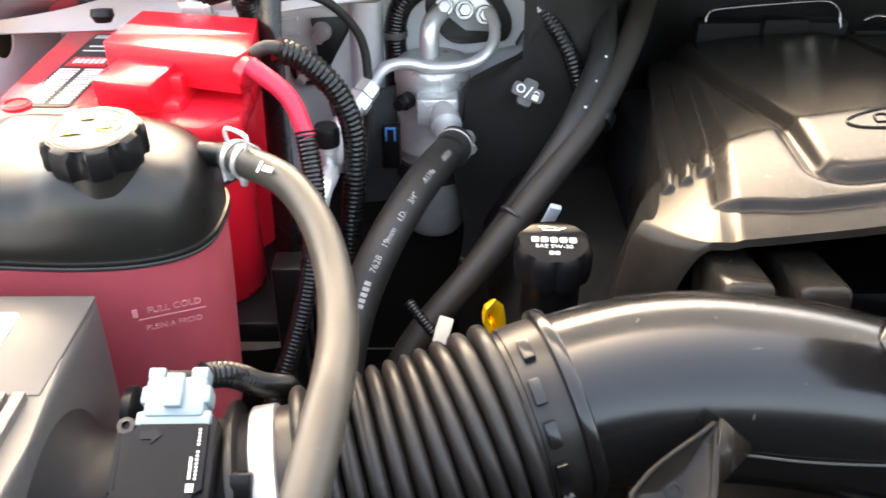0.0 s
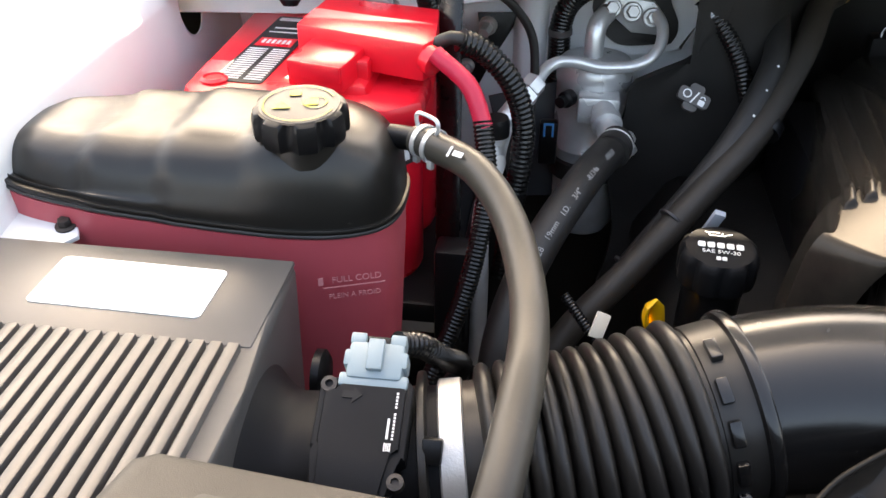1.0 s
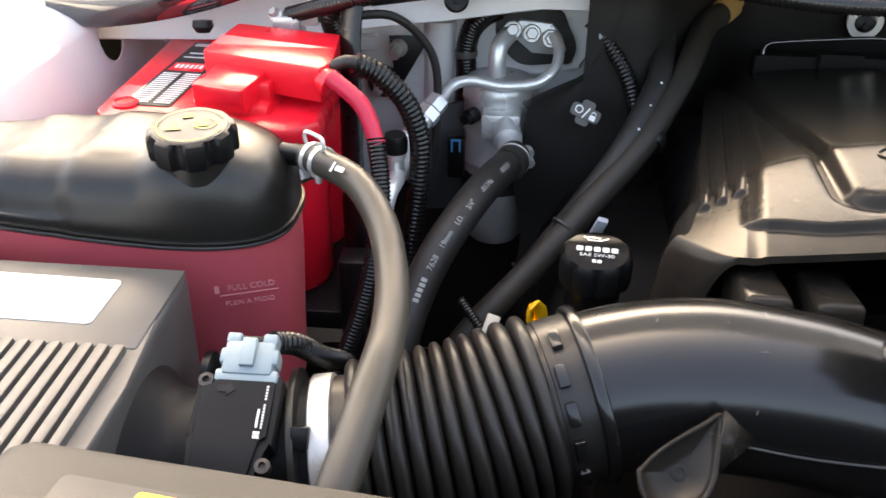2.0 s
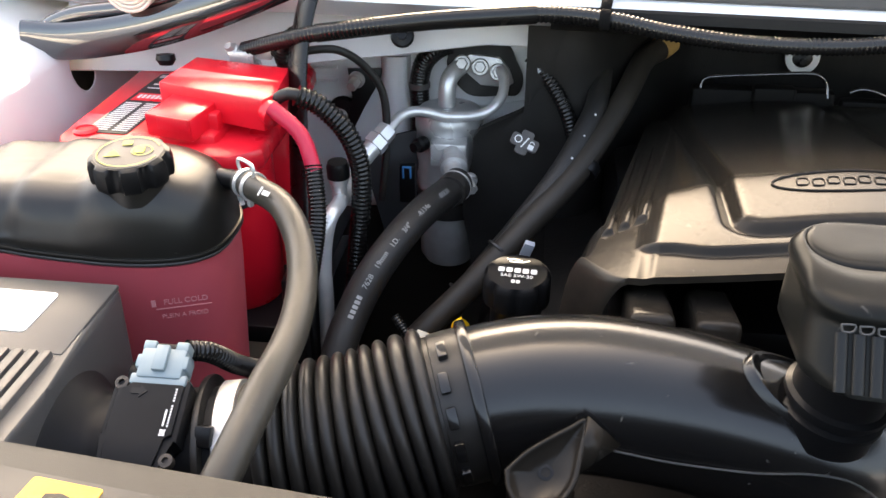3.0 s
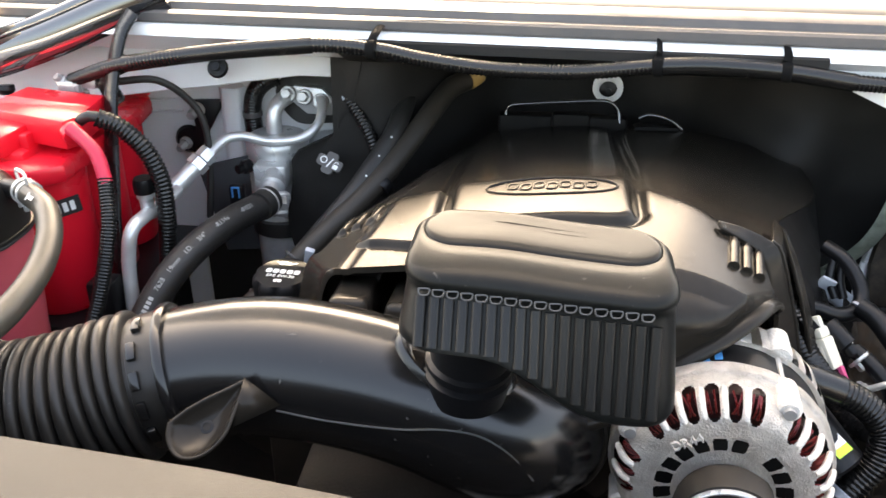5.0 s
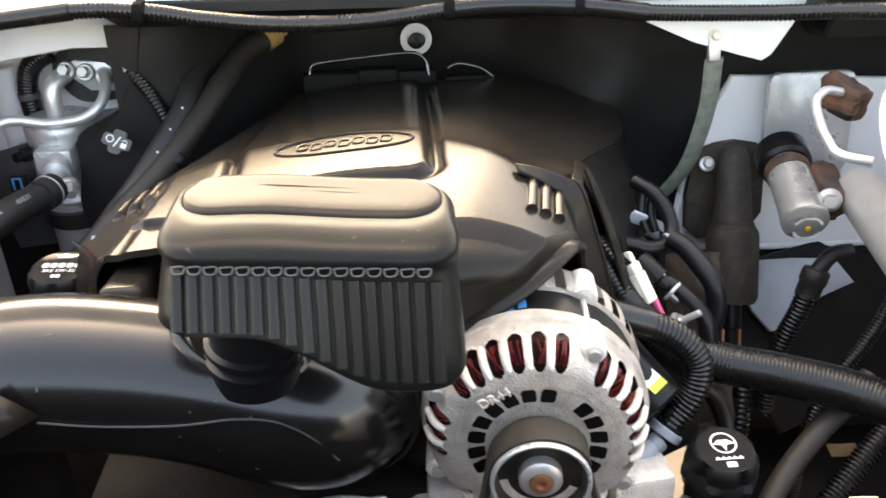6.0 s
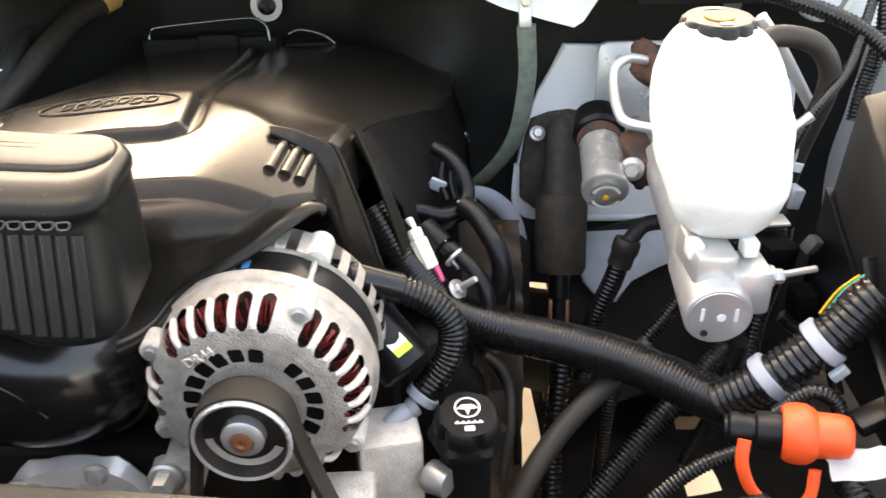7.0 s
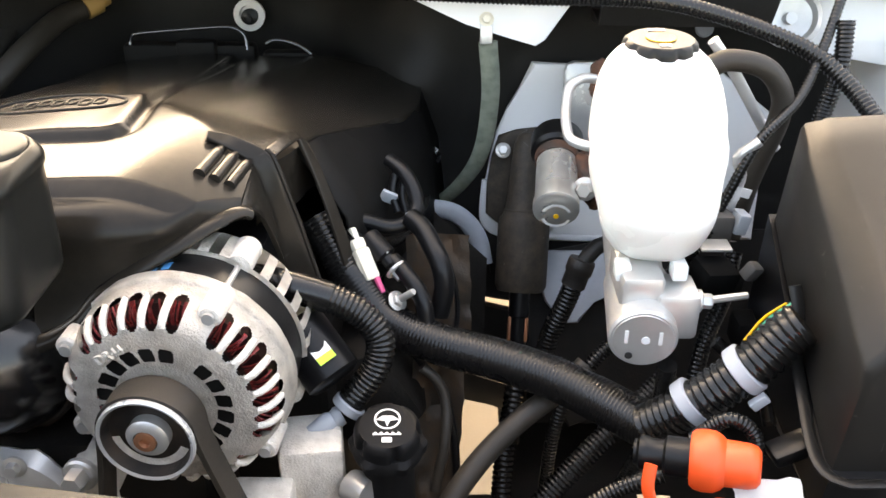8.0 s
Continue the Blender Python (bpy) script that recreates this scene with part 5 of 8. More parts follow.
RC = [(-0.150, 0.648, 1.253), (-0.12, 0.635, 1.232), (-0.105, 0.619, 1.203)]
hose("red_cable", RC, 0.0075, M_REDRUB, "bright red battery cable", "cable", 14)
loom("cable_loom", [(-0.107, 0.622, 1.208), (-0.1, 0.60, 1.167), (-0.103, 0.581, 1.126), (-0.112, 0.563, 1.081), (-0.127, 0.545, 1.036), (-0.15, 0.52, 0.98)], 0.0085, "black corrugated conduit below the red cable", 0.0035, 0.001)
hose("cable_stub", [(-0.156, 0.672, 1.25), (-0.138, 0.671, 1.259), (-0.118, 0.677, 1.249)], 0.006, M_RUBBER, "black cable leaving the terminal cover", "cable", 12)
loom("battery_loom", [(-0.132, 0.672, 1.257), (-0.112, 0.679, 1.245), (-0.089, 0.683, 1.218), (-0.077, 0.685, 1.183), (-0.077, 0.686, 1.142), (-0.082, 0.686, 1.097), (-0.09, 0.68, 1.02)], 0.0105, "black corrugated battery conduit curving down", 0.0048, 0.0014)
# tray, dark brackets below the battery
tray = thing("battery_tray", (-0.24, 0.74, 0.9), "black steel battery tray", "tray")
bm = boxes(((-0.25, 0.75, 1.018), (0.24, 0.28, 0.022), 0.004))
part("shelf", bm, M_BLACK, tray)
bm = boxes(((-0.125, 0.70, 0.95), (0.012, 0.22, 0.16), 0.003))
part("side_plate", bm, M_BLACK, tray)
bm = boxes(((-0.13, 0.62, 1.04), (0.03, 0.03, 0.10), 0.004))
part("support", bm, M_BLACK, tray)


# ---- hood hinge and prop ----
hinge = thing("hood_hinge", (-0.33, 0.78, 1.27), "glossy black hood hinge arm with a coil spring", "hinge")
bm = bmesh.new()
sweep(bm, [(-0.470, 0.79, 1.264), (-0.414, 0.79, 1.264), (-0.333, 0.79, 1.278), (-0.253, 0.79, 1.303), (-0.16, 0.80, 1.340), (-0.10, 0.81, 1.364)], 0.012, 18, flat=(0.009, 0.021))
part("arm", bm, M_GLOSS, hinge)
part("stopper", lathe(bmesh.new(), (-0.315, 0.80, 1.250), (0, -0.2, -1), [(0.010, 0), (0.011, 0.006), (0.007, 0.012)], 20), M_BLACK, hinge)
bm = bmesh.new()
sweep(bm, [(-0.465, 0.80, 1.266), (-0.415, 0.80, 1.290), (-0.335, 0.80, 1.303), (-0.248, 0.80, 1.330), (-0.15, 0.81, 1.37)], 0.009, 14)
part("link", bm, M_GLOSS, hinge)
pts = []
for k in range(101):
    a = k / 100 * 2 * math.pi * 5
    r = 0.007 + 0.0042 * a / (2 * math.pi)
    pts.append((-0.334 + r * math.cos(a), 0.775, 1.330 + r * math.sin(a)))
bm = bmesh.new()
sweep(bm, pts, 0.0019, 8, 0.004)
part("coil_spring", bm, M_CREAM, hinge)
bm = lathe(bmesh.new(), (-0.334, 0.80, 1.33), (0, -1, 0), [(0.028, 0), (0.028, 0.022), (0.008, 0.023), (0.008, 0.03)], 32)
part("spring_cup", bm, M_CREAM, hinge)
prop = thing("brace_bar", (-0.15, 0.75, 1.0), "glossy black diagonal brace bar beside the battery", "brace")
bm = bmesh.new()
sweep(bm, [(-0.128, 0.785, 1.345), (-0.142, 0.772, 1.32), (-0.150, 0.745, 1.262), (-0.146, 0.71, 1.18), (-0.142, 0.68, 1.10), (-0.14, 0.66, 1.0)], 0.01, 14, flat=(0.017, 0.006))
part("bar", bm, M_TAPE, prop)
bm = bmesh.new()
sweep(bm, [(-0.128, 0.779, 1.343), (-0.142, 0.766, 1.318), (-0.150, 0.739, 1.260), (-0.146, 0.704, 1.178), (-0.142, 0.674, 1.098)], 0.003, 10, flat=(0.0035, 0.002))
part("rolled_edge", bm, M_GLOSS, prop)


# ---- refrigerant lines ----
acc = thing("refrigerant_accumulator", (-0.005, 0.885, 0.98), "grey aluminium refrigerant accumulator canister", "accumulator")
bm = lathe(bmesh.new(), (-0.010, 0.896, 1.055), (0, 0, 1), [(0.040, 0), (0.040, 0.010), (0.0412, 0.0115), (0.0412, 0.014), (0.040, 0.0155), (0.040, 0.085), (0.0415, 0.088), (0.0415, 0.104), (0.037, 0.110), (0.02, 0.113), (0.0, 0.113)], 48, cap=(True, False))
part("can", bm, M_CAN, acc)
bm = lathe(bmesh.new(), (-0.010, 0.896, 1.03), (0, 0, 1), [(0.0385, 0), (0.042, 0.002), (0.042, 0.022), (0.0385, 0.025)], 48)
part("rubber_band", bm, M_RUBBER, acc)
bm = lathe(bmesh.new(), (-0.010, 0.896, 0.96), (0, 0, 1), [(0.03, 0), (0.036, 0.01), (0.037, 0.072)], 48)
part("lower_can", bm, M_CAN, acc)
bm = boxes(((-0.005, 0.852, 1.128), (0.044, 0.03, 0.03), 0.004))
part("port_block", bm, M_CAN, acc)
bm = lathe(bmesh.new(), (0.0, 0.845, 1.13), (0.12, -0.8, -0.2), [(0.013, 0), (0.013, 0.018), (0.016, 0.02), (0.016, 0.03), (0.012, 0.032), (0.012, 0.06)], 28)
part("fitting", bm, M_ALUP, acc)
bm = bmesh.new()
hexbolt(bm, (0.022, 0.80, 1.117), (0.3, -0.8, -0.2), 0.007, 0.018)
part("bolt", bm, M_STEEL, acc)
bm = lathe(bmesh.new(), (-0.035, 0.852, 1.137), (-0.5, -0.8, 0), [(0.009, 0), (0.009, 0.01), (0.006, 0.012), (0.006, 0.02)], 20)
part("pressure_switch", bm, M_BLACK, acc)
blk = thing("refrigerant_block", (0.02, 0.925, 1.15), "dark refrigerant line block bolted to the firewall", "fitting block")
bm = bmesh.new()
o = [(-0.046, 0.024), (-0.028, 0.037), (0.022, 0.035), (0.038, 0.012), (0.046, -0.008), (0.040, -0.027), (0.024, -0.028), (-0.020, -0.028), (-0.046, 0.002)]
o = [(p.x, p.y) for p in spline([(x, y, 0) for x, y in o + o[:1]], 0.004)][:-1]
plate(bm, o, 0.012, on((0.030, 0.938, 1.199), (0.05, -1, 0.1)), 0.002)
part("gasket", bm, M_RUBBER, blk, "thick black rubber gasket")
bm = bmesh.new()
plate(bm, [(-0.034, 0.014), (-0.020, 0.022), (0.016, 0.018), (0.028, 0.004), (0.034, -0.012), (0.026, -0.018), (-0.006, -0.016), (-0.030, 0.004)], 0.010, on((0.031, 0.931, 1.201), (0.05, -1, 0.1)), 0.002)
part("plate", bm, M_CAN, blk, "dull metal clamp plate")
for x, z in ((0.002, 1.212), (0.024, 1.2085), (0.046, 1.203)):
    bm = hexbolt(bmesh.new(), (x, 0.9235, z), (0.05, -1, 0.35), 0.0072, 0.014)
    part("nut", bm, M_STEEL, blk)
hose("refrigerant_pipe", [(0.000, 0.926, 1.208), (-0.006, 0.914, 1.205), (-0.012, 0.905, 1.197), (-0.0135, 0.900, 1.183), (-0.013, 0.897, 1.160)], 0.0105, M_ALUP, "thick aluminium refrigerant pipe into the canister", "pipe")
hose("refrigerant_pipe", [(0.049, 0.910, 1.211), (0.055, 0.893, 1.203), (0.052, 0.875, 1.187), (0.033, 0.860, 1.174), (-0.004, 0.850, 1.172), (-0.037, 0.845, 1.179), (-0.058, 0.836, 1.177), (-0.072, 0.815, 1.165)], 0.0062, M_ALUP, "thin aluminium refrigerant pipe with a union nut", "pipe")
nutp = thing("union_nut", (-0.078, 0.80, 1.15), "aluminium union nut and sleeve on the pipe", "fitting")
na = Vector((-0.45, -0.55, -0.45))
bm = lathe(bmesh.new(), Vector((-0.070, 0.813, 1.169)), na, [(0.0115, 0), (0.012, 0.002), (0.012, 0.012), (0.0115, 0.014)], 6)
lathe(bm, Vector((-0.070, 0.813, 1.169)) + na.normalized() * 0.016, na, [(0.0135, 0), (0.0135, 0.012)], 6)
lathe(bm, Vector((-0.070, 0.813, 1.169)) + na.normalized() * 0.028, na, [(0.0105, 0), (0.0105, 0.06)], 20)
part("nut", bm, M_ALUP, nutp)
hose("refrigerant_pipe", [(-0.098, 0.765, 1.135), (-0.10, 0.71, 1.135), (-0.098, 0.675, 1.142), (-0.103, 0.648, 1.135), (-0.108, 0.64, 1.10), (-0.106, 0.628, 1.045), (-0.106, 0.62, 0.96)], 0.008, M_ALUP, "aluminium refrigerant pipe bending down", "pipe")
val = thing("service_valve", (-0.1, 0.687, 1.14), "refrigerant service port with a black cap", "valve")
bm = lathe(bmesh.new(), (-0.100, 0.689, 1.14), (0, -0.05, 1), [(0.008, 0), (0.008, 0.018), (0.01, 0.02), (0.01, 0.028)], 20)
part("port", bm, M_ALUP, val)
bm = lathe(bmesh.new(), (-0.100, 0.688, 1.166), (0, -0.05, 1), [(0.0115, 0), (0.0118, 0.012), (0.010, 0.017), (0.0, 0.018)], 24, cap=(True, False))
part("cap", bm, M_BLACK, val)
SUC = [(0.014, 0.782, 1.123), (0.004, 0.755, 1.122), (-0.012, 0.712, 1.124), (-0.031, 0.664, 1.118), (-0.052, 0.623, 1.098), (-0.070, 0.59, 1.066), (-0.081, 0.556, 1.03), (-0.085, 0.53, 0.97)]
mk = hose("suction_hose", SUC, 0.0165, M_RUBBER, "thick black refrigerant hose with white lettering", "hose", 24)
bm = lathe(bmesh.new(), (0.013, 0.776, 1.1232), (-0.25, -0.95, 0.0), [(0.0175, 0), (0.018, 0.002), (0.018, 0.020), (0.0175, 0.022)], 28)
fer = solo("hose_ferrule", bm, M_RUBBER, "black crimped sleeve with a thin bright ring on the suction hose", "fitting")
part("ring", lathe(bmesh.new(), (0.0115, 0.770, 1.1232), (-0.25, -0.95, 0.0), [(0.018, 0), (0.0188, 0.0004), (0.0188, 0.0018), (0.018, 0.0022)], 32), M_STEEL, fer)


def hose_words(place, way, normal):
    z = Vector(normal).normalized()
    x = (Vector(way) - z * Vector(way).dot(z)).normalized()
    m = Matrix.Translation(place) @ Matrix((x, z.cross(x), z)).transposed().to_4x4()
    return m


run = spline(SUC[::-1], 0.001)
for s0, span, txt in ((0.1488, 0.020, "7628"), (0.1721, 0.018, "19mm"), (0.1942, 0.012, "I.D."), (0.2138, 0.013, "3/4\""), (0.2431, 0.024, "-R134a"), (0.2830, 0.022, "-01E31"), (0.1225, 0.024, "")):
    ka, kb = round((s0 - span / 2) / 0.001), round((s0 + span / 2) / 0.001)
    A, Bv = run[ka], run[min(kb, len(run) - 1)]
    w = (Bv - A).normalized()
    mid = run[(ka + kb) // 2]
    n2 = (Vector((0.10, -0.14, 1.60)) - mid).normalized()
    n2 = (n2 - w * n2.dot(w)).normalized()
    m = hose_words(mid + n2 * 0.0168, w, n2)
    if txt:
        words("letters", txt, 0.0078, m, M_FADED, mk)
    else:
        for k in range(5):
            part("brand_bar", bars(m, [(-0.010 + 0.005 * k, 0, 0.0034, 0.0055)]), M_FADED, mk)

# plates beside the accumulator
bm = bmesh.new()
plate(bm, [(-0.020, 0.042), (0.024, 0.043), (0.021, 0.028), (0.000, -0.008), (-0.016, -0.040), (-0.024, -0.028), (-0.014, 0.006)], 0.006, on((-0.124, 0.941, 1.152), (0.05, -1, 0.1)), 0.001)
stud = solo("black_bracket", bm, M_BLACK, "black bracket plate with a steel stud", "bracket")
part("stud", hexbolt(bmesh.new(), (-0.131, 0.936, 1.183), (-0.15, -1, -0.15), 0.007, 0.02), M_STEEL, stud)
lowc = solo("panel_stud", lathe(bmesh.new(), (-0.152, 0.945, 1.137), (0.05, -1, 0.1), [(0.019, 0), (0.020, 0.003), (0.016, 0.008), (0.006, 0.009)], 24), M_BLACK, "black round clip with a bright stud", "clip")
part("stud", hexbolt(bmesh.new(), (-0.154, 0.937, 1.134), (-0.2, -1, -0.2), 0.006, 0.018), M_STEEL, lowc)
bm = bmesh.new()
plate(bm, [(-0.05, 0.04), (0.055, 0.06), (0.06, -0.08), (-0.02, -0.08)], 0.008, on((-0.075, 0.90, 1.075), (0.2, -1, 0.15)), 0.002)
solo("shield_plate", bm, M_SLATE, "smooth dark slate plate beside the canister", "plate")
clip = solo("wiring_clip", boxes(((-0.055, 0.850, 1.085), (0.020, 0.014, 0.050), 0.003)), M_BLACK, "black wiring plug with a small blue latch", "clip")
bm = boxes(((-0.055, 0.8425, 1.1085), (0.011, 0.003, 0.0025), 0.0008), ((-0.0595, 0.8425, 1.101), (0.0022, 0.003, 0.014), 0.0008), ((-0.0505, 0.8425, 1.101), (0.0022, 0.003, 0.014), 0.0008))
part("latch", bm, M_BLUE, clip, "pale blue latch")
bm = lathe(bmesh.new(), (-0.056, 0.838, 1.268), (0.1, -1, 0.5), [(0.012, 0), (0.013, 0.003), (0.011, 0.007), (0.005, 0.008), (0.005, 0.014)], 24)
solo("panel_stud", bm, M_BLACK, "black push clip with a bright stud", "clip")
loom("firewall_loom", [(-0.052, 0.925, 1.11), (-0.0505, 0.926, 1.155), (-0.051, 0.926, 1.185), (-0.045, 0.926, 1.210), (-0.031, 0.926, 1.226), (-0.014, 0.930, 1.234)], 0.0125, "black conduit arched round the refrigerant block", 0.004, 0.0008)
solo("loom_sleeve", lathe(bmesh.new(), (-0.0508, 0.926, 1.186), (0.03, 0, -1), [(0.0130, 0), (0.0133, 0.001), (0.0133, 0.006), (0.0130, 0.007)], 20), M_SEAL, "grey tape sleeve on the arched conduit", "sleeve")
loom("firewall_loom", [(0.085, 0.86, 1.245), (0.107, 0.85, 1.222), (0.128, 0.84, 1.19), (0.142, 0.835, 1.15)], 0.009, "black conduit with a grey sleeve")
bm = lathe(bmesh.new(), (0.093, 0.857, 1.236), (0.6, -0.2, -0.7), [(0.0102, 0), (0.0102, 0.008)], 20)
solo("loom_sleeve", bm, M_GREY, "grey tape sleeve on the conduit", "sleeve")

# lamp switch tag: the bulb-and-lock clip
lock = thing("wiring_clip", (0.084, 0.80, 1.15), "dark wiring clip with white light and lock symbols", "clip")
LM = on((0.084, 0.806, 1.163), (0.1, -0.85, 0.5), (0, 0, 1), -26) @ Matrix.Scale(0.8, 4)
bm = bmesh.new()
plate(bm, rounded(0.040, 0.017, 0.004), 0.008, LM, 0.001)
plate(bm, rounded(0.018, 0.034, 0.004), 0.006, LM @ pose(0, 0, -0.001), 0.001)
part("body", bm, M_SEAL, lock)
bm = bmesh.new()
ring_flat(bm, LM @ pose(-0.010, 0.001, 0.0043), 0.0055, 0.0015)
plate(bm, [(-0.003, -0.008), (-0.001, -0.008), (0.004, 0.008), (0.002, 0.008)], 0.0004, LM @ pose(0, 0, 0.0043))
plate(bm, rounded(0.008, 0.007, 0.001), 0.0004, LM @ pose(0.0105, -0.003, 0.0043))
ring_flat(bm, LM @ pose(0.0105, 0.002, 0.0043), 0.0035, 0.0012, 0, 180)
part("symbols", bm, M_PRINT, lock)

# heater hoses
heater = hose("heater_hose", [(0.178, 0.925, 1.238), (0.168, 0.895, 1.224), (0.164, 0.86, 1.209), (0.157, 0.827, 1.190), (0.126, 0.77, 1.147), (0.085, 0.724, 1.102), (0.038, 0.685, 1.051), (-0.01, 0.65, 0.99)], 0.0125, M_RUBBER, "black heater hose with white dots", seg=20)
rear_hose = hose("heater_hose", [(0.236, 0.950, 1.230), (0.217, 0.925, 1.225), (0.195, 0.865, 1.204), (0.178, 0.831, 1.184), (0.141, 0.768, 1.146), (0.090, 0.714, 1.104), (0.037, 0.664, 1.059), (-0.019, 0.619, 1.012), (-0.05, 0.59, 0.97)], 0.0135, M_BROWN, "aged brown black heater hose", seg=20)
bm = lathe(bmesh.new(), (0.176, 0.915, 1.234), (-0.3, -0.8, -0.4), [(0.0135, 0), (0.0145, 0.002), (0.0145, 0.010), (0.0135, 0.012)], 24)
solo("hose_clip", bm, M_STEEL, "steel clip on the heater hose", "clamp")
bm = lathe(bmesh.new(), (0.250, 0.968, 1.236), (-0.6, -0.75, -0.25), [(0.010, -0.012), (0.010, 0), (0.0145, 0.001), (0.0145, 0.02), (0.0135, 0.022)], 24)
solo("hose_sleeve", bm, M_TANC, "tan yellow connector on the heater hose", "fitting")
for q in ((0.064, 0.693, 1.088), (0.026, 0.668, 1.048)):
    bm = lathe(bmesh.new(), q, (0.6, 0.5, 0.6), [(0.0135, 0), (0.0141, 0.0006), (0.0141, 0.0026), (0.0135, 0.003)], 20)
    solo("hose_band", bm, M_SEAM, "thin grey band on the heater hose", "clamp", "heater hose bands")
run = spline([(0.157, 0.827, 1.190), (0.126, 0.77, 1.147), (0.085, 0.724, 1.102), (0.038, 0.685, 1.051)], 0.001)
for k in range(6):
    i = 4 + 30 * k
    if i < len(run) - 2:
        w = (run[i + 1] - run[i]).normalized()
        n2 = (Vector((0.3, -0.14, 1.55)) - run[i]).normalized()
        n2 = (n2 - w * n2.dot(w)).normalized()
        part("paint_dot", lathe(bmesh.new(), run[i] + n2 * 0.0122, n2, [(0.0016, 0), (0.0012, 0.0008)], 10), M_PRINT, heater, "small white paint dot")
bm = boxes(((0.094, 0.655, 1.11), (0.010, 0.006, 0.03), 0.001, pose(0, 0, 0, 20, 15, 0)), ((0.085, 0.65, 1.095), (0.02, 0.006, 0.010), 0.001, pose(0, 0, 0, 20, 15, 0)))
solo("metal_tag", bm, M_GREY, "small pale grey metal tag", "tag")
bm = boxes(((0.0, 0.56, 1.06), (0.012, 0.004, 0.022), 0.001, pose(0, 0, 0, -30, 20, 0)))
solo("paper_tag", bm, M_CREAM, "cream tag between the hoses", "tag")

part("tape_band", lathe(bmesh.new(), (0.150, 0.7734, 1.1445), (0.45, 0.75, 0.48), [(0.0137, 0), (0.0142, 0.001), (0.0142, 0.012), (0.0137, 0.013)], 24), M_BLACK, rear_hose)

# oil filler
oil = thing("oil_filler", (0.088, 0.585, 1.02), "black oil filler cap with white print", "oil cap")
bm = lathe(bmesh.new(), (0.088, 0.590, 1.0), (0, -0.06, 1), [(0.024, 0), (0.024, 0.105)], 32)
part("neck", bm, M_BLACK, oil)
OC = on((0.088, 0.582, 1.132), (0, -0.08, 1), (0.0, 1, 0), -4)
bm = lathe(bmesh.new(), (0.088, 0.584, 1.100), (0, -0.08, 1), [(0.027, 0), (0.031, 0.003), (0.0315, 0.006), (0.0315, 0.024), (0.030, 0.029), (0.027, 0.0315), (0.0, 0.0318)], 80,
           lambda t, r, k: r - (0.003 * max(0.0, math.cos(8 * t)) ** 2 if 1 <= k <= 4 else 0), (True, False))
ocap = part("cap", bm, M_CAPB, oil)
bm = bmesh.new()
# unreadable word as five short bars, an oil-can sign as thin strokes and a small book sign
for k in range(5):
    plate(bm, rounded(0.0058, 0.0068, 0.0015), 0.0004, OC @ pose(-0.0148 + 0.0074 * k, 0.0005, 0))
for x, y, w, h, turn in ((-0.002, 0.0135, 0.013, 0.0011, 0), (-0.004, 0.0175, 0.008, 0.0011, 0), (-0.0085, 0.0155, 0.0011, 0.004, 0), (0.0015, 0.0155, 0.0011, 0.004, -20), (0.0065, 0.0155, 0.007, 0.0011, 28), (-0.010, 0.0172, 0.004, 0.0010, -25)):
    plate(bm, rounded(w, h, 0.0004), 0.0004, OC @ pose(x, y, 0, 0, 0, turn))
for x in (-0.0022, 0.0022):
    plate(bm, rounded(0.0036, 0.0045, 0.001), 0.0004, OC @ pose(x, -0.0165, 0))
part("cap_print", bm, M_PRINT, ocap)
words("letters", "SAE 5W-30", 0.0062, OC @ pose(0, -0.0085, 0.0003), M_PRINT, ocap)

# dipstick
bm = bmesh.new()
sweep(bm, [(0.046, 0.556, 1.05), (0.044, 0.552, 1.075), (0.040, 0.549, 1.095), (0.034, 0.547, 1.092), (0.034, 0.547, 1.078), (0.044, 0.55, 1.06)], 0.004, 10, flat=(0.006, 0.0025))
solo("dipstick", bm, M_YEL, "yellow looped oil dipstick handle", "dipstick")
SENSOR_LEAD = [(-0.128, 0.352, 1.192), (-0.116, 0.362, 1.184), (-0.105, 0.378, 1.163), (-0.099, 0.40, 1.142), (-0.100, 0.43, 1.113), (-0.11, 0.46, 1.07)]
loom("sensor_loom", SENSOR_LEAD, 0.0075, "braided black lead of the airflow sensor", 0.003, 0.001)
loom("firewall_loom", [(-0.03, 0.60, 1.06), (-0.01, 0.585, 1.04), (0.01, 0.575, 1.02), (0.03, 0.56, 1.0)], 0.005, "thin ribbed lead below the hoses", 0.003, 0.0008)

# cowl loom with its ties
COWL = [(-0.22, 0.79, 1.262), (-0.128, 0.745, 1.296), (-0.020, 0.74, 1.313), (0.090, 0.74, 1.324), (0.160, 0.74, 1.3205), (0.215, 0.74, 1.311), (0.290, 0.74, 1.303), (0.376, 0.74, 1.303), (0.455, 0.74, 1.311), (0.510, 0.74, 1.313), (0.583, 0.74, 1.309), (0.652, 0.74, 1.300), (0.770, 0.735, 1.296), (0.840, 0.715, 1.300), (0.896, 0.69, 1.302), (0.958, 0.675, 1.289), (1.024, 0.655, 1.266), (1.056, 0.63, 1.242), (1.075, 0.595, 1.218)]
cl_loom = loom("cowl_loom", COWL, 0.0085, "long black corrugated loom along the cowl", 0.0045, 0.0011)
for span in (COWL[1:4], COWL[8:12]):
    bm = bmesh.new()
    sweep(bm, span, 0.0093, 16)
    part("tape_wrap", bm, M_LOOM, cl_loom, "smooth black tape wrap")
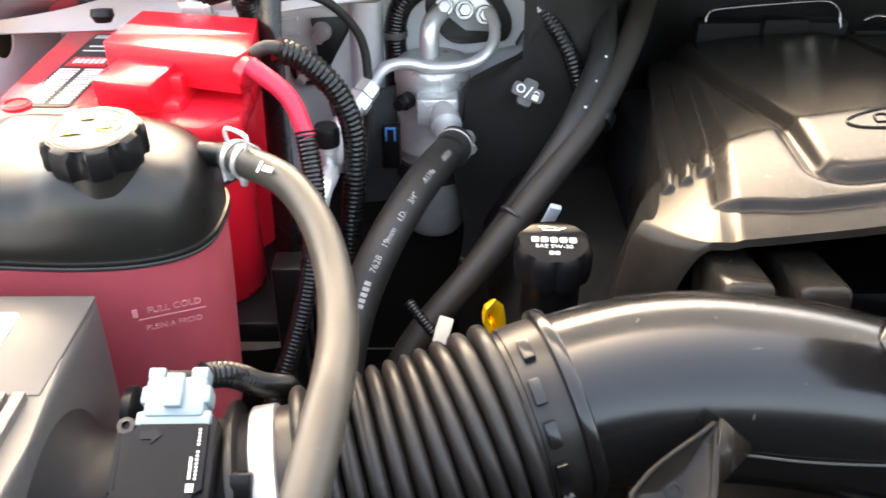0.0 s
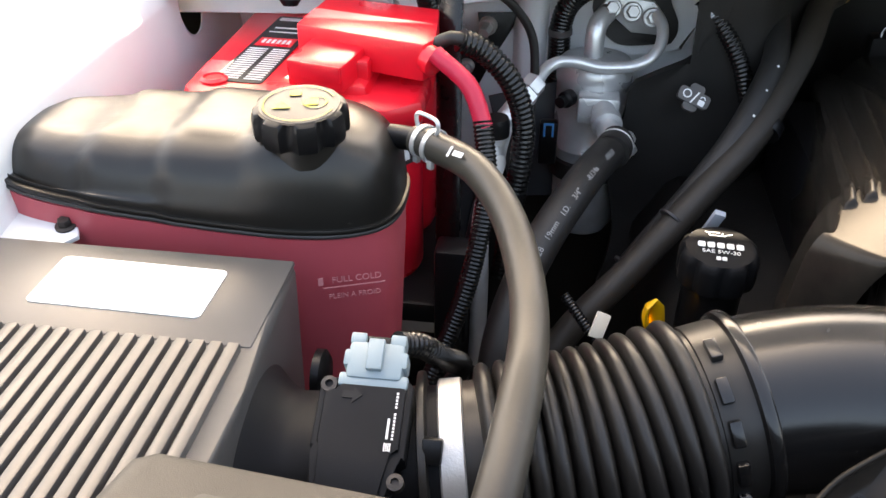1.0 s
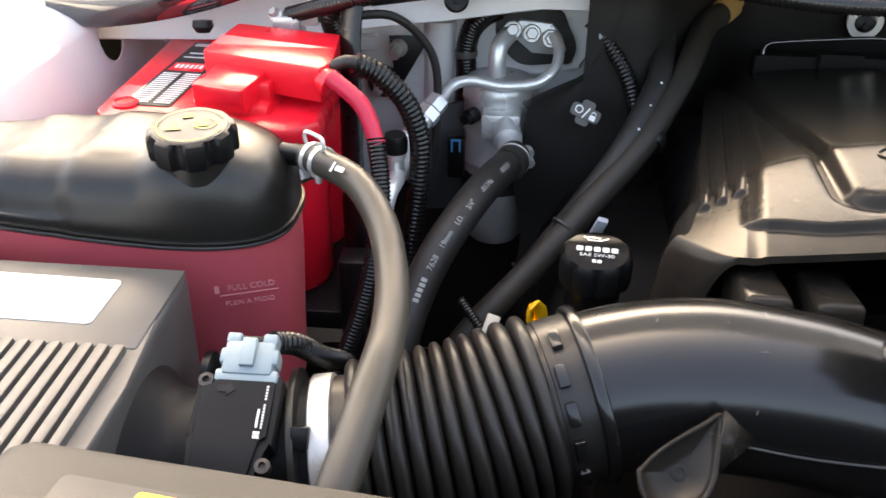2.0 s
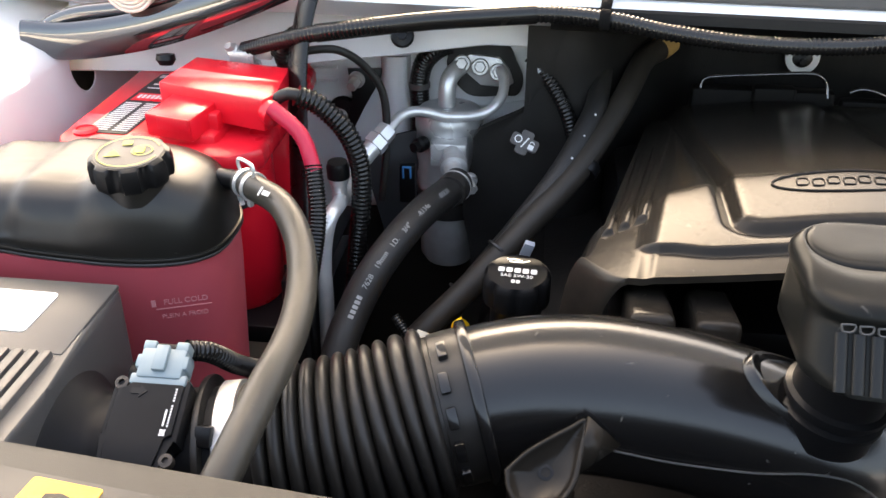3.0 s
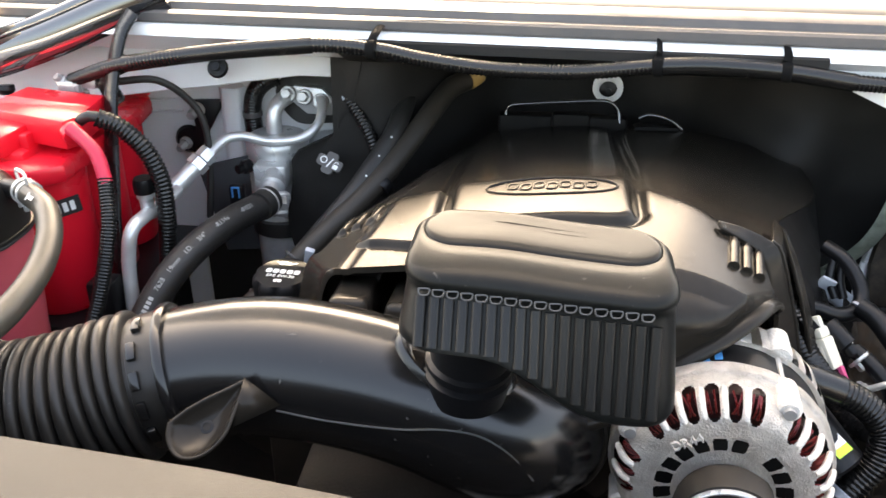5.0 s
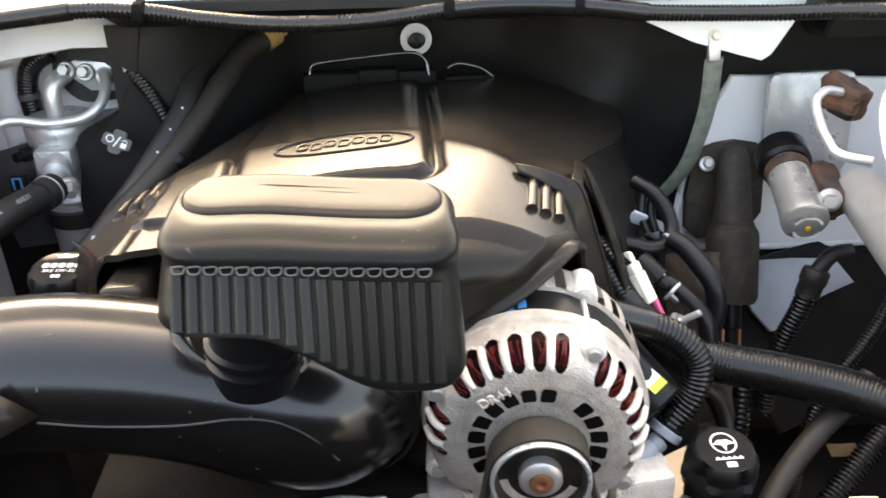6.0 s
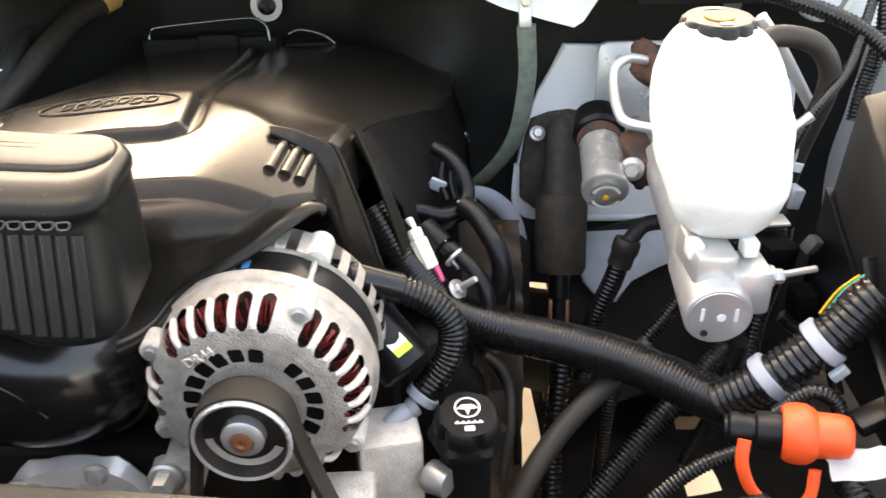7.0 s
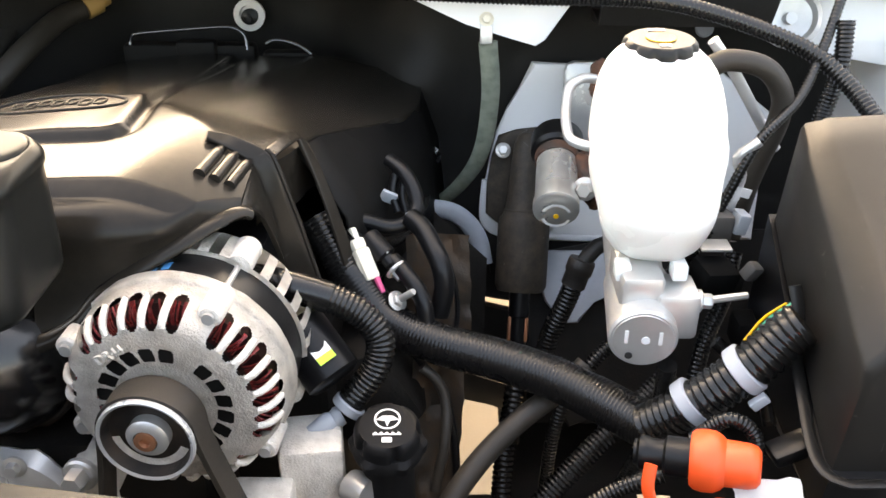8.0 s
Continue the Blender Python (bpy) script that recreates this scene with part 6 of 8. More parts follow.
for x, y, z in ((0.155, 0.74, 1.3205), (0.455, 0.74, 1.311), (0.583, 0.74, 1.309)):
    t = thing("cable_tie", (x, y, z), "black cable tie with a strap to the cowl", "cable tie", "cowl loom ties")
    part("band", lathe(bmesh.new(), (x - 0.004, y, z), (1, -0.15, 0), [(0.0095, 0), (0.0105, 0.001), (0.0105, 0.009), (0.0095, 0.010)], 20), M_TIE, t)
    bm = bmesh.new()
    sweep(bm, [(x, y + 0.006, z + 0.008), (x + 0.002, (y + cowl_y(x)) / 2, z + 0.014), (x + 0.004, cowl_y(x) + 0.03, 1.338)], 0.003, 8, flat=(0.0055, 0.002))
    part("strap", bm, M_TIE, t)
ring = thing("insulation_clip", (0.426, 1.02, 1.199), "white ring clip on the firewall insulation", "clip")
part("ring", lathe(bmesh.new(), (0.4255, 1.038, 1.203), (-0.05, -1, 0.1), [(0.019, 0), (0.021, 0.012), (0.013, 0.0135), (0.012, 0.006)], 32), M_LABEL, ring)
part("stud", lathe(bmesh.new(), (0.426, 1.035, 1.199), (-0.05, -1, 0.1), [(0.0125, 0), (0.0125, 0.008), (0.004, 0.010), (0.004, 0.015)], 20), M_BLACK, ring)


# ---- alternator ----
AC = Vector((0.4895, 0.346, 1.096))
alt = thing("alternator", (0.487, 0.40, 1.0), "bright cast aluminium alternator with slotted end frame", "alternator")
BACK = Vector((0.08, 0.996, 0.0)).normalized()


def polar(prof, seg, at, axis, skip, thick, turn=0.0):
    """A slotted dome: skip(i, k) leaves out the cell between angle i and ring k."""
    bm = bmesh.new()
    m = Matrix.Translation(at) @ frame_of(axis)
    vs = [[bm.verts.new(m @ Vector((r * math.cos(2 * math.pi * (i + turn) / seg), r * math.sin(2 * math.pi * (i + turn) / seg), h))) for i in range(seg)] for r, h in prof]
    for k in range(len(prof) - 1):
        for i in range(seg):
            if skip(i, k):
                continue
            j = (i + 1) % seg
            bm.faces.new((vs[k][i], vs[k][j], vs[k + 1][j], vs[k + 1][i]))
    bmesh.ops.solidify(bm, geom=list(bm.faces), thickness=thick)
    return bm


def refined(prof, step):
    # more rings along the same profile
    out = [prof[0]]
    for (r0, h0), (r1, h1) in zip(prof, prof[1:]):
        n = max(1, round(math.hypot(r1 - r0, h1 - h0) / step))
        out += [(r0 + (r1 - r0) * k / n, h0 + (h1 - h0) * k / n) for k in range(1, n + 1)]
    return out


prof = refined([(r * 1.075, h * 1.05) for r, h in [(0.020, 0.004), (0.0335, 0.003), (0.0365, 0.002), (0.0465, 0.001), (0.0490, 0.0), (0.0555, 0.0002), (0.0618, 0.0010), (0.0650, 0.0028), (0.0682, 0.0056), (0.0712, 0.0105), (0.0738, 0.0185), (0.0757, 0.028), (0.0765, 0.034), (0.079, 0.036), (0.079, 0.046)]], 0.0016)
ALONG = [0.0]
for (r0, h0), (r1, h1) in zip(prof, prof[1:]):
    ALONG.append(ALONG[-1] + math.hypot(r1 - r0, h1 - h0))
SLOTS, FINE = 30, 20


def near_ear(i):
    """True where the slot's place is taken by the foot of an ear."""
    a = 2 * math.pi * (i - i % FINE + 0.5 * FINE) / (FINE * SLOTS)
    v = frame_of(BACK) @ Vector((math.cos(a), math.sin(a), 0))
    t = math.degrees(math.atan2(v.z, v.x))
    return any(abs((t - e + 180) % 360 - 180) < 7 for e in (62, 152, -35, 205))


def in_slot(i, k):
    """Outer windows with round ends wrap over the shoulder; inner ones are fan-shaped."""
    r, v = 0.5 * (prof[k][0] + prof[k + 1][0]), 0.5 * (ALONG[k] + ALONG[k + 1])
    if r > 0.06:
        u = abs((i % FINE + 0.5) / FINE - 0.5) * 2 * math.pi * 0.074 / SLOTS
        w = 0.0046
        d = max(0.0, abs(v - WINDOW[0]) - WINDOW[1] + w)
        return math.hypot(u, d) < w and not near_ear(i)
    if 0.0365 < r < 0.0505 and not 6 <= i // 30 <= 6:
        u = abs((i % 30 + 0.5) / 30 - 0.5) * 2 * math.pi * r / SLOTS * 1.5
        return math.hypot(max(0.0, u - 0.0028 - 0.09 * (r - 0.0365)), max(0.0, abs(r - 0.0435) - 0.0040)) < 0.0018
    return False


low = min(range(len(prof)), key=lambda k: abs(prof[k][0] - 0.0648))
high = min(range(len(prof)), key=lambda k: abs(prof[k][0] - 0.0806))
WINDOW = (0.5 * (ALONG[low] + ALONG[high]), 0.5 * (ALONG[high] - ALONG[low]))
bm = polar(prof, FINE * SLOTS, AC, BACK, in_slot, 0.0055)
for v in bm.verts:
    v.co += 0.0005 * Vector(noise.noise_vector(v.co * 90))
ob = part("end_frame", bm, M_ALU, alt, angle=60)
mod = ob.modifiers.new("round", "BEVEL")
mod.width, mod.segments, mod.limit_method, mod.angle_limit = 0.0006, 2, "ANGLE", radians(60)
for k in range(SLOTS):
    if near_ear(FINE * k) or near_ear((FINE * k + FINE) % (FINE * SLOTS)):
        continue
    a = 2 * math.pi * (k + 1) / SLOTS
    v = frame_of(BACK) @ Vector((math.cos(a), math.sin(a), 0))
    bm = bmesh.new()
    sweep(bm, [AC + v * 0.0670 + BACK * 0.0020, AC + v * 0.0705 + BACK * 0.0036, AC + v * 0.0745 + BACK * 0.0078, AC + v * 0.0775 + BACK * 0.0140, AC + v * 0.0800 + BACK * 0.0215], lambda f: 0.0024 + 0.0005 * math.sin(math.pi * f), 10, 0.003)
    part("fin", bm, M_ALU, alt)
bm = lathe(bmesh.new(), AC + BACK * 0.020, BACK, [(0.060, 0), (0.073, 0.004), (0.073, 0.02)], 48)
wind = part("winding", bm, M_COPPER, alt, "dark red copper windings")
bm = bmesh.new()
rnd = random.Random(8)
for k in range(150):
    a = 2 * math.pi * (k + rnd.random()) / 150
    v, w = [frame_of(BACK) @ Vector((math.cos(a + d), math.sin(a + d), 0)) for d in (0, rnd.uniform(-0.09, 0.09))]
    sweep(bm, [AC + v * 0.060 + BACK * 0.0175, AC + (v + w) * 0.0345 + BACK * 0.0165, AC + w * 0.0765 + BACK * 0.0235], 0.0009, 5, 0.006)
part("wire_mesh", bm, M_WIRE, wind, "reddish lacquered wire")["kind"] = "stuff"
bm = lathe(bmesh.new(), AC + BACK * 0.010, BACK, [(0.054, 0), (0.054, 0.05)], 40)
part("rotor", bm, M_BLACK, alt)
bm = lathe(bmesh.new(), AC + BACK * 0.046, BACK, [(0.0805, 0), (0.0805, 0.036)], 64)
stat = part("stator", bm, M_BLACK, alt, "black laminated stator ring")
bq = Vector((math.cos(radians(100)) * BACK.y, -math.cos(radians(100)) * BACK.x, math.sin(radians(100))))
part("paint_mark", bars(on(AC + bq * 0.0806 + BACK * 0.060, bq, BACK), [(-0.005, 0, 0.007, 0.014), (0.005, 0.002, 0.006, 0.010)]), M_BLUE, stat, "blue paint mark")
bm = polar([(0.081, 0.0), (0.085, 0.0), (0.086, 0.004), (0.086, 0.010), (0.0855, 0.026), (0.082, 0.036), (0.06, 0.042), (0.02, 0.044)], 128, AC + BACK * 0.080, BACK, lambda i, k: k in (1, 2, 3, 4) and i % 4 in (0, 1), 0.005)
ob = part("rear_frame", bm, M_ALU, alt)
mod = ob.modifiers.new("round", "BEVEL")
mod.width, mod.segments, mod.limit_method, mod.angle_limit = 0.0012, 2, "ANGLE", radians(50)
for t in (62, 152, -35, 205):
    a = radians(t)
    q = Vector((math.cos(a) * BACK.y, -math.cos(a) * BACK.x, math.sin(a)))
    lug = part("ear", lathe(bmesh.new(), AC + q * 0.080 + BACK * 0.012, BACK, [(0.007, 0), (0.009, 0.002), (0.0095, 0.030), (0.007, 0.034)], 20), M_ALU, alt)
    part("through_bolt", lathe(bmesh.new(), AC + q * 0.080 + BACK * 0.0105, BACK, [(0.0045, -0.002), (0.0045, 0.001), (0.0025, 0.0011), (0.0025, 0.07)], 12), M_STEEL, lug)
    part("rear_ear", lathe(bmesh.new(), AC + q * 0.082 + BACK * 0.080, BACK, [(0.009, 0), (0.0105, 0.002), (0.0105, 0.028)], 20), M_ALU, alt)
TX = on(AC + Vector((-0.031, -0.0022, 0.046)), -BACK, (-0.5, 0, 0.85), 0)
words("cast_letters", "DR44", 0.0105, TX @ Matrix.Diagonal((1, 1, 6, 1)), M_ALU, alt)
pul = part("pulley", lathe(bmesh.new(), AC - BACK * 0.037, BACK, [(0.0335, 0), (0.0335, 0.003), (0.031, 0.005), (0.0305, 0.024), (0.0335, 0.026), (0.0335, 0.030), (0.015, 0.034)], 56, cap=(False, True)), M_IRON, alt, "grey belt pulley")
part("pulley_face", lathe(bmesh.new(), AC - BACK * 0.038, BACK, [(0.0335, 0.0), (0.031, 0.001), (0.029, 0.010), (0.014, 0.012)], 56, cap=(False, True)), M_IRON, pul)
part("pulley_rim", lathe(bmesh.new(), AC - BACK * 0.0385, BACK, [(0.0315, 0.008), (0.0315, 0.001), (0.0335, 0.0), (0.0345, 0.001), (0.0345, 0.004)], 56, cap=(False, False)), M_CAN, pul)
part("hub_nut", lathe(bmesh.new(), AC - BACK * 0.030, -BACK, [(0.015, -0.006), (0.015, 0.004), (0.012, 0.007), (0.0085, 0.0075), (0.008, 0.004)], 28), M_STEEL, pul)
part("shaft_end", lathe(bmesh.new(), AC - BACK * 0.030, -BACK, [(0.008, 0.0), (0.0078, 0.0085), (0.004, 0.009), (0.003, 0.006)], 20), M_COPPERY, pul)
# light on the lower side of the recess, laid in as a pale arc
bm = bmesh.new()
ring_flat(bm, on(AC - BACK * 0.0285, -BACK), 0.0285, 0.006, 190, 335)
part("pulley_crescent", bm, M_ALU, pul, "pale crescent for the lit lower side of the pulley recess")
mount = thing("alternator_bracket", (0.56, 0.40, 0.95), "cast aluminium alternator mounting bracket", "bracket")
bm = boxes(((0.580, 0.405, 0.985), (0.052, 0.05, 0.075), 0.005, pose(0, 0, 0, 0, 0, 8)), ((0.545, 0.36, 0.985), (0.05, 0.04, 0.03), 0.005))
part("block", bm, M_ALU, mount)
bm = boxes(((0.425, 0.375, 1.020), (0.03, 0.05, 0.03), 0.006), ((0.41, 0.40, 0.97), (0.03, 0.06, 0.10), 0.008))
part("foot", bm, M_ALU, mount)
for q in ((0.420, 0.342, 1.037), (0.549, 0.325, 1.005)):
    bm = hexbolt(bmesh.new(), q, (-0.1, -1, 0.1), 0.009, 0.016)
    part("bolt", bm, M_STEEL, mount)
bm = lathe(bmesh.new(), (0.612, 0.385, 0.985), (0.8, -0.6, 0), [(0.013, 0), (0.014, 0.004), (0.012, 0.02), (0.0, 0.021)], 24, cap=(True, False))
part("stub", bm, M_STEEL, mount)
# belt: up one side, over the pulley, down the other
bm = bmesh.new()
R = 0.0325
pts = [(AC.x - 0.075, 0, AC.z - 0.26), (AC.x - 0.055, 0, AC.z - 0.14), (AC.x - R - 0.004, 0, AC.z - 0.03)]
pts += [(AC.x - R * math.cos(radians(a)), 0, AC.z + R * math.sin(radians(a))) for a in (0, 30, 60, 90, 120, 150)]
pts += [(AC.x + R + 0.003, 0, AC.z - 0.018), (AC.x + 0.065, 0, AC.z - 0.12), (AC.x + 0.10, 0, AC.z - 0.26)]
line = spline(pts, 0.006)
y0, y1, th = AC.y - 0.034, AC.y - 0.012, 0.004
lps = []
for i, p in enumerate(line):
    t = (line[min(i + 1, len(line) - 1)] - line[max(i - 1, 0)]).normalized()
    nn = Vector((-t.z, 0, t.x))
    sk = -(p.x - AC.x) * BACK.x
    lps.append([(p.x + (y - AC.y) * BACK.x + nn.x * d, y + sk, p.z + nn.z * d) for y, d in ((y0, 0), (y1, 0), (y1, th), (y0, th))])
rings(bm, lps)
solo("drive_belt", bm, M_BROWN, "worn brown black drive belt round the pulley", "belt", angle=50)
bm = bmesh.new()
lathe(bm, (0.34, 0.33, 0.965), (0, -1, 0), [(0.055, 0), (0.058, 0.004), (0.058, 0.022), (0.05, 0.024), (0.045, 0.014), (0.02, 0.012), (0.02, 0.02), (0, 0.02)], 48, cap=(True, False))
pump = thing("water_pump", (0.34, 0.36, 0.95), "dull cast water pump flange behind the pulley", "water pump")
part("flange", lathe(bmesh.new(), (0.345, 0.362, 0.975), (0, -1, 0.1), [(0.050, 0), (0.066, 0.002), (0.068, 0.006), (0.064, 0.016), (0.040, 0.020)], 40, lambda t, r, k: r + (0.006 * max(0.0, math.cos(6 * t)) ** 4 if k in (1, 2) else 0)), M_CAN, pump)
for k in range(6):
    a = 2 * math.pi * k / 6 + 0.2
    part("bolt", hexbolt(bmesh.new(), (0.345 + 0.062 * math.cos(a), 0.352, 0.975 + 0.062 * math.sin(a)), (0, -1, 0.1), 0.006, 0.008), M_STEEL, pump)
solo("idler_pulley", bm, M_BLACK, "black grooved idler pulley below the duct", "pulley")
throttle = thing("throttle_body", (0.40, 0.45, 1.0), "dull cast throttle body behind the tube", "throttle body")
for q in ((0.452, 0.41, 1.060), (0.395, 0.44, 1.05)):
    part("bolt", hexbolt(bmesh.new(), q, (-0.2, -1, 0.3), 0.009, 0.016), M_STEEL, throttle)
bm = lathe(bmesh.new(), (0.385, 0.44, 1.06), (0.55, 0.6, -0.4), [(0.05, 0), (0.052, 0.01), (0.048, 0.06)], 36)
part("housing", bm, M_IRON, throttle)
TC, TA = Vector((0.336, 0.412, 1.072)), Vector((0.45, 0.85, -0.25)).normalized()
part("clamp_ring", lathe(bmesh.new(), TC, TA, [(0.044, 0), (0.0475, 0.001), (0.0485, 0.004), (0.0475, 0.008), (0.044, 0.009)], 56), M_BROWN, throttle, "brown stained clamp ring")
part("mount_ring", lathe(bmesh.new(), TC + TA * 0.014, TA, [(0.044, 0), (0.051, 0.001), (0.052, 0.004), (0.051, 0.012), (0.044, 0.013)], 56), M_RUST, throttle, "rusty mounting flange")

# starter-side canister with a white and lime label
can = thing("black_canister", (0.60, 0.45, 1.02), "black cylinder with a white and lime label", "canister")
cx = Vector((0.55, -0.45, -0.55)).normalized()
bm = lathe(bmesh.new(), Vector((0.565, 0.455, 1.095)), cx, [(0.020, 0), (0.024, 0.004), (0.024, 0.055), (0.020, 0.058)], 28)
part("body", bm, M_BLACK, can)
lm = on(Vector((0.565, 0.455, 1.095)) + cx * 0.040 + Vector((0.0, -0.0115, 0.0215)), (0, -0.5, 0.87), cx)
part("label", bars(lm, [(0, -0.004, 0.015, 0.020)]), M_LABEL, can)
part("lime_label", bars(lm @ pose(0, 0.0095, 0), [(0, 0, 0.015, 0.007)]), M_LIME, can)

# power steering reservoir
ps = thing("steering_reservoir", (0.643, 0.39, 0.85), "black power steering reservoir neck and cap", "steering fluid cap")
pax = Vector((0.02, -0.16, 1)).normalized()
P0 = Vector((0.644, 0.390, 1.021))
bm = lathe(bmesh.new(), P0 - pax * 0.17, pax, [(0.024, 0), (0.022, 0.12), (0.020, 0.17)], 28)
part("neck", bm, M_CAPB, ps)
bm = lathe(bmesh.new(), P0, pax, [(0.022, 0), (0.0265, 0.002), (0.0268, 0.018), (0.0255, 0.023), (0.0225, 0.0255), (0.0, 0.026)], 72, lambda t, r, k: r - (0.0045 * max(0, math.cos(5 * t)) ** 4 if 0 < k < 4 else 0), (True, False))
pcap = part("cap", bm, M_CAPB, ps)
part("grip_ring", lathe(bmesh.new(), P0, pax, [(0.022, -0.003), (0.0285, -0.002), (0.0290, 0.006), (0.0262, 0.010)], 72, lambda t, r, k: r + (0.0028 * max(0, math.cos(6 * t)) ** 2 if k in (1, 2) else 0)), M_CAPB, pcap)
PM = on(P0 + pax * 0.0263, pax, (0, 1, 0), 2)
bm = bmesh.new()
ring_flat(bm, PM @ pose(0, 0.006, 0), 0.0105, 0.0016)
plate(bm, [(-0.009, -0.001), (-0.004, 0.003), (0.004, 0.003), (0.009, -0.001), (0.002, -0.002), (0, -0.008), (-0.002, -0.002)], 0.0003, PM @ pose(0, 0.006, 0))
plate(bm, rounded(0.008, 0.005, 0.001), 0.0003, PM @ pose(0, -0.015, 0))
for k in range(5):
    plate(bm, [(-0.002, 0), (0.002, 0), (0.0, 0.002)], 0.0003, PM @ pose(-0.009 + 0.0045 * k, -0.009, 0))
plate(bm, [(-0.011, -0.0002), (0.011, -0.0002), (0.011, -0.0012), (-0.011, -0.0012)], 0.0003, PM @ pose(0, -0.009, 0))
part("cap_print", bm, M_PRINT, pcap)


# ---- brake side ----
mc = thing("brake_master_cylinder", (0.845, 0.50, 1.08), "silver brake master cylinder with a white fluid reservoir", "master cylinder")
ma = Vector((0.10, 1, 0.07)).normalized()
F0 = Vector((0.842, 0.412, 1.110))
bm = lathe(bmesh.new(), F0, ma, [(0.0250, 0), (0.0268, 0.002), (0.0268, 0.075), (0.024, 0.085), (0.024, 0.26)], 48)
box(bm, F0 + Vector((0.028, 0.030, 0.012)), (0.034, 0.040, 0.040), 0.005)
box(bm, F0 + Vector((0.0, 0.045, 0.03)), (0.034, 0.06, 0.03), 0.005)
part("cylinder", bm, M_ALUS, mc)
part("end_plug", lathe(bmesh.new(), F0 - ma * 0.0008, ma, [(0.0, 0), (0.0232, 0.0), (0.0238, 0.001)], 48, cap=(False, True)), M_STEEL, mc)
part("centre_mark", lathe(bmesh.new(), F0 - ma * 0.0016 + Vector((0.002, 0, 0.0)), ma, [(0.0, 0), (0.0035, 0.0), (0.0035, 0.001)], 16, cap=(False, True)), M_LABEL, mc)
part("plug_hole", lathe(bmesh.new(), F0 - ma * 0.0016 + Vector((-0.010, 0, -0.014)), ma, [(0.0, 0), (0.003, 0.0), (0.003, 0.001)], 16, cap=(False, True)), M_INK, mc)
EM = on(F0 - ma * 0.0016, -ma)
for x in (0.013, -0.013):
    part("stamped_bar", bars(EM, [(x, 0.003, 0.003, 0.012)], 0.0006), M_PRINT, mc)
bm = hexbolt(bmesh.new(), F0 + Vector((0.044, 0.022, 0.022)), (1, -0.1, 0), 0.006, 0.010)
sweep(bm, [F0 + Vector((0.05, 0.022, 0.022)), F0 + Vector((0.085, 0.03, 0.022))], 0.003, 8)
part("bleed_bolt", bm, M_STEEL, mc)
# reservoir: a tall lobed bottle leaning back
bm = bmesh.new()
A, Bq = Vector((0.864, 0.578, 1.274)), Vector((0.849, 0.436, 1.180))
ax = (Bq - A)
L = ax.length
ax.normalize()
sx = Vector((1, 0.02, 0))
sx = (sx - ax * sx.dot(ax)).normalized()
nz = sx.cross(ax)
nz = nz if nz.z > 0 else -nz
lv = [(-0.016, 0.014, 0.012), (-0.012, 0.030, 0.022), (-0.003, 0.0415, 0.030), (0.008, 0.0480, 0.034), (0.022, 0.0530, 0.037), (0.040, 0.0560, 0.039), (0.058, 0.0575, 0.0395), (0.072, 0.0582, 0.040), (0.082, 0.0570, 0.0395), (0.092, 0.0565, 0.040), (0.104, 0.0575, 0.041), (0.118, 0.0560, 0.041), (0.135, 0.0520, 0.0405), (0.150, 0.0490, 0.040), (0.166, 0.0465, 0.039), (0.178, 0.0430, 0.037), (0.188, 0.0370, 0.034), (0.1955, 0.0280, 0.028), (0.1995, 0.014, 0.014)]
loops = []
for s, w, h in lv:
    c = A + ax * (s * L / 0.197)
    lp = []
    for k in range(56):
        t = 2 * math.pi * k / 56
        cc, ss = math.cos(t), math.sin(t)
        r = (abs(cc) ** 3.2 + abs(ss) ** 3.2) ** (-1 / 3.2)
        lp.append(c + sx * (0.002 + 0.925 * w * r * cc) + nz * (h * r * ss))
    loops.append(lp)
rings(bm, loops)
part("reservoir", bm, M_WHITE, mc, "milky white plastic fluid bottle")
BC = on((0.865, 0.566, 1.302), (0, -0.05, 1), (0, 1, 0), 0)
bm = lathe(bmesh.new(), (0.865, 0.567, 1.278), (0, -0.05, 1), [(0.027, 0), (0.031, 0.002), (0.0315, 0.005), (0.0315, 0.017), (0.030, 0.022), (0.027, 0.024), (0.0, 0.024)], 80, lambda t, r, k: r - (0.0025 * max(0, math.cos(10 * t)) ** 2 if 0 < k < 5 else 0), (True, False))
bcap = part("cap", bm, M_BOX, mc, "grey black scalloped cap with a yellow mark")
bm = lathe(bmesh.new(), BC @ Vector((0, 0, 0.0002)), (0, -0.05, 1), [(0.0, 0), (0.0125, 0), (0.0125, 0.0008)], 28, cap=(False, True))
part("cap_mark", bm, M_YEL, bcap)
for spec in ((0, -0.019, 0.009, 0.005), (0, 0.020, 0.014, 0.004)):
    part("cap_print", bars(BC @ pose(0, 0, 0.0006), [spec]), M_PRINT, bcap)
for x in (0.828, 0.872):
    bm = boxes(((x, 0.448, 1.152), (0.012, 0.016, 0.014), 0.002))
    part("foot", bm, M_WHITE, mc)

# white bracket panel and the parts behind
bm = bmesh.new()
plate(bm, [(-0.0223, 0.0781), (0.20, 0.066), (0.26, 0.02), (0.26, -0.143), (0.062, -0.143), (-0.0594, -0.1357), (-0.072, -0.128), (-0.077, -0.112), (-0.077, -0.085), (-0.0696, -0.0425), (-0.0619, -0.0047), (-0.0504, 0.0219), (-0.0372, 0.0448)], 0.012, on((0.81, 0.842, 1.118), (0, -1, 0.12)), 0.005)
solo("brake_panel", bm, M_PAINT, "white painted pedal bracket panel on the firewall", "panel", kind="structure")
bm = bmesh.new()
plate(bm, rounded(0.10, 0.12, 0.01), 0.01, on((0.872, 0.815, 1.145), (0, -1, 0.12)), 0.003)
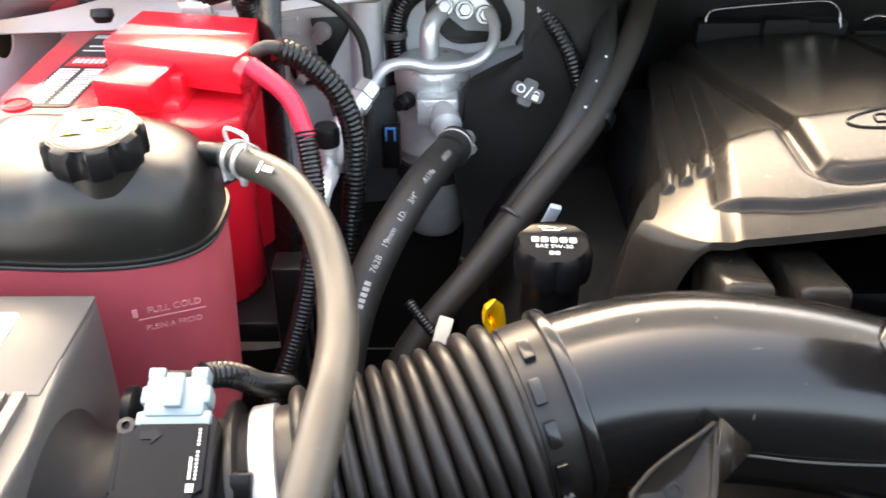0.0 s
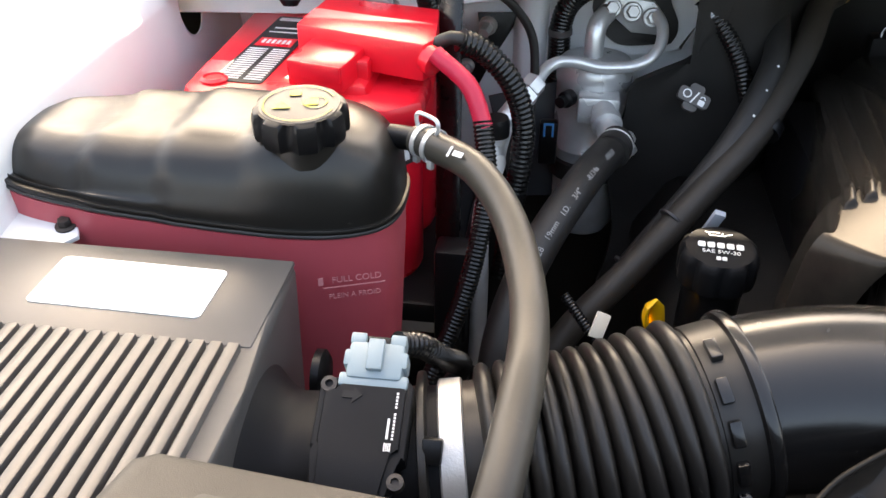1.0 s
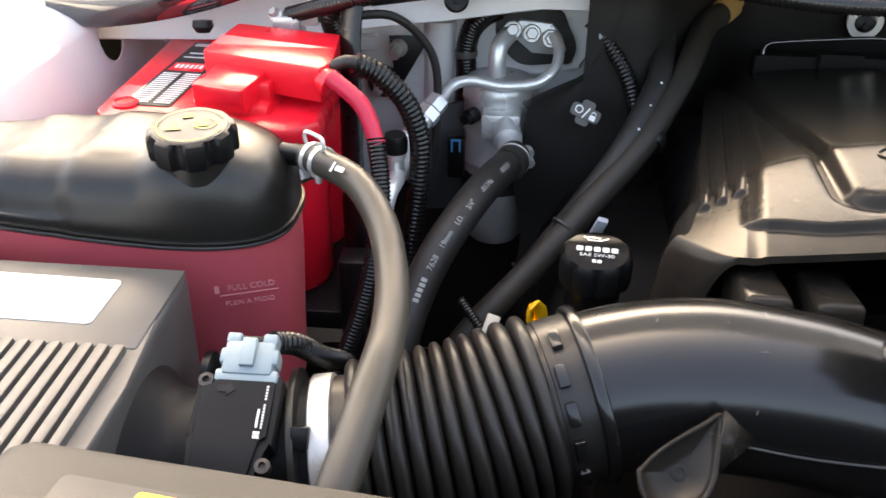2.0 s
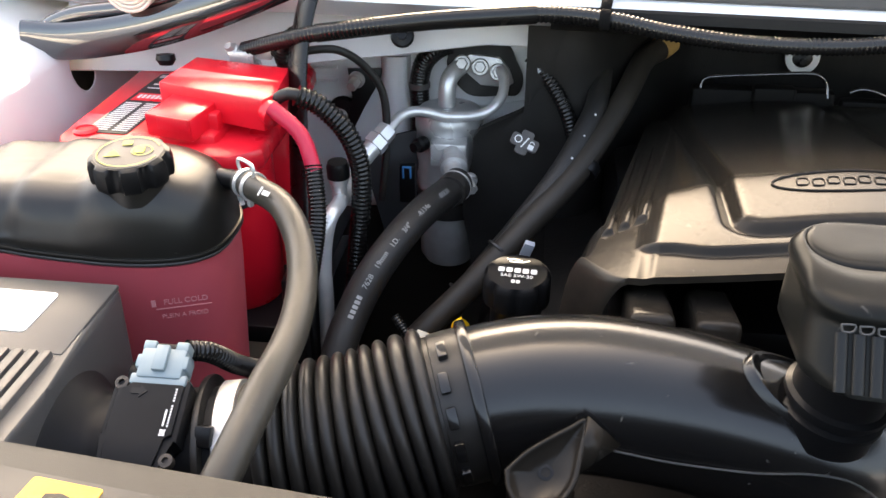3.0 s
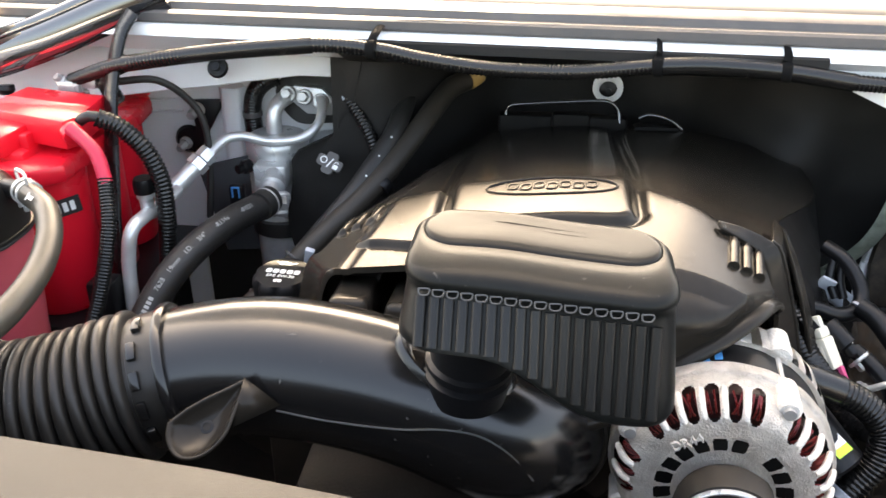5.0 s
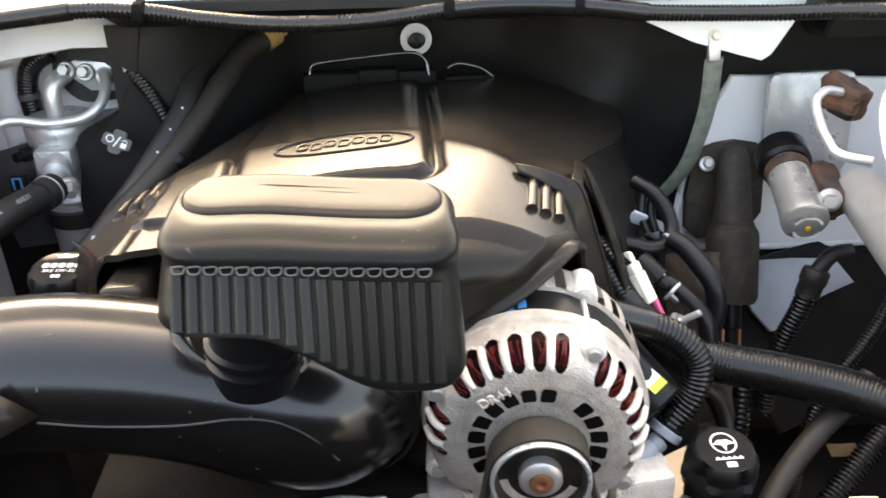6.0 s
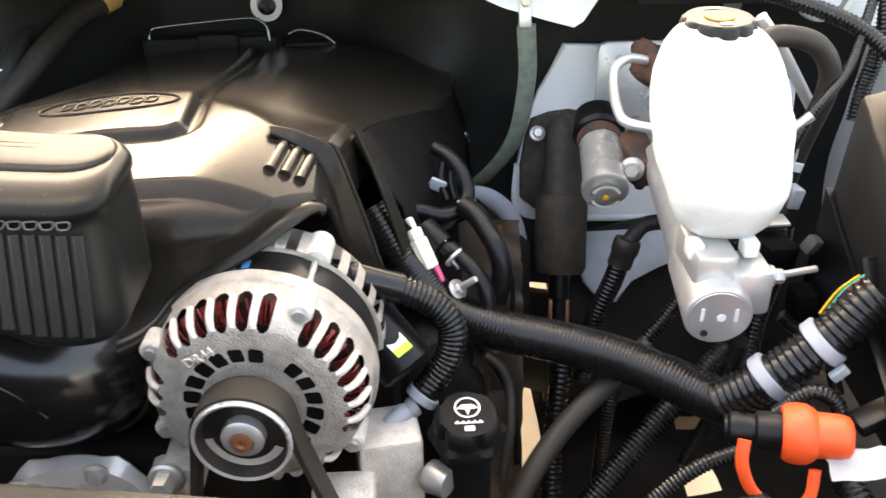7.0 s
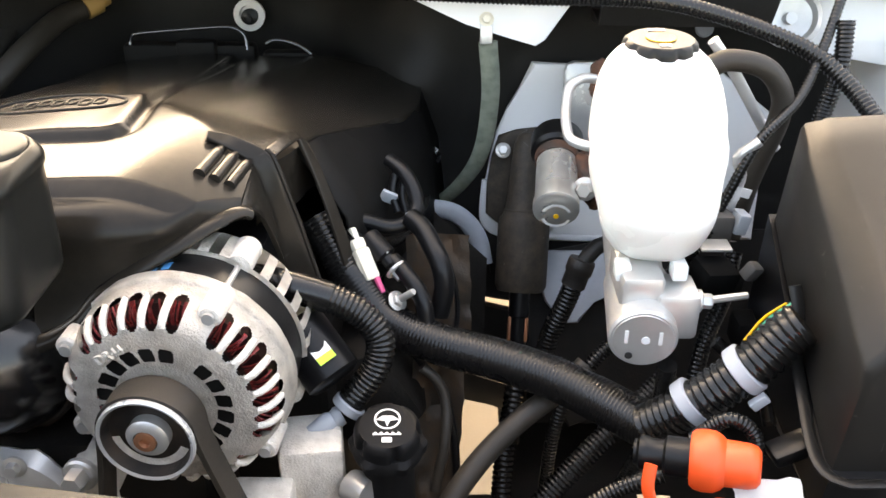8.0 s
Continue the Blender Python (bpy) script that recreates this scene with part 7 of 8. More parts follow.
solo("booster_plate", bm, M_CAN, "dull grey plate behind the reservoir", "plate")
bm = bmesh.new()
sweep(bm, [(0.737, 0.828, 1.055), (0.735, 0.828, 1.008), (0.742, 0.826, 0.992), (0.760, 0.824, 0.985), (0.82, 0.822, 0.981), (0.92, 0.822, 0.979), (1.05, 0.822, 0.98)], 0.004, 12, flat=(0.0055, 0.004))
solo("panel_bead", bm, M_PAINT, "white rolled bead round the pedal bracket panel", "panel", kind="structure")
# the shade in the gap below the panel, built as a black plate
bm = bmesh.new()
plate(bm, [(-0.11, 0.03), (0.25, 0.03), (0.25, -0.03), (-0.10, -0.03)], 0.01, on((0.845, 0.826, 0.958), (0, -1, 0.1)), 0.003)
solo("panel_shadow", bm, M_PAD, "black plate standing for the shaded gap below the pedal bracket panel", "insulation", kind="structure")
bm = bmesh.new()
plate(bm, [(-0.0531, 0.0212), (0.0056, 0.0178), (0.060, 0.012), (0.080, -0.020), (0.0355, -0.0317), (-0.0008, -0.0417), (-0.0194, -0.0668), (-0.0386, -0.0662), (-0.0572, -0.0394), (-0.0625, -0.0152)], 0.008, on((0.86, 0.765, 0.972), (0.1, -0.8, 0.6)), 0.003)
# added backing plate, so the space below the grey panel stays dark
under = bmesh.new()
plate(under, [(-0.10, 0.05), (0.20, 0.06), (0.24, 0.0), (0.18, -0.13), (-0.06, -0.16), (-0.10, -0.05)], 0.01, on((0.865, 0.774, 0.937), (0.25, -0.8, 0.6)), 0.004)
solo("dark_backing_plate", under, M_DARK, "added dark plate behind the grey panel, keeping the space below it dark", "shield", kind="structure")
solo("lower_panel", bm, M_GREY, "pale grey painted inner wheel panel", "panel", kind="structure")
bm = bmesh.new()
sweep(bm, [(0.640, 0.80, 1.024), (0.668, 0.80, 1.030), (0.695, 0.80, 1.026), (0.716, 0.795, 1.012), (0.728, 0.79, 0.992), (0.734, 0.78, 0.965)], 0.01, 12, flat=(0.007, 0.012))
solo("lower_panel", bm, M_GREY, "pale grey curved edge panel beside the engine", "panel", kind="structure")

shaft = thing("steering_shaft", (0.77, 0.75, 0.9), "rusty black steering shaft and bearing housing", "steering shaft")
s0, s1 = Vector((0.7840, 0.800, 1.128)), Vector((0.7747, 0.722, 0.9635))
sd = (s1 - s0).normalized()
bm = bmesh.new()
plate(bm, [(-0.0398, 0.0526), (-0.0187, 0.0598), (0.0044, 0.0624), (0.0308, 0.0571), (0.0422, 0.0402), (0.0416, -0.0277), (0.0214, -0.0563), (-0.0365, -0.0565), (-0.0533, -0.0419), (-0.0526, -0.0041), (-0.0468, 0.0295)], 0.012, on((0.79, 0.816, 1.062), (0, -0.977, 0.213)), 0.004)
part("flange", bm, M_DUSTY, shaft)
part("groove_ring", lathe(bmesh.new(), s0 + sd * 0.088, sd, [(0.0205, 0), (0.0245, 0.002), (0.0245, 0.006), (0.0215, 0.008)], 36), M_DUSTY, shaft)
bm = lathe(bmesh.new(), s0, sd, [(0.006, 0.000), (0.0125, 0.004), (0.0165, 0.014), (0.0185, 0.034), (0.0210, 0.074), (0.0225, 0.088), (0.0252, 0.094), (0.0290, 0.100), (0.0298, 0.106), (0.0298, 0.176), (0.0265, 0.183)], 44)
part("housing", bm, M_DUSTY, shaft)
bm = lathe(bmesh.new(), s1, sd, [(0.012, -0.01), (0.012, 0.03), (0.010, 0.032), (0.010, 0.18)], 24)
part("shaft", bm, M_BLACK, shaft)
bm = boxes((s1 + sd * 0.045, (0.024, 0.012, 0.030), 0.003, frame_of(sd)))
part("joint", bm, M_COPPERY, shaft)
for q in ((0.7545, 0.801, 1.105), (0.7485, 0.818, 1.015)):
    part("bolt", hexbolt(bmesh.new(), q, (0, -0.85, 0.5), 0.006, 0.008), M_STEEL, shaft)
sol = thing("brake_accumulator", (0.80, 0.66, 1.09), "silver brake pressure accumulator in a rusty black holder", "accumulator")
q0, q1 = Vector((0.806, 0.716, 1.142)), Vector((0.7975, 0.630, 1.116))
qd = (q1 - q0).normalized()
bm = lathe(bmesh.new(), q0, qd, [(0.021, 0.0), (0.0215, 0.08), (0.023, 0.084), (0.023, 0.093), (0.020, 0.095), (0.0, 0.093)], 40, cap=(True, False))
part("can", bm, M_ZINC, sol, "bright zinc can")
bm = lathe(bmesh.new(), q0 - qd * 0.02, qd, [(0.025, 0), (0.0275, 0.004), (0.0275, 0.026), (0.024, 0.03)], 36)
part("holder", bm, M_BLACK, sol)
bm = lathe(bmesh.new(), q0 + qd * 0.012, qd, [(0.0225, 0), (0.0235, 0.002), (0.0225, 0.012)], 36)
part("rust_ring", bm, M_RUST, sol)
bm = lathe(bmesh.new(), q1 + qd * 0.0125, qd, [(0.0, 0), (0.0028, 0), (0.0028, 0.001)], 12, cap=(False, True))
part("centre_dot", bm, M_YEL, sol)
bm = bmesh.new()
ring_flat(bm, on(q1 + qd * 0.0122, qd), 0.015, 0.003, 20, 160)
ring_flat(bm, on(q1 + qd * 0.0122, qd), 0.015, 0.003, 200, 340)
part("ring_print", bm, M_PRINT, sol)
valve = thing("brake_valve", (0.84, 0.68, 1.12), "rusty brake valve body with a bolt", "valve")
for piece, spec in (("body", ((0.856, 0.71, 1.212), (0.034, 0.05, 0.034), 0.008, pose(0, 0, 0, 10, 20, 30))), ("lower_body", ((0.84, 0.68, 1.125), (0.036, 0.06, 0.034), 0.010, pose(0, 0, 0, 20, 0, 20)))):
    bm = boxes(spec)
    bmesh.ops.subdivide_edges(bm, edges=list(bm.edges), cuts=3, use_grid_fill=True)
    for v in bm.verts:
        v.co += 0.007 * Vector(noise.noise_vector(v.co * 45)) + 0.003 * Vector(noise.noise_vector(v.co * 160))
    part(piece, bm, M_RUST, valve)
bm = hexbolt(bmesh.new(), (0.828, 0.648, 1.128), (-0.3, -0.9, 0.2), 0.008, 0.012)
part("bolt", bm, M_STEEL, valve)
hose("brake_pipe", [(0.845, 0.70, 1.222), (0.825, 0.69, 1.228), (0.809, 0.675, 1.224), (0.803, 0.650, 1.213), (0.801, 0.622, 1.203), (0.805, 0.602, 1.197), (0.83, 0.59, 1.194)], 0.0048, M_ALUP, "bent bare steel brake pipe", "pipe", 12)
hose("brake_pipe", [(0.930, 0.64, 1.280), (0.9543, 0.64, 1.249), (0.9894, 0.64, 1.1967), (1.005, 0.64, 1.174)], 0.0055, M_ALUP, "straight steel pipe behind the reservoir", "pipe", 10)
hose("vacuum_hose", [(0.890, 0.61, 1.235), (0.9288, 0.62, 1.2631), (0.9509, 0.62, 1.2667), (0.9775, 0.62, 1.258), (0.9945, 0.62, 1.2343), (0.9944, 0.62, 1.2072), (0.9863, 0.62, 1.179), (0.978, 0.62, 1.145), (0.97, 0.62, 1.09)], 0.0100, M_BROWN, "aged black vacuum hose arched behind the reservoir")
hose("steering_hose", [(0.87, 0.66, 1.06), (0.850, 0.66, 1.057), (0.838, 0.655, 1.047), (0.830, 0.651, 1.036)], 0.0085, M_RUBBER, "black power steering hose with a crimped end")
loom("steering_hose", [(0.828, 0.650, 1.033), (0.818, 0.645, 1.0), (0.80, 0.64, 0.95), (0.79, 0.63, 0.88)], 0.0112, "ribbed black sleeve on the steering hose", 0.0048, 0.0012)
bm = lathe(bmesh.new(), (0.832, 0.651, 1.045), (-0.3, -0.2, -0.9), [(0.0135, 0), (0.0145, 0.003), (0.0145, 0.014), (0.013, 0.016), (0.013, 0.03)], 24)
solo("hose_ferrule", bm, M_IRON, "crimped ferrule on the steering hose", "fitting")
strap_pts = [(0.732, 0.757, 1.245), (0.737, 0.775, 1.18), (0.729, 0.800, 1.103), (0.703, 0.832, 1.044), (0.663, 0.868, 0.993)]
strap = thing("ground_strap", (0.70, 0.80, 1.0), "grey green braided ground strap", "ground strap")
bm = bmesh.new()
sweep(bm, strap_pts, 0.006, 12, flat=(0.0100, 0.0032))
part("braid", bm, M_STRAP, strap)
bm = boxes(((0.730, 0.755, 1.254), (0.013, 0.008, 0.022), 0.002, pose(0, 0, 0, -15)))
part("lug", bm, M_STEEL, strap)
part("bolt", hexbolt(bmesh.new(), (0.730, 0.757, 1.268), (0, -0.9, 0.4), 0.005, 0.006), M_CREAM, strap)

def wavy_sheet(corner, u, v, nu, nv, sag, rough):
    """A bent sheet spanned by u and v from a corner, sagging in the middle and dented."""
    corner, u, v = Vector(corner), Vector(u), Vector(v)
    n = u.cross(v).normalized()
    bm = bmesh.new()
    g = [[bm.verts.new(corner + u * (i / nu) + v * (j / nv) + n * (sag * math.sin(math.pi * i / nu) + rough * noise.noise((i * 0.55, j * 0.55, corner.x * 50)))) for i in range(nu + 1)] for j in range(nv + 1)]
    for a, b in zip(g, g[1:]):
        for i in range(nu):
            bm.faces.new((a[i], a[i + 1], b[i + 1], b[i]))
    bmesh.ops.solidify(bm, geom=list(bm.faces), thickness=0.0025)
    return bm


solo("heat_shield", wavy_sheet((0.650, 0.600, 1.100), (0.062, 0.020, -0.010), (0.004, -0.035, -0.110), 14, 20, 0.012, 0.006), M_STAIN, "brown stained steel heat shield beside the engine", "heat shield")
solo("heat_shield", wavy_sheet((0.660, 0.525, 1.020), (0.050, 0.015, -0.006), (-0.012, -0.070, -0.150), 12, 22, 0.014, 0.008), M_STAIN, "rust brown lower heat shield above the exhaust", "heat shield")
solo("wheel_liner", wavy_sheet((0.676, 0.705, 1.074), (0.058, -0.015, -0.050), (-0.004, -0.045, -0.100), 12, 14, 0.010, 0.003), M_PAD, "black liner flap beside the steering shaft", "liner")
# right-hand wiring
ALT = [(0.535, 0.46, 1.135), (0.562, 0.453, 1.133), (0.596, 0.452, 1.122), (0.622, 0.450, 1.107)]
altl = loom("alternator_loom", ALT + [ (0.636, 0.445, 1.087), (0.632, 0.437, 1.063), (0.616, 0.430, 1.042), (0.608, 0.427, 1.03)], 0.0125, "black corrugated alternator lead", 0.0042, 0.0013)
bm = bmesh.new()
sweep(bm, ALT[:3], 0.0131, 16)
part("tape_wrap", bm, M_LOOM, altl, "smooth black tape wrap")
bm = lathe(bmesh.new(), (0.612, 0.428, 1.035), (-0.6, -0.3, -0.7), [(0.0135, 0), (0.0145, 0.001), (0.0145, 0.007), (0.0135, 0.008)], 24)
lathe(bm, (0.604, 0.422, 1.027), (-0.8, -0.4, -0.3), [(0.0085, 0), (0.009, 0.004), (0.007, 0.008), (0.009, 0.012), (0.006, 0.03)], 16)
solo("cable_lug", bm, M_GREY, "grey cable end on the alternator lead", "fitting")
MAIN = [(0.57, 0.58, 1.13), (0.60, 0.555, 1.085), (0.633, 0.53, 1.052), (0.675, 0.51, 1.040), (0.73, 0.49, 1.036), (0.78, 0.465, 1.034), (0.82, 0.435, 1.032), (0.848, 0.41, 1.030), (0.862, 0.395, 1.034)]
main = loom("main_loom", MAIN, 0.0185, "thick black corrugated main wiring loom", 0.0045, 0.0012, seg=20)
bm = bmesh.new()
sweep(bm, MAIN[1:], 0.0192, 24, pitch=0.0036, depth=0.00045)
part("tape_wrap", bm, M_TAPE, main, "glossy black tape wrap")
loom("main_loom", [(0.850, 0.395, 1.040), (0.868, 0.387, 1.060), (0.886, 0.381, 1.08), (0.917, 0.378, 1.114), (0.936, 0.379, 1.138), (0.946, 0.379, 1.148)], 0.0175, "thick black ribbed loom into the fuse box", 0.0062, 0.002, seg=20)
for q in ((0.874, 0.384, 1.068), (0.907, 0.379, 1.103)):
    t = thing("loom_clip", q, "grey plastic clip band round the loom", "clip", "loom clips")
    part("band", lathe(bmesh.new(), q, (0.6, -0.05, 0.66), [(0.0185, 0), (0.0198, 0.001), (0.0198, 0.010), (0.0185, 0.011)], 28), M_GREY, t)
    part("tail", boxes((Vector(q) + Vector((0.012, -0.018, -0.012)), (0.014, 0.006, 0.008), 0.001, pose(0, 0, 0, 0, -45))), M_GREY, t)
hose("lower_hose", [(0.815, 0.49, 1.028), (0.794, 0.478, 1.012), (0.756, 0.455, 0.995), (0.721, 0.43, 0.972), (0.692, 0.402, 0.945), (0.66, 0.37, 0.90)], 0.0098, M_BROWN, "aged rubber steering return hose")
loom("lower_loom", [(0.905, 0.53, 0.99), (0.868, 0.512, 0.96), (0.828, 0.49, 0.93), (0.786, 0.465, 0.895), (0.744, 0.44, 0.855), (0.70, 0.41, 0.81)], 0.0115, "black corrugated lower loom", 0.0045, 0.0012)
loom("lower_loom", [(0.852, 0.345, 1.035), (0.82, 0.345, 1.020), (0.79, 0.34, 0.998), (0.76, 0.33, 0.97), (0.73, 0.32, 0.93)], 0.0065, "thin black corrugated lead", 0.0035, 0.001)
loom("upright_loom", [(0.866, 0.42, 1.08), (0.868, 0.43, 1.03), (0.862, 0.44, 0.98), (0.85, 0.45, 0.92)], 0.008, "ribbed lead below the master cylinder", 0.004, 0.001)
loom("upright_loom", [(0.90, 0.61, 1.06), (0.885, 0.60, 1.02), (0.86, 0.585, 0.99), (0.83, 0.57, 0.96), (0.80, 0.55, 0.90), (0.79, 0.53, 0.72)], 0.0075, "ribbed lead beside the steering hose", 0.004, 0.001)
loom("upright_loom", [(0.772, 0.66, 0.93), (0.765, 0.63, 0.88), (0.755, 0.60, 0.82), (0.75, 0.57, 0.76)], 0.012, "ribbed boot below the steering joint", 0.006, 0.0016)
loom("firewall_loom", [(0.60, 0.56, 1.12), (0.625, 0.60, 1.09), (0.645, 0.66, 1.07), (0.66, 0.74, 1.06), (0.665, 0.80, 1.05)], 0.007, "black taped lead behind the engine", 0.004, 0.0008)
hose("engine_lead", [(0.596, 0.60, 1.116), (0.614, 0.60, 1.115), (0.634, 0.60, 1.109), (0.652, 0.607, 1.110), (0.661, 0.62, 1.119), (0.657, 0.635, 1.134), (0.646, 0.65, 1.146), (0.632, 0.665, 1.151)], 0.0075, M_BLACK, "curled black wiring lead", "cable", 14)
solo("lead_band", lathe(bmesh.new(), (0.655, 0.606, 1.112), (0.75, 0.35, 0.5), [(0.0085, 0), (0.0092, 0.0005), (0.0092, 0.003), (0.0085, 0.0035)], 24), M_GREY, "pale plastic tie round the curled lead", "cable tie")
hose("engine_lead", [(0.655, 0.603, 1.118), (0.667, 0.59, 1.113), (0.677, 0.572, 1.103), (0.685, 0.557, 1.092), (0.688, 0.55, 1.072), (0.683, 0.545, 1.045)], 0.0098, M_BLACK, "dusty taped engine wiring lead", "cable", 16)
hose("engine_lead", [(0.640, 0.556, 1.098), (0.650, 0.546, 1.093), (0.662, 0.532, 1.084), (0.670, 0.522, 1.071), (0.672, 0.515, 1.050)], 0.0080, M_BLACK, "dusty branch of the engine wiring", "cable", 14)
hose("engine_lead", [(0.692, 0.575, 1.085), (0.700, 0.57, 1.05), (0.699, 0.56, 1.02), (0.688, 0.55, 1.000), (0.672, 0.54, 1.005)], 0.0026, M_BLACK, "thin looped black lead", "cable", 8)
hose("engine_lead", [(0.66, 0.52, 1.02), (0.69, 0.51, 0.97), (0.70, 0.49, 0.90), (0.69, 0.47, 0.82)], 0.004, M_BLACK, "thin hanging black lead", "cable", 10)
hose("engine_lead", [(0.668, 0.50, 1.018), (0.682, 0.497, 1.005), (0.690, 0.49, 0.985), (0.689, 0.47, 0.955), (0.680, 0.45, 0.915)], 0.005, M_BROWN, "bent brown lead beside the steering cap", "cable", 10)
for k in range(2):
    hose("short_wire", [(0.640 + 0.010 * k, 0.655, 1.143), (0.636 + 0.010 * k, 0.645, 1.125), (0.642 + 0.008 * k, 0.635, 1.108)], 0.0045, M_BLACK, "short black wire beside the engine cover", "wire", 10)
solo("metal_tab", boxes(((0.632, 0.640, 1.122), (0.016, 0.004, 0.014), 0.001, pose(0, 0, 0, 20, 25, 0))), M_GREY, "small pale metal tab among the leads", "tab")
wc = thing("white_connector", (0.615, 0.55, 1.06), "white wiring plug with a blue and pink end", "connector")
wa = Vector((0.017, -0.020, -0.036)).normalized()
wm = frame_of(wa)
for nm, d, size, mt in (("plug", 0.0, (0.0145, 0.012, 0.030), M_CREAM), ("shoulder", -0.020, (0.013, 0.010, 0.010), M_CREAM), ("tab", -0.028, (0.006, 0.010, 0.016), M_CREAM), ("rib", 0.004, (0.0165, 0.004, 0.024), M_CREAM)):
    part(nm, boxes((Vector((0.616, 0.549, 1.097)) + wa * d, size, 0.002, wm)), mt, wc)
part("blue_end", boxes((Vector((0.6125, 0.549, 1.095)) + wa * 0.021, (0.010, 0.011, 0.012), 0.002, wm)), M_TEAL, wc)
part("pink_end", boxes((Vector((0.6205, 0.548, 1.097)) + wa * 0.020, (0.005, 0.009, 0.016), 0.0015, wm)), M_PINKP, wc)
se = thing("sensor_plug", (0.63, 0.56, 1.06), "black engine sensor with a bright edge", "sensor")
sa = (Vector((0.643, 0.550, 1.094)) - Vector((0.620, 0.570, 1.112))).normalized()
part("barrel", lathe(bmesh.new(), (0.617, 0.572, 1.114), sa, [(0.0095, 0), (0.0105, 0.002), (0.0105, 0.026), (0.007, 0.028), (0.007, 0.036)], 24), M_BLACK, se)
part("seam", boxes((Vector((0.628, 0.559, 1.114)), (0.0022, 0.0022, 0.026), 0.0006, frame_of(sa))), M_STEEL, se)
part("nut", hexbolt(bmesh.new(), (0.6435, 0.5495, 1.093), sa, 0.0075, 0.010), M_STEEL, se)
st = thing("stud_bolt", (0.648, 0.53, 1.06), "small bright stud bolt", "bolt")
part("head", hexbolt(bmesh.new(), (0.645, 0.529, 1.070), (0.55, -0.4, 0.6), 0.0065, 0.006), M_STEEL, st)
part("shank", lathe(bmesh.new(), (0.647, 0.5275, 1.0725), (0.55, -0.4, 0.6), [(0.0032, 0), (0.0032, 0.022), (0.0025, 0.023)], 14), M_STEEL, st)
solo("pad_grommet", lathe(bmesh.new(), (0.668, 0.866, 1.071), (0, -1, 0.1), [(0.013, 0), (0.014, 0.003), (0.009, 0.006), (0.006, 0.003)], 24), M_GLOSS, "dark grommet in the insulation pad", "grommet")

# orange service cap
oc = thing("orange_cap", (0.87, 0.31, 1.06), "bright orange rubber terminal cap with a tether", "cap")
od = Vector((0.93, -0.30, 0.1)).normalized()
O0 = Vector((0.859, 0.313, 1.080))
part("dome", lathe(bmesh.new(), O0, od, [(0.018, 0.000), (0.0205, 0.003), (0.0215, 0.009), (0.0210, 0.016), (0.0185, 0.0205), (0.0160, 0.023), (0.0155, 0.038), (0.0140, 0.0435), (0.0105, 0.0460), (0.0, 0.0465)], 40, cap=(True, False)), M_ORANGE, oc)
bm = bmesh.new()
sweep(bm, [O0 - od * 0.030 + Vector((0, -0.016, 0.004)), O0 - od * 0.032 + Vector((0, -0.024, -0.012)), O0 - od * 0.022 + Vector((0, -0.028, -0.034)), O0 - od * 0.002 + Vector((0, -0.029, -0.043)), O0 + od * 0.014 + Vector((0, -0.026, -0.036)), O0 + od * 0.018 + Vector((0, -0.018, -0.016))], 0.004, 12, flat=(0.0045, 0.0020))
part("tether", bm, M_ORANGE, oc)
part("socket", lathe(bmesh.new(), O0 - od * 0.05, od, [(0.009, 0.012), (0.009, 0.014), (0.0122, 0.016), (0.0122, 0.021), (0.0108, 0.023), (0.0108, 0.032), (0.0138, 0.034), (0.0138, 0.050)], 32), M_BLACK, oc)
tagp = thing("paper_tag", (0.90, 0.28, 1.05), "crumpled white paper tag under the orange cap", "tag")
bm = bmesh.new()
g = [[bm.verts.new((0.884 + 0.046 * i / 6, 0.298 - 0.018 * j / 4, 1.076 - 0.012 * j / 4 + 0.004 * noise.noise((i * 0.7, j * 0.7, 2)))) for i in range(7)] for j in range(5)]
for a, b in zip(g, g[1:]):
    for i in range(6):
        bm.faces.new((a[i], a[i + 1], b[i + 1], b[i]))
bmesh.ops.solidify(bm, geom=list(bm.faces), thickness=0.0008)
part("sheet", bm, M_LABEL, tagp)
bm = boxes(((0.842, 0.292, 1.02), (0.022, 0.012, 0.05), 0.003, pose(0, 0, 0, 15, -15, 0)))
bx = solo("black_terminal", bm, M_BLACK, "black terminal block with a white data print", "terminal block")
part("print", bars(on((0.8425, 0.2845, 1.022), (0, -1, 0.27), (-0.25, 0, 1)), [(-0.004 + 0.004 * (k % 3), -0.018 + 0.008 * (k // 3), 0.003, 0.005) for k in range(15)]), M_PRINT, bx)
loom("terminal_loom", [(0.905, 0.30, 1.045), (0.92, 0.27, 1.03), (0.95, 0.255, 1.03), (1.0, 0.25, 1.045)], 0.011, "black conduit beside the fuse box", 0.0045, 0.0013)
loom("terminal_loom", [(0.872, 0.35, 1.065), (0.892, 0.345, 1.088), (0.91, 0.34, 1.08), (0.915, 0.335, 1.06)], 0.006, "small looped black conduit", 0.003, 0.0009)
for k, (dx, mt) in enumerate(((0.0, M_YEL), (0.004, M_GREEN), (0.008, M_REDRUB), (0.012, M_LABEL))):
    hose("coloured_wire", [(0.915 + dx, 0.40, 1.118), (0.928 + dx, 0.405, 1.135), (0.945 + dx, 0.41, 1.145)], 0.0011, mt, ("yellow", "green", "red", "white")[k] + " insulated wire beside the loom", "wire", 6)

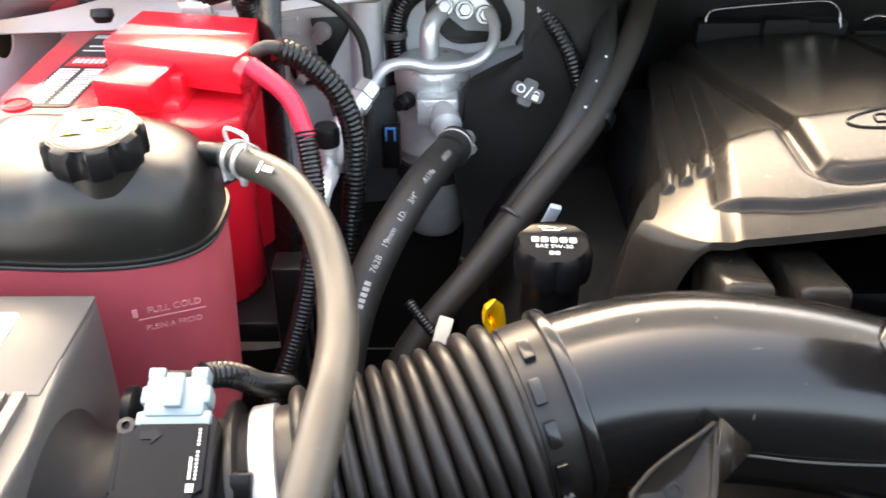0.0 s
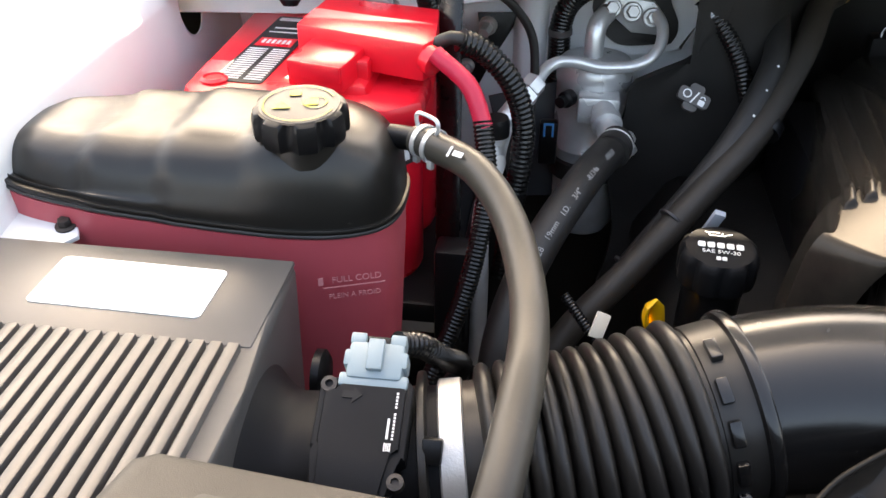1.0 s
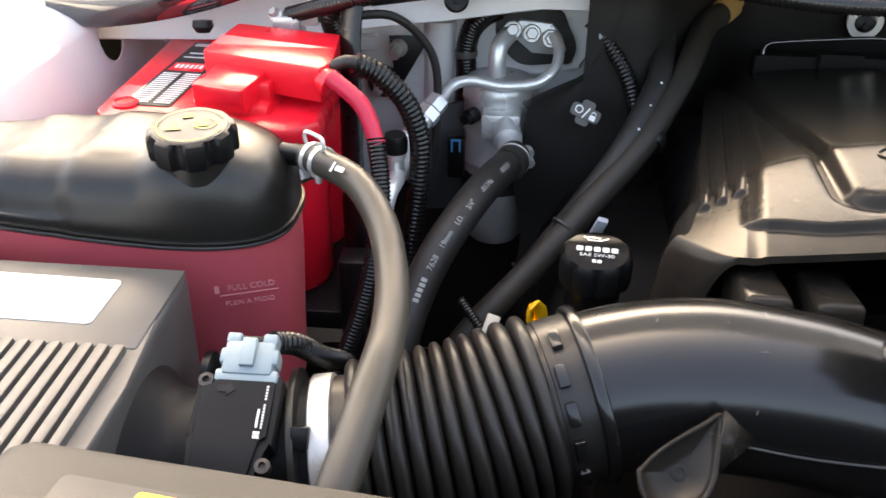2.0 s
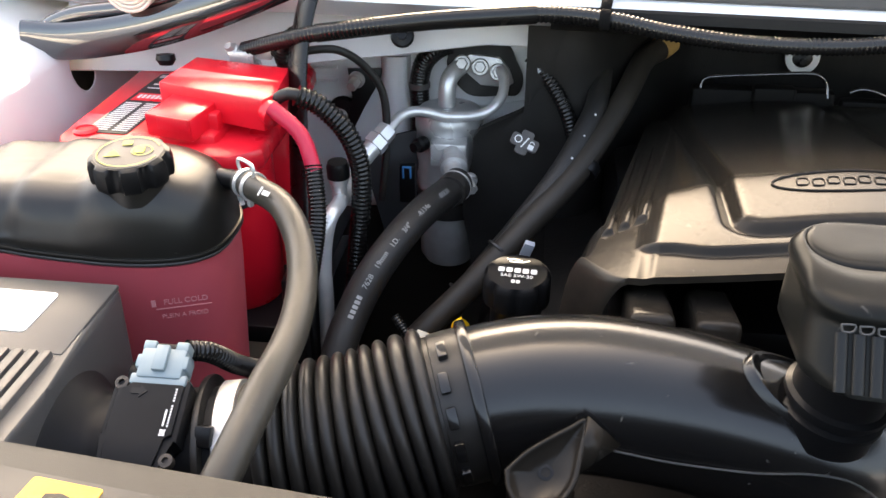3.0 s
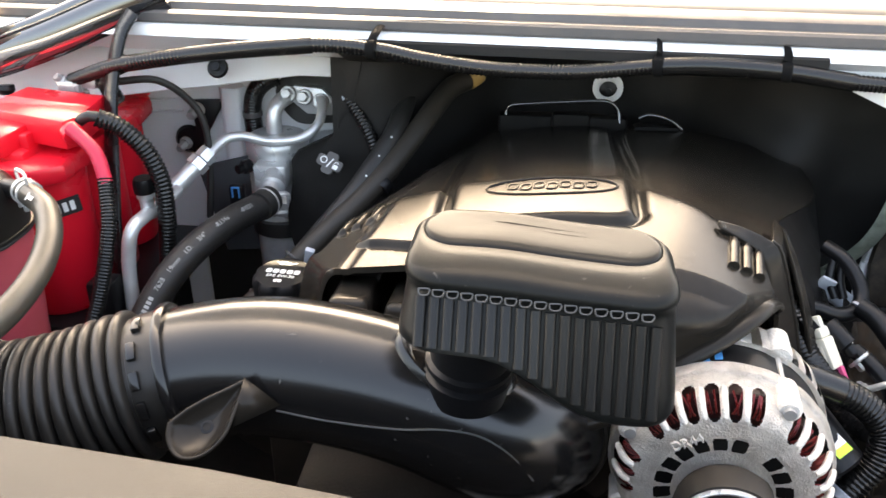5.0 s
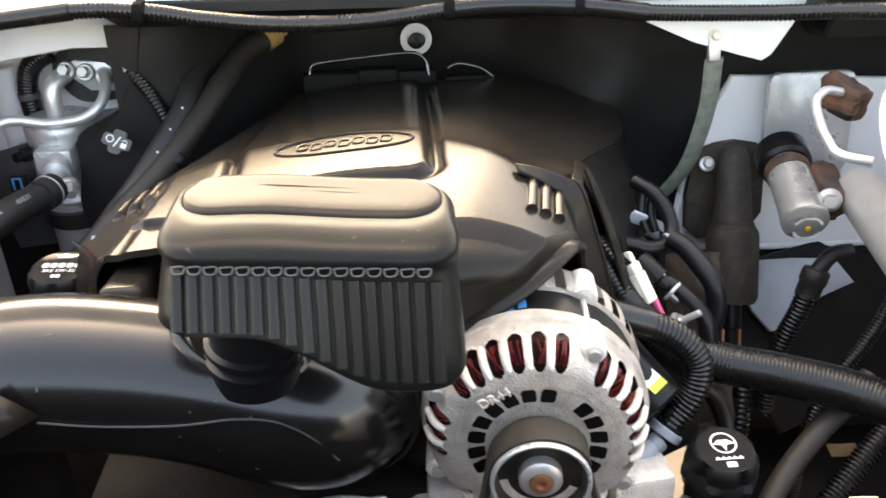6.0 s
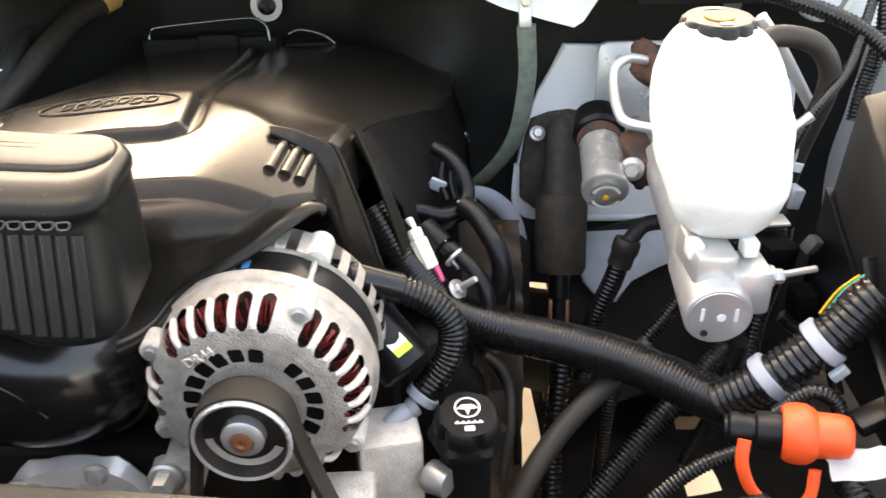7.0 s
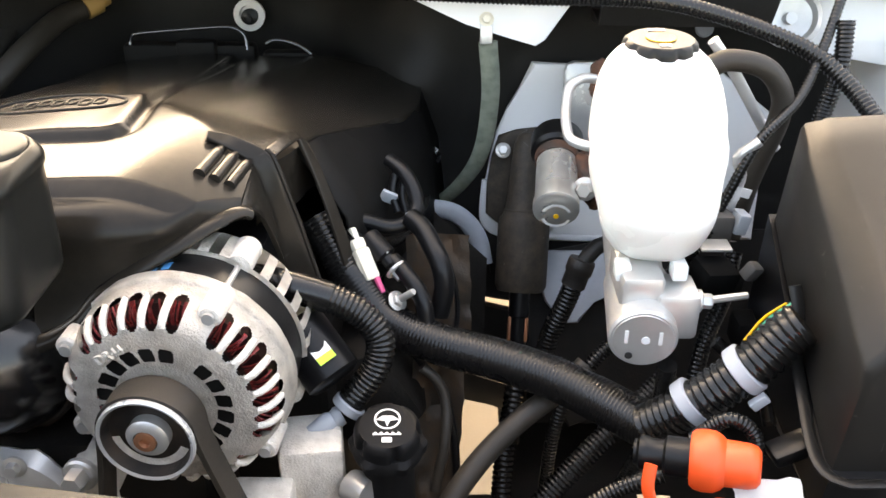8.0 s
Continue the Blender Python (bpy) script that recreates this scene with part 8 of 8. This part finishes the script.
# connector cluster beside the reservoir
loom("upright_loom", [(0.925, 0.56, 1.13), (0.905, 0.55, 1.10), (0.885, 0.54, 1.06), (0.875, 0.53, 1.02)], 0.009, "ribbed lead behind the master cylinder", 0.0042, 0.0012)
loom("upright_loom", [(0.958, 0.57, 1.10), (0.948, 0.55, 1.06), (0.93, 0.53, 1.02), (0.92, 0.51, 0.97)], 0.008, "taped lead beside the fuse box", 0.0042, 0.0008)
hose("engine_lead", [(0.915, 0.46, 1.075), (0.935, 0.45, 1.060), (0.952, 0.435, 1.045), (0.958, 0.42, 1.02)], 0.006, M_TAPE, "black taped lead under the fuse box loom", "cable", 12)
cc = thing("sensor_connector", (0.935, 0.55, 1.08), "black connector cluster beside the brake reservoir", "connector")
for q in (((0.925, 0.52, 1.105), (0.036, 0.030, 0.022), 0.004, pose(0, 0, 0, 10, 10, 20)), ((0.945, 0.55, 1.080), (0.030, 0.03, 0.026), 0.005, pose(0, 0, 0, -10, 10, 0)), ((0.955, 0.50, 1.06), (0.026, 0.03, 0.03), 0.006)):
    part("plug", boxes(q), M_TIE, cc)
part("grey_plug", boxes(((0.937, 0.565, 1.130), (0.023, 0.022, 0.028), 0.004, pose(0, 0, 0, 0, 4, 6))), M_SEAL, cc, "dull grey plug body")
part("clip", boxes(((0.955, 0.563, 1.135), (0.012, 0.018, 0.020), 0.002, pose(0, 0, 0, 0, 12, 10))), M_GREY, cc, "pale grey ribbed clip")
part("bracket", boxes(((0.925, 0.53, 1.1285), (0.027, 0.020, 0.003), 0.001)), M_STEEL, cc, "thin bright bracket edge")
part("latch", boxes(((0.950, 0.50, 1.120), (0.014, 0.012, 0.016), 0.003, pose(0, 0, 0, 20, 20, 30))), M_SEAL, cc)
hose("brake_pipe", [(0.948, 0.58, 1.1338), (0.9526, 0.58, 1.154), (0.9556, 0.58, 1.1737), (0.9493, 0.58, 1.1902), (0.958, 0.58, 1.199), (0.9666, 0.58, 1.2065)], 0.0048, M_ALUP, "short bent pipe below a white tape band", "pipe", 12)
solo("tape_band", lathe(bmesh.new(), (0.9512, 0.58, 1.150), (0.15, 0, 1), [(0.0056, 0), (0.0060, 0.001), (0.0060, 0.013), (0.0056, 0.014)], 16), M_LABEL, "white tape band on the short pipe", "tape")
solo("tape_flag", boxes(((0.961, 0.577, 1.157), (0.010, 0.002, 0.009), 0.0006, pose(0, 0, 0, 0, 15, 0))), M_LABEL, "folded white tape tail", "tape")
loom("upright_loom", [(0.930, 0.57, 1.12), (0.945, 0.57, 1.165), (0.968, 0.585, 1.205), (1.01, 0.62, 1.232), (1.04, 0.66, 1.27), (1.06, 0.69, 1.31)], 0.005, "taped wiring rising to the cowl", 0.004, 0.0006)
loom("upright_loom", [(1.045, 0.65, 1.17), (1.052, 0.66, 1.201), (1.056, 0.66, 1.225), (1.059, 0.66, 1.254), (1.060, 0.67, 1.29)], 0.0085, "ribbed conduit rising to the cowl", 0.004, 0.0012)

# fuse box
fb = thing("fuse_box", (1.08, 0.42, 1.05), "dusty grey black plastic fuse box cover", "fuse box")
bm = bmesh.new()


def fb_loop(y, shrink):
    f = (y - 0.30) / 0.22
    bx, bz = 0.956 + 0.020 * f, 1.169 + 0.079 * f
    rx, rz = bx + 0.0165, bz + 0.020 - 0.016 * max(0.0, f)
    return [(bx - 0.009 + shrink, y, bz - 0.086), (bx - 0.006 + shrink, y, bz - 0.040), (bx - 0.0035 + shrink, y, bz - 0.004 - shrink), (bx - 0.001 + shrink, y, bz - shrink), (rx - 0.0015, y, rz - 0.001 - shrink), (rx + 0.0025, y, rz + 0.0008 - shrink),
            (bx + 0.12, y, rz + 0.007 - shrink), (1.25, y, rz + 0.013 - shrink), (1.25, y, bz - 0.086)]


rings(bm, [fb_loop(y, k) for y, k in ((0.297, 0.008), (0.2985, 0.003), (0.304, 0.0), (0.36, 0.0), (0.42, 0.0), (0.48, 0.0), (0.516, 0.001), (0.523, 0.004), (0.527, 0.012))])
part("cover", bm, M_FUSE, fb)
bm = bmesh.new()
rings(bm, [[(x + dx, y, z) for x, z in ((0.942, 1.05), (0.945, 1.082 + dz), (1.25, 1.082 + dz), (1.25, 1.05))] for y, dx, dz in ((0.290, 0.0, 0.0), (0.40, 0.008, 0.03), (0.525, 0.02, 0.08))])
part("base", bm, M_BLACK, fb)
bm = bmesh.new()
sweep(bm, [(0.951, 0.415, 1.158), (0.954, 0.400, 1.132), (0.950, 0.385, 1.114), (0.946, 0.35, 1.100), (0.942, 0.32, 1.091), (0.943, 0.298, 1.085), (0.955, 0.286, 1.084), (0.99, 0.283, 1.086), (1.25, 0.283, 1.09)], 0.004, 10, flat=(0.0055, 0.0026))
part("flange", bm, M_BOX, fb)
bm = boxes(((0.945, 0.335, 1.075), (0.05, 0.02, 0.012), 0.003, pose(0, 0, 0, 0, -20, 10)))
part("latch", bm, M_BLACK, fb)
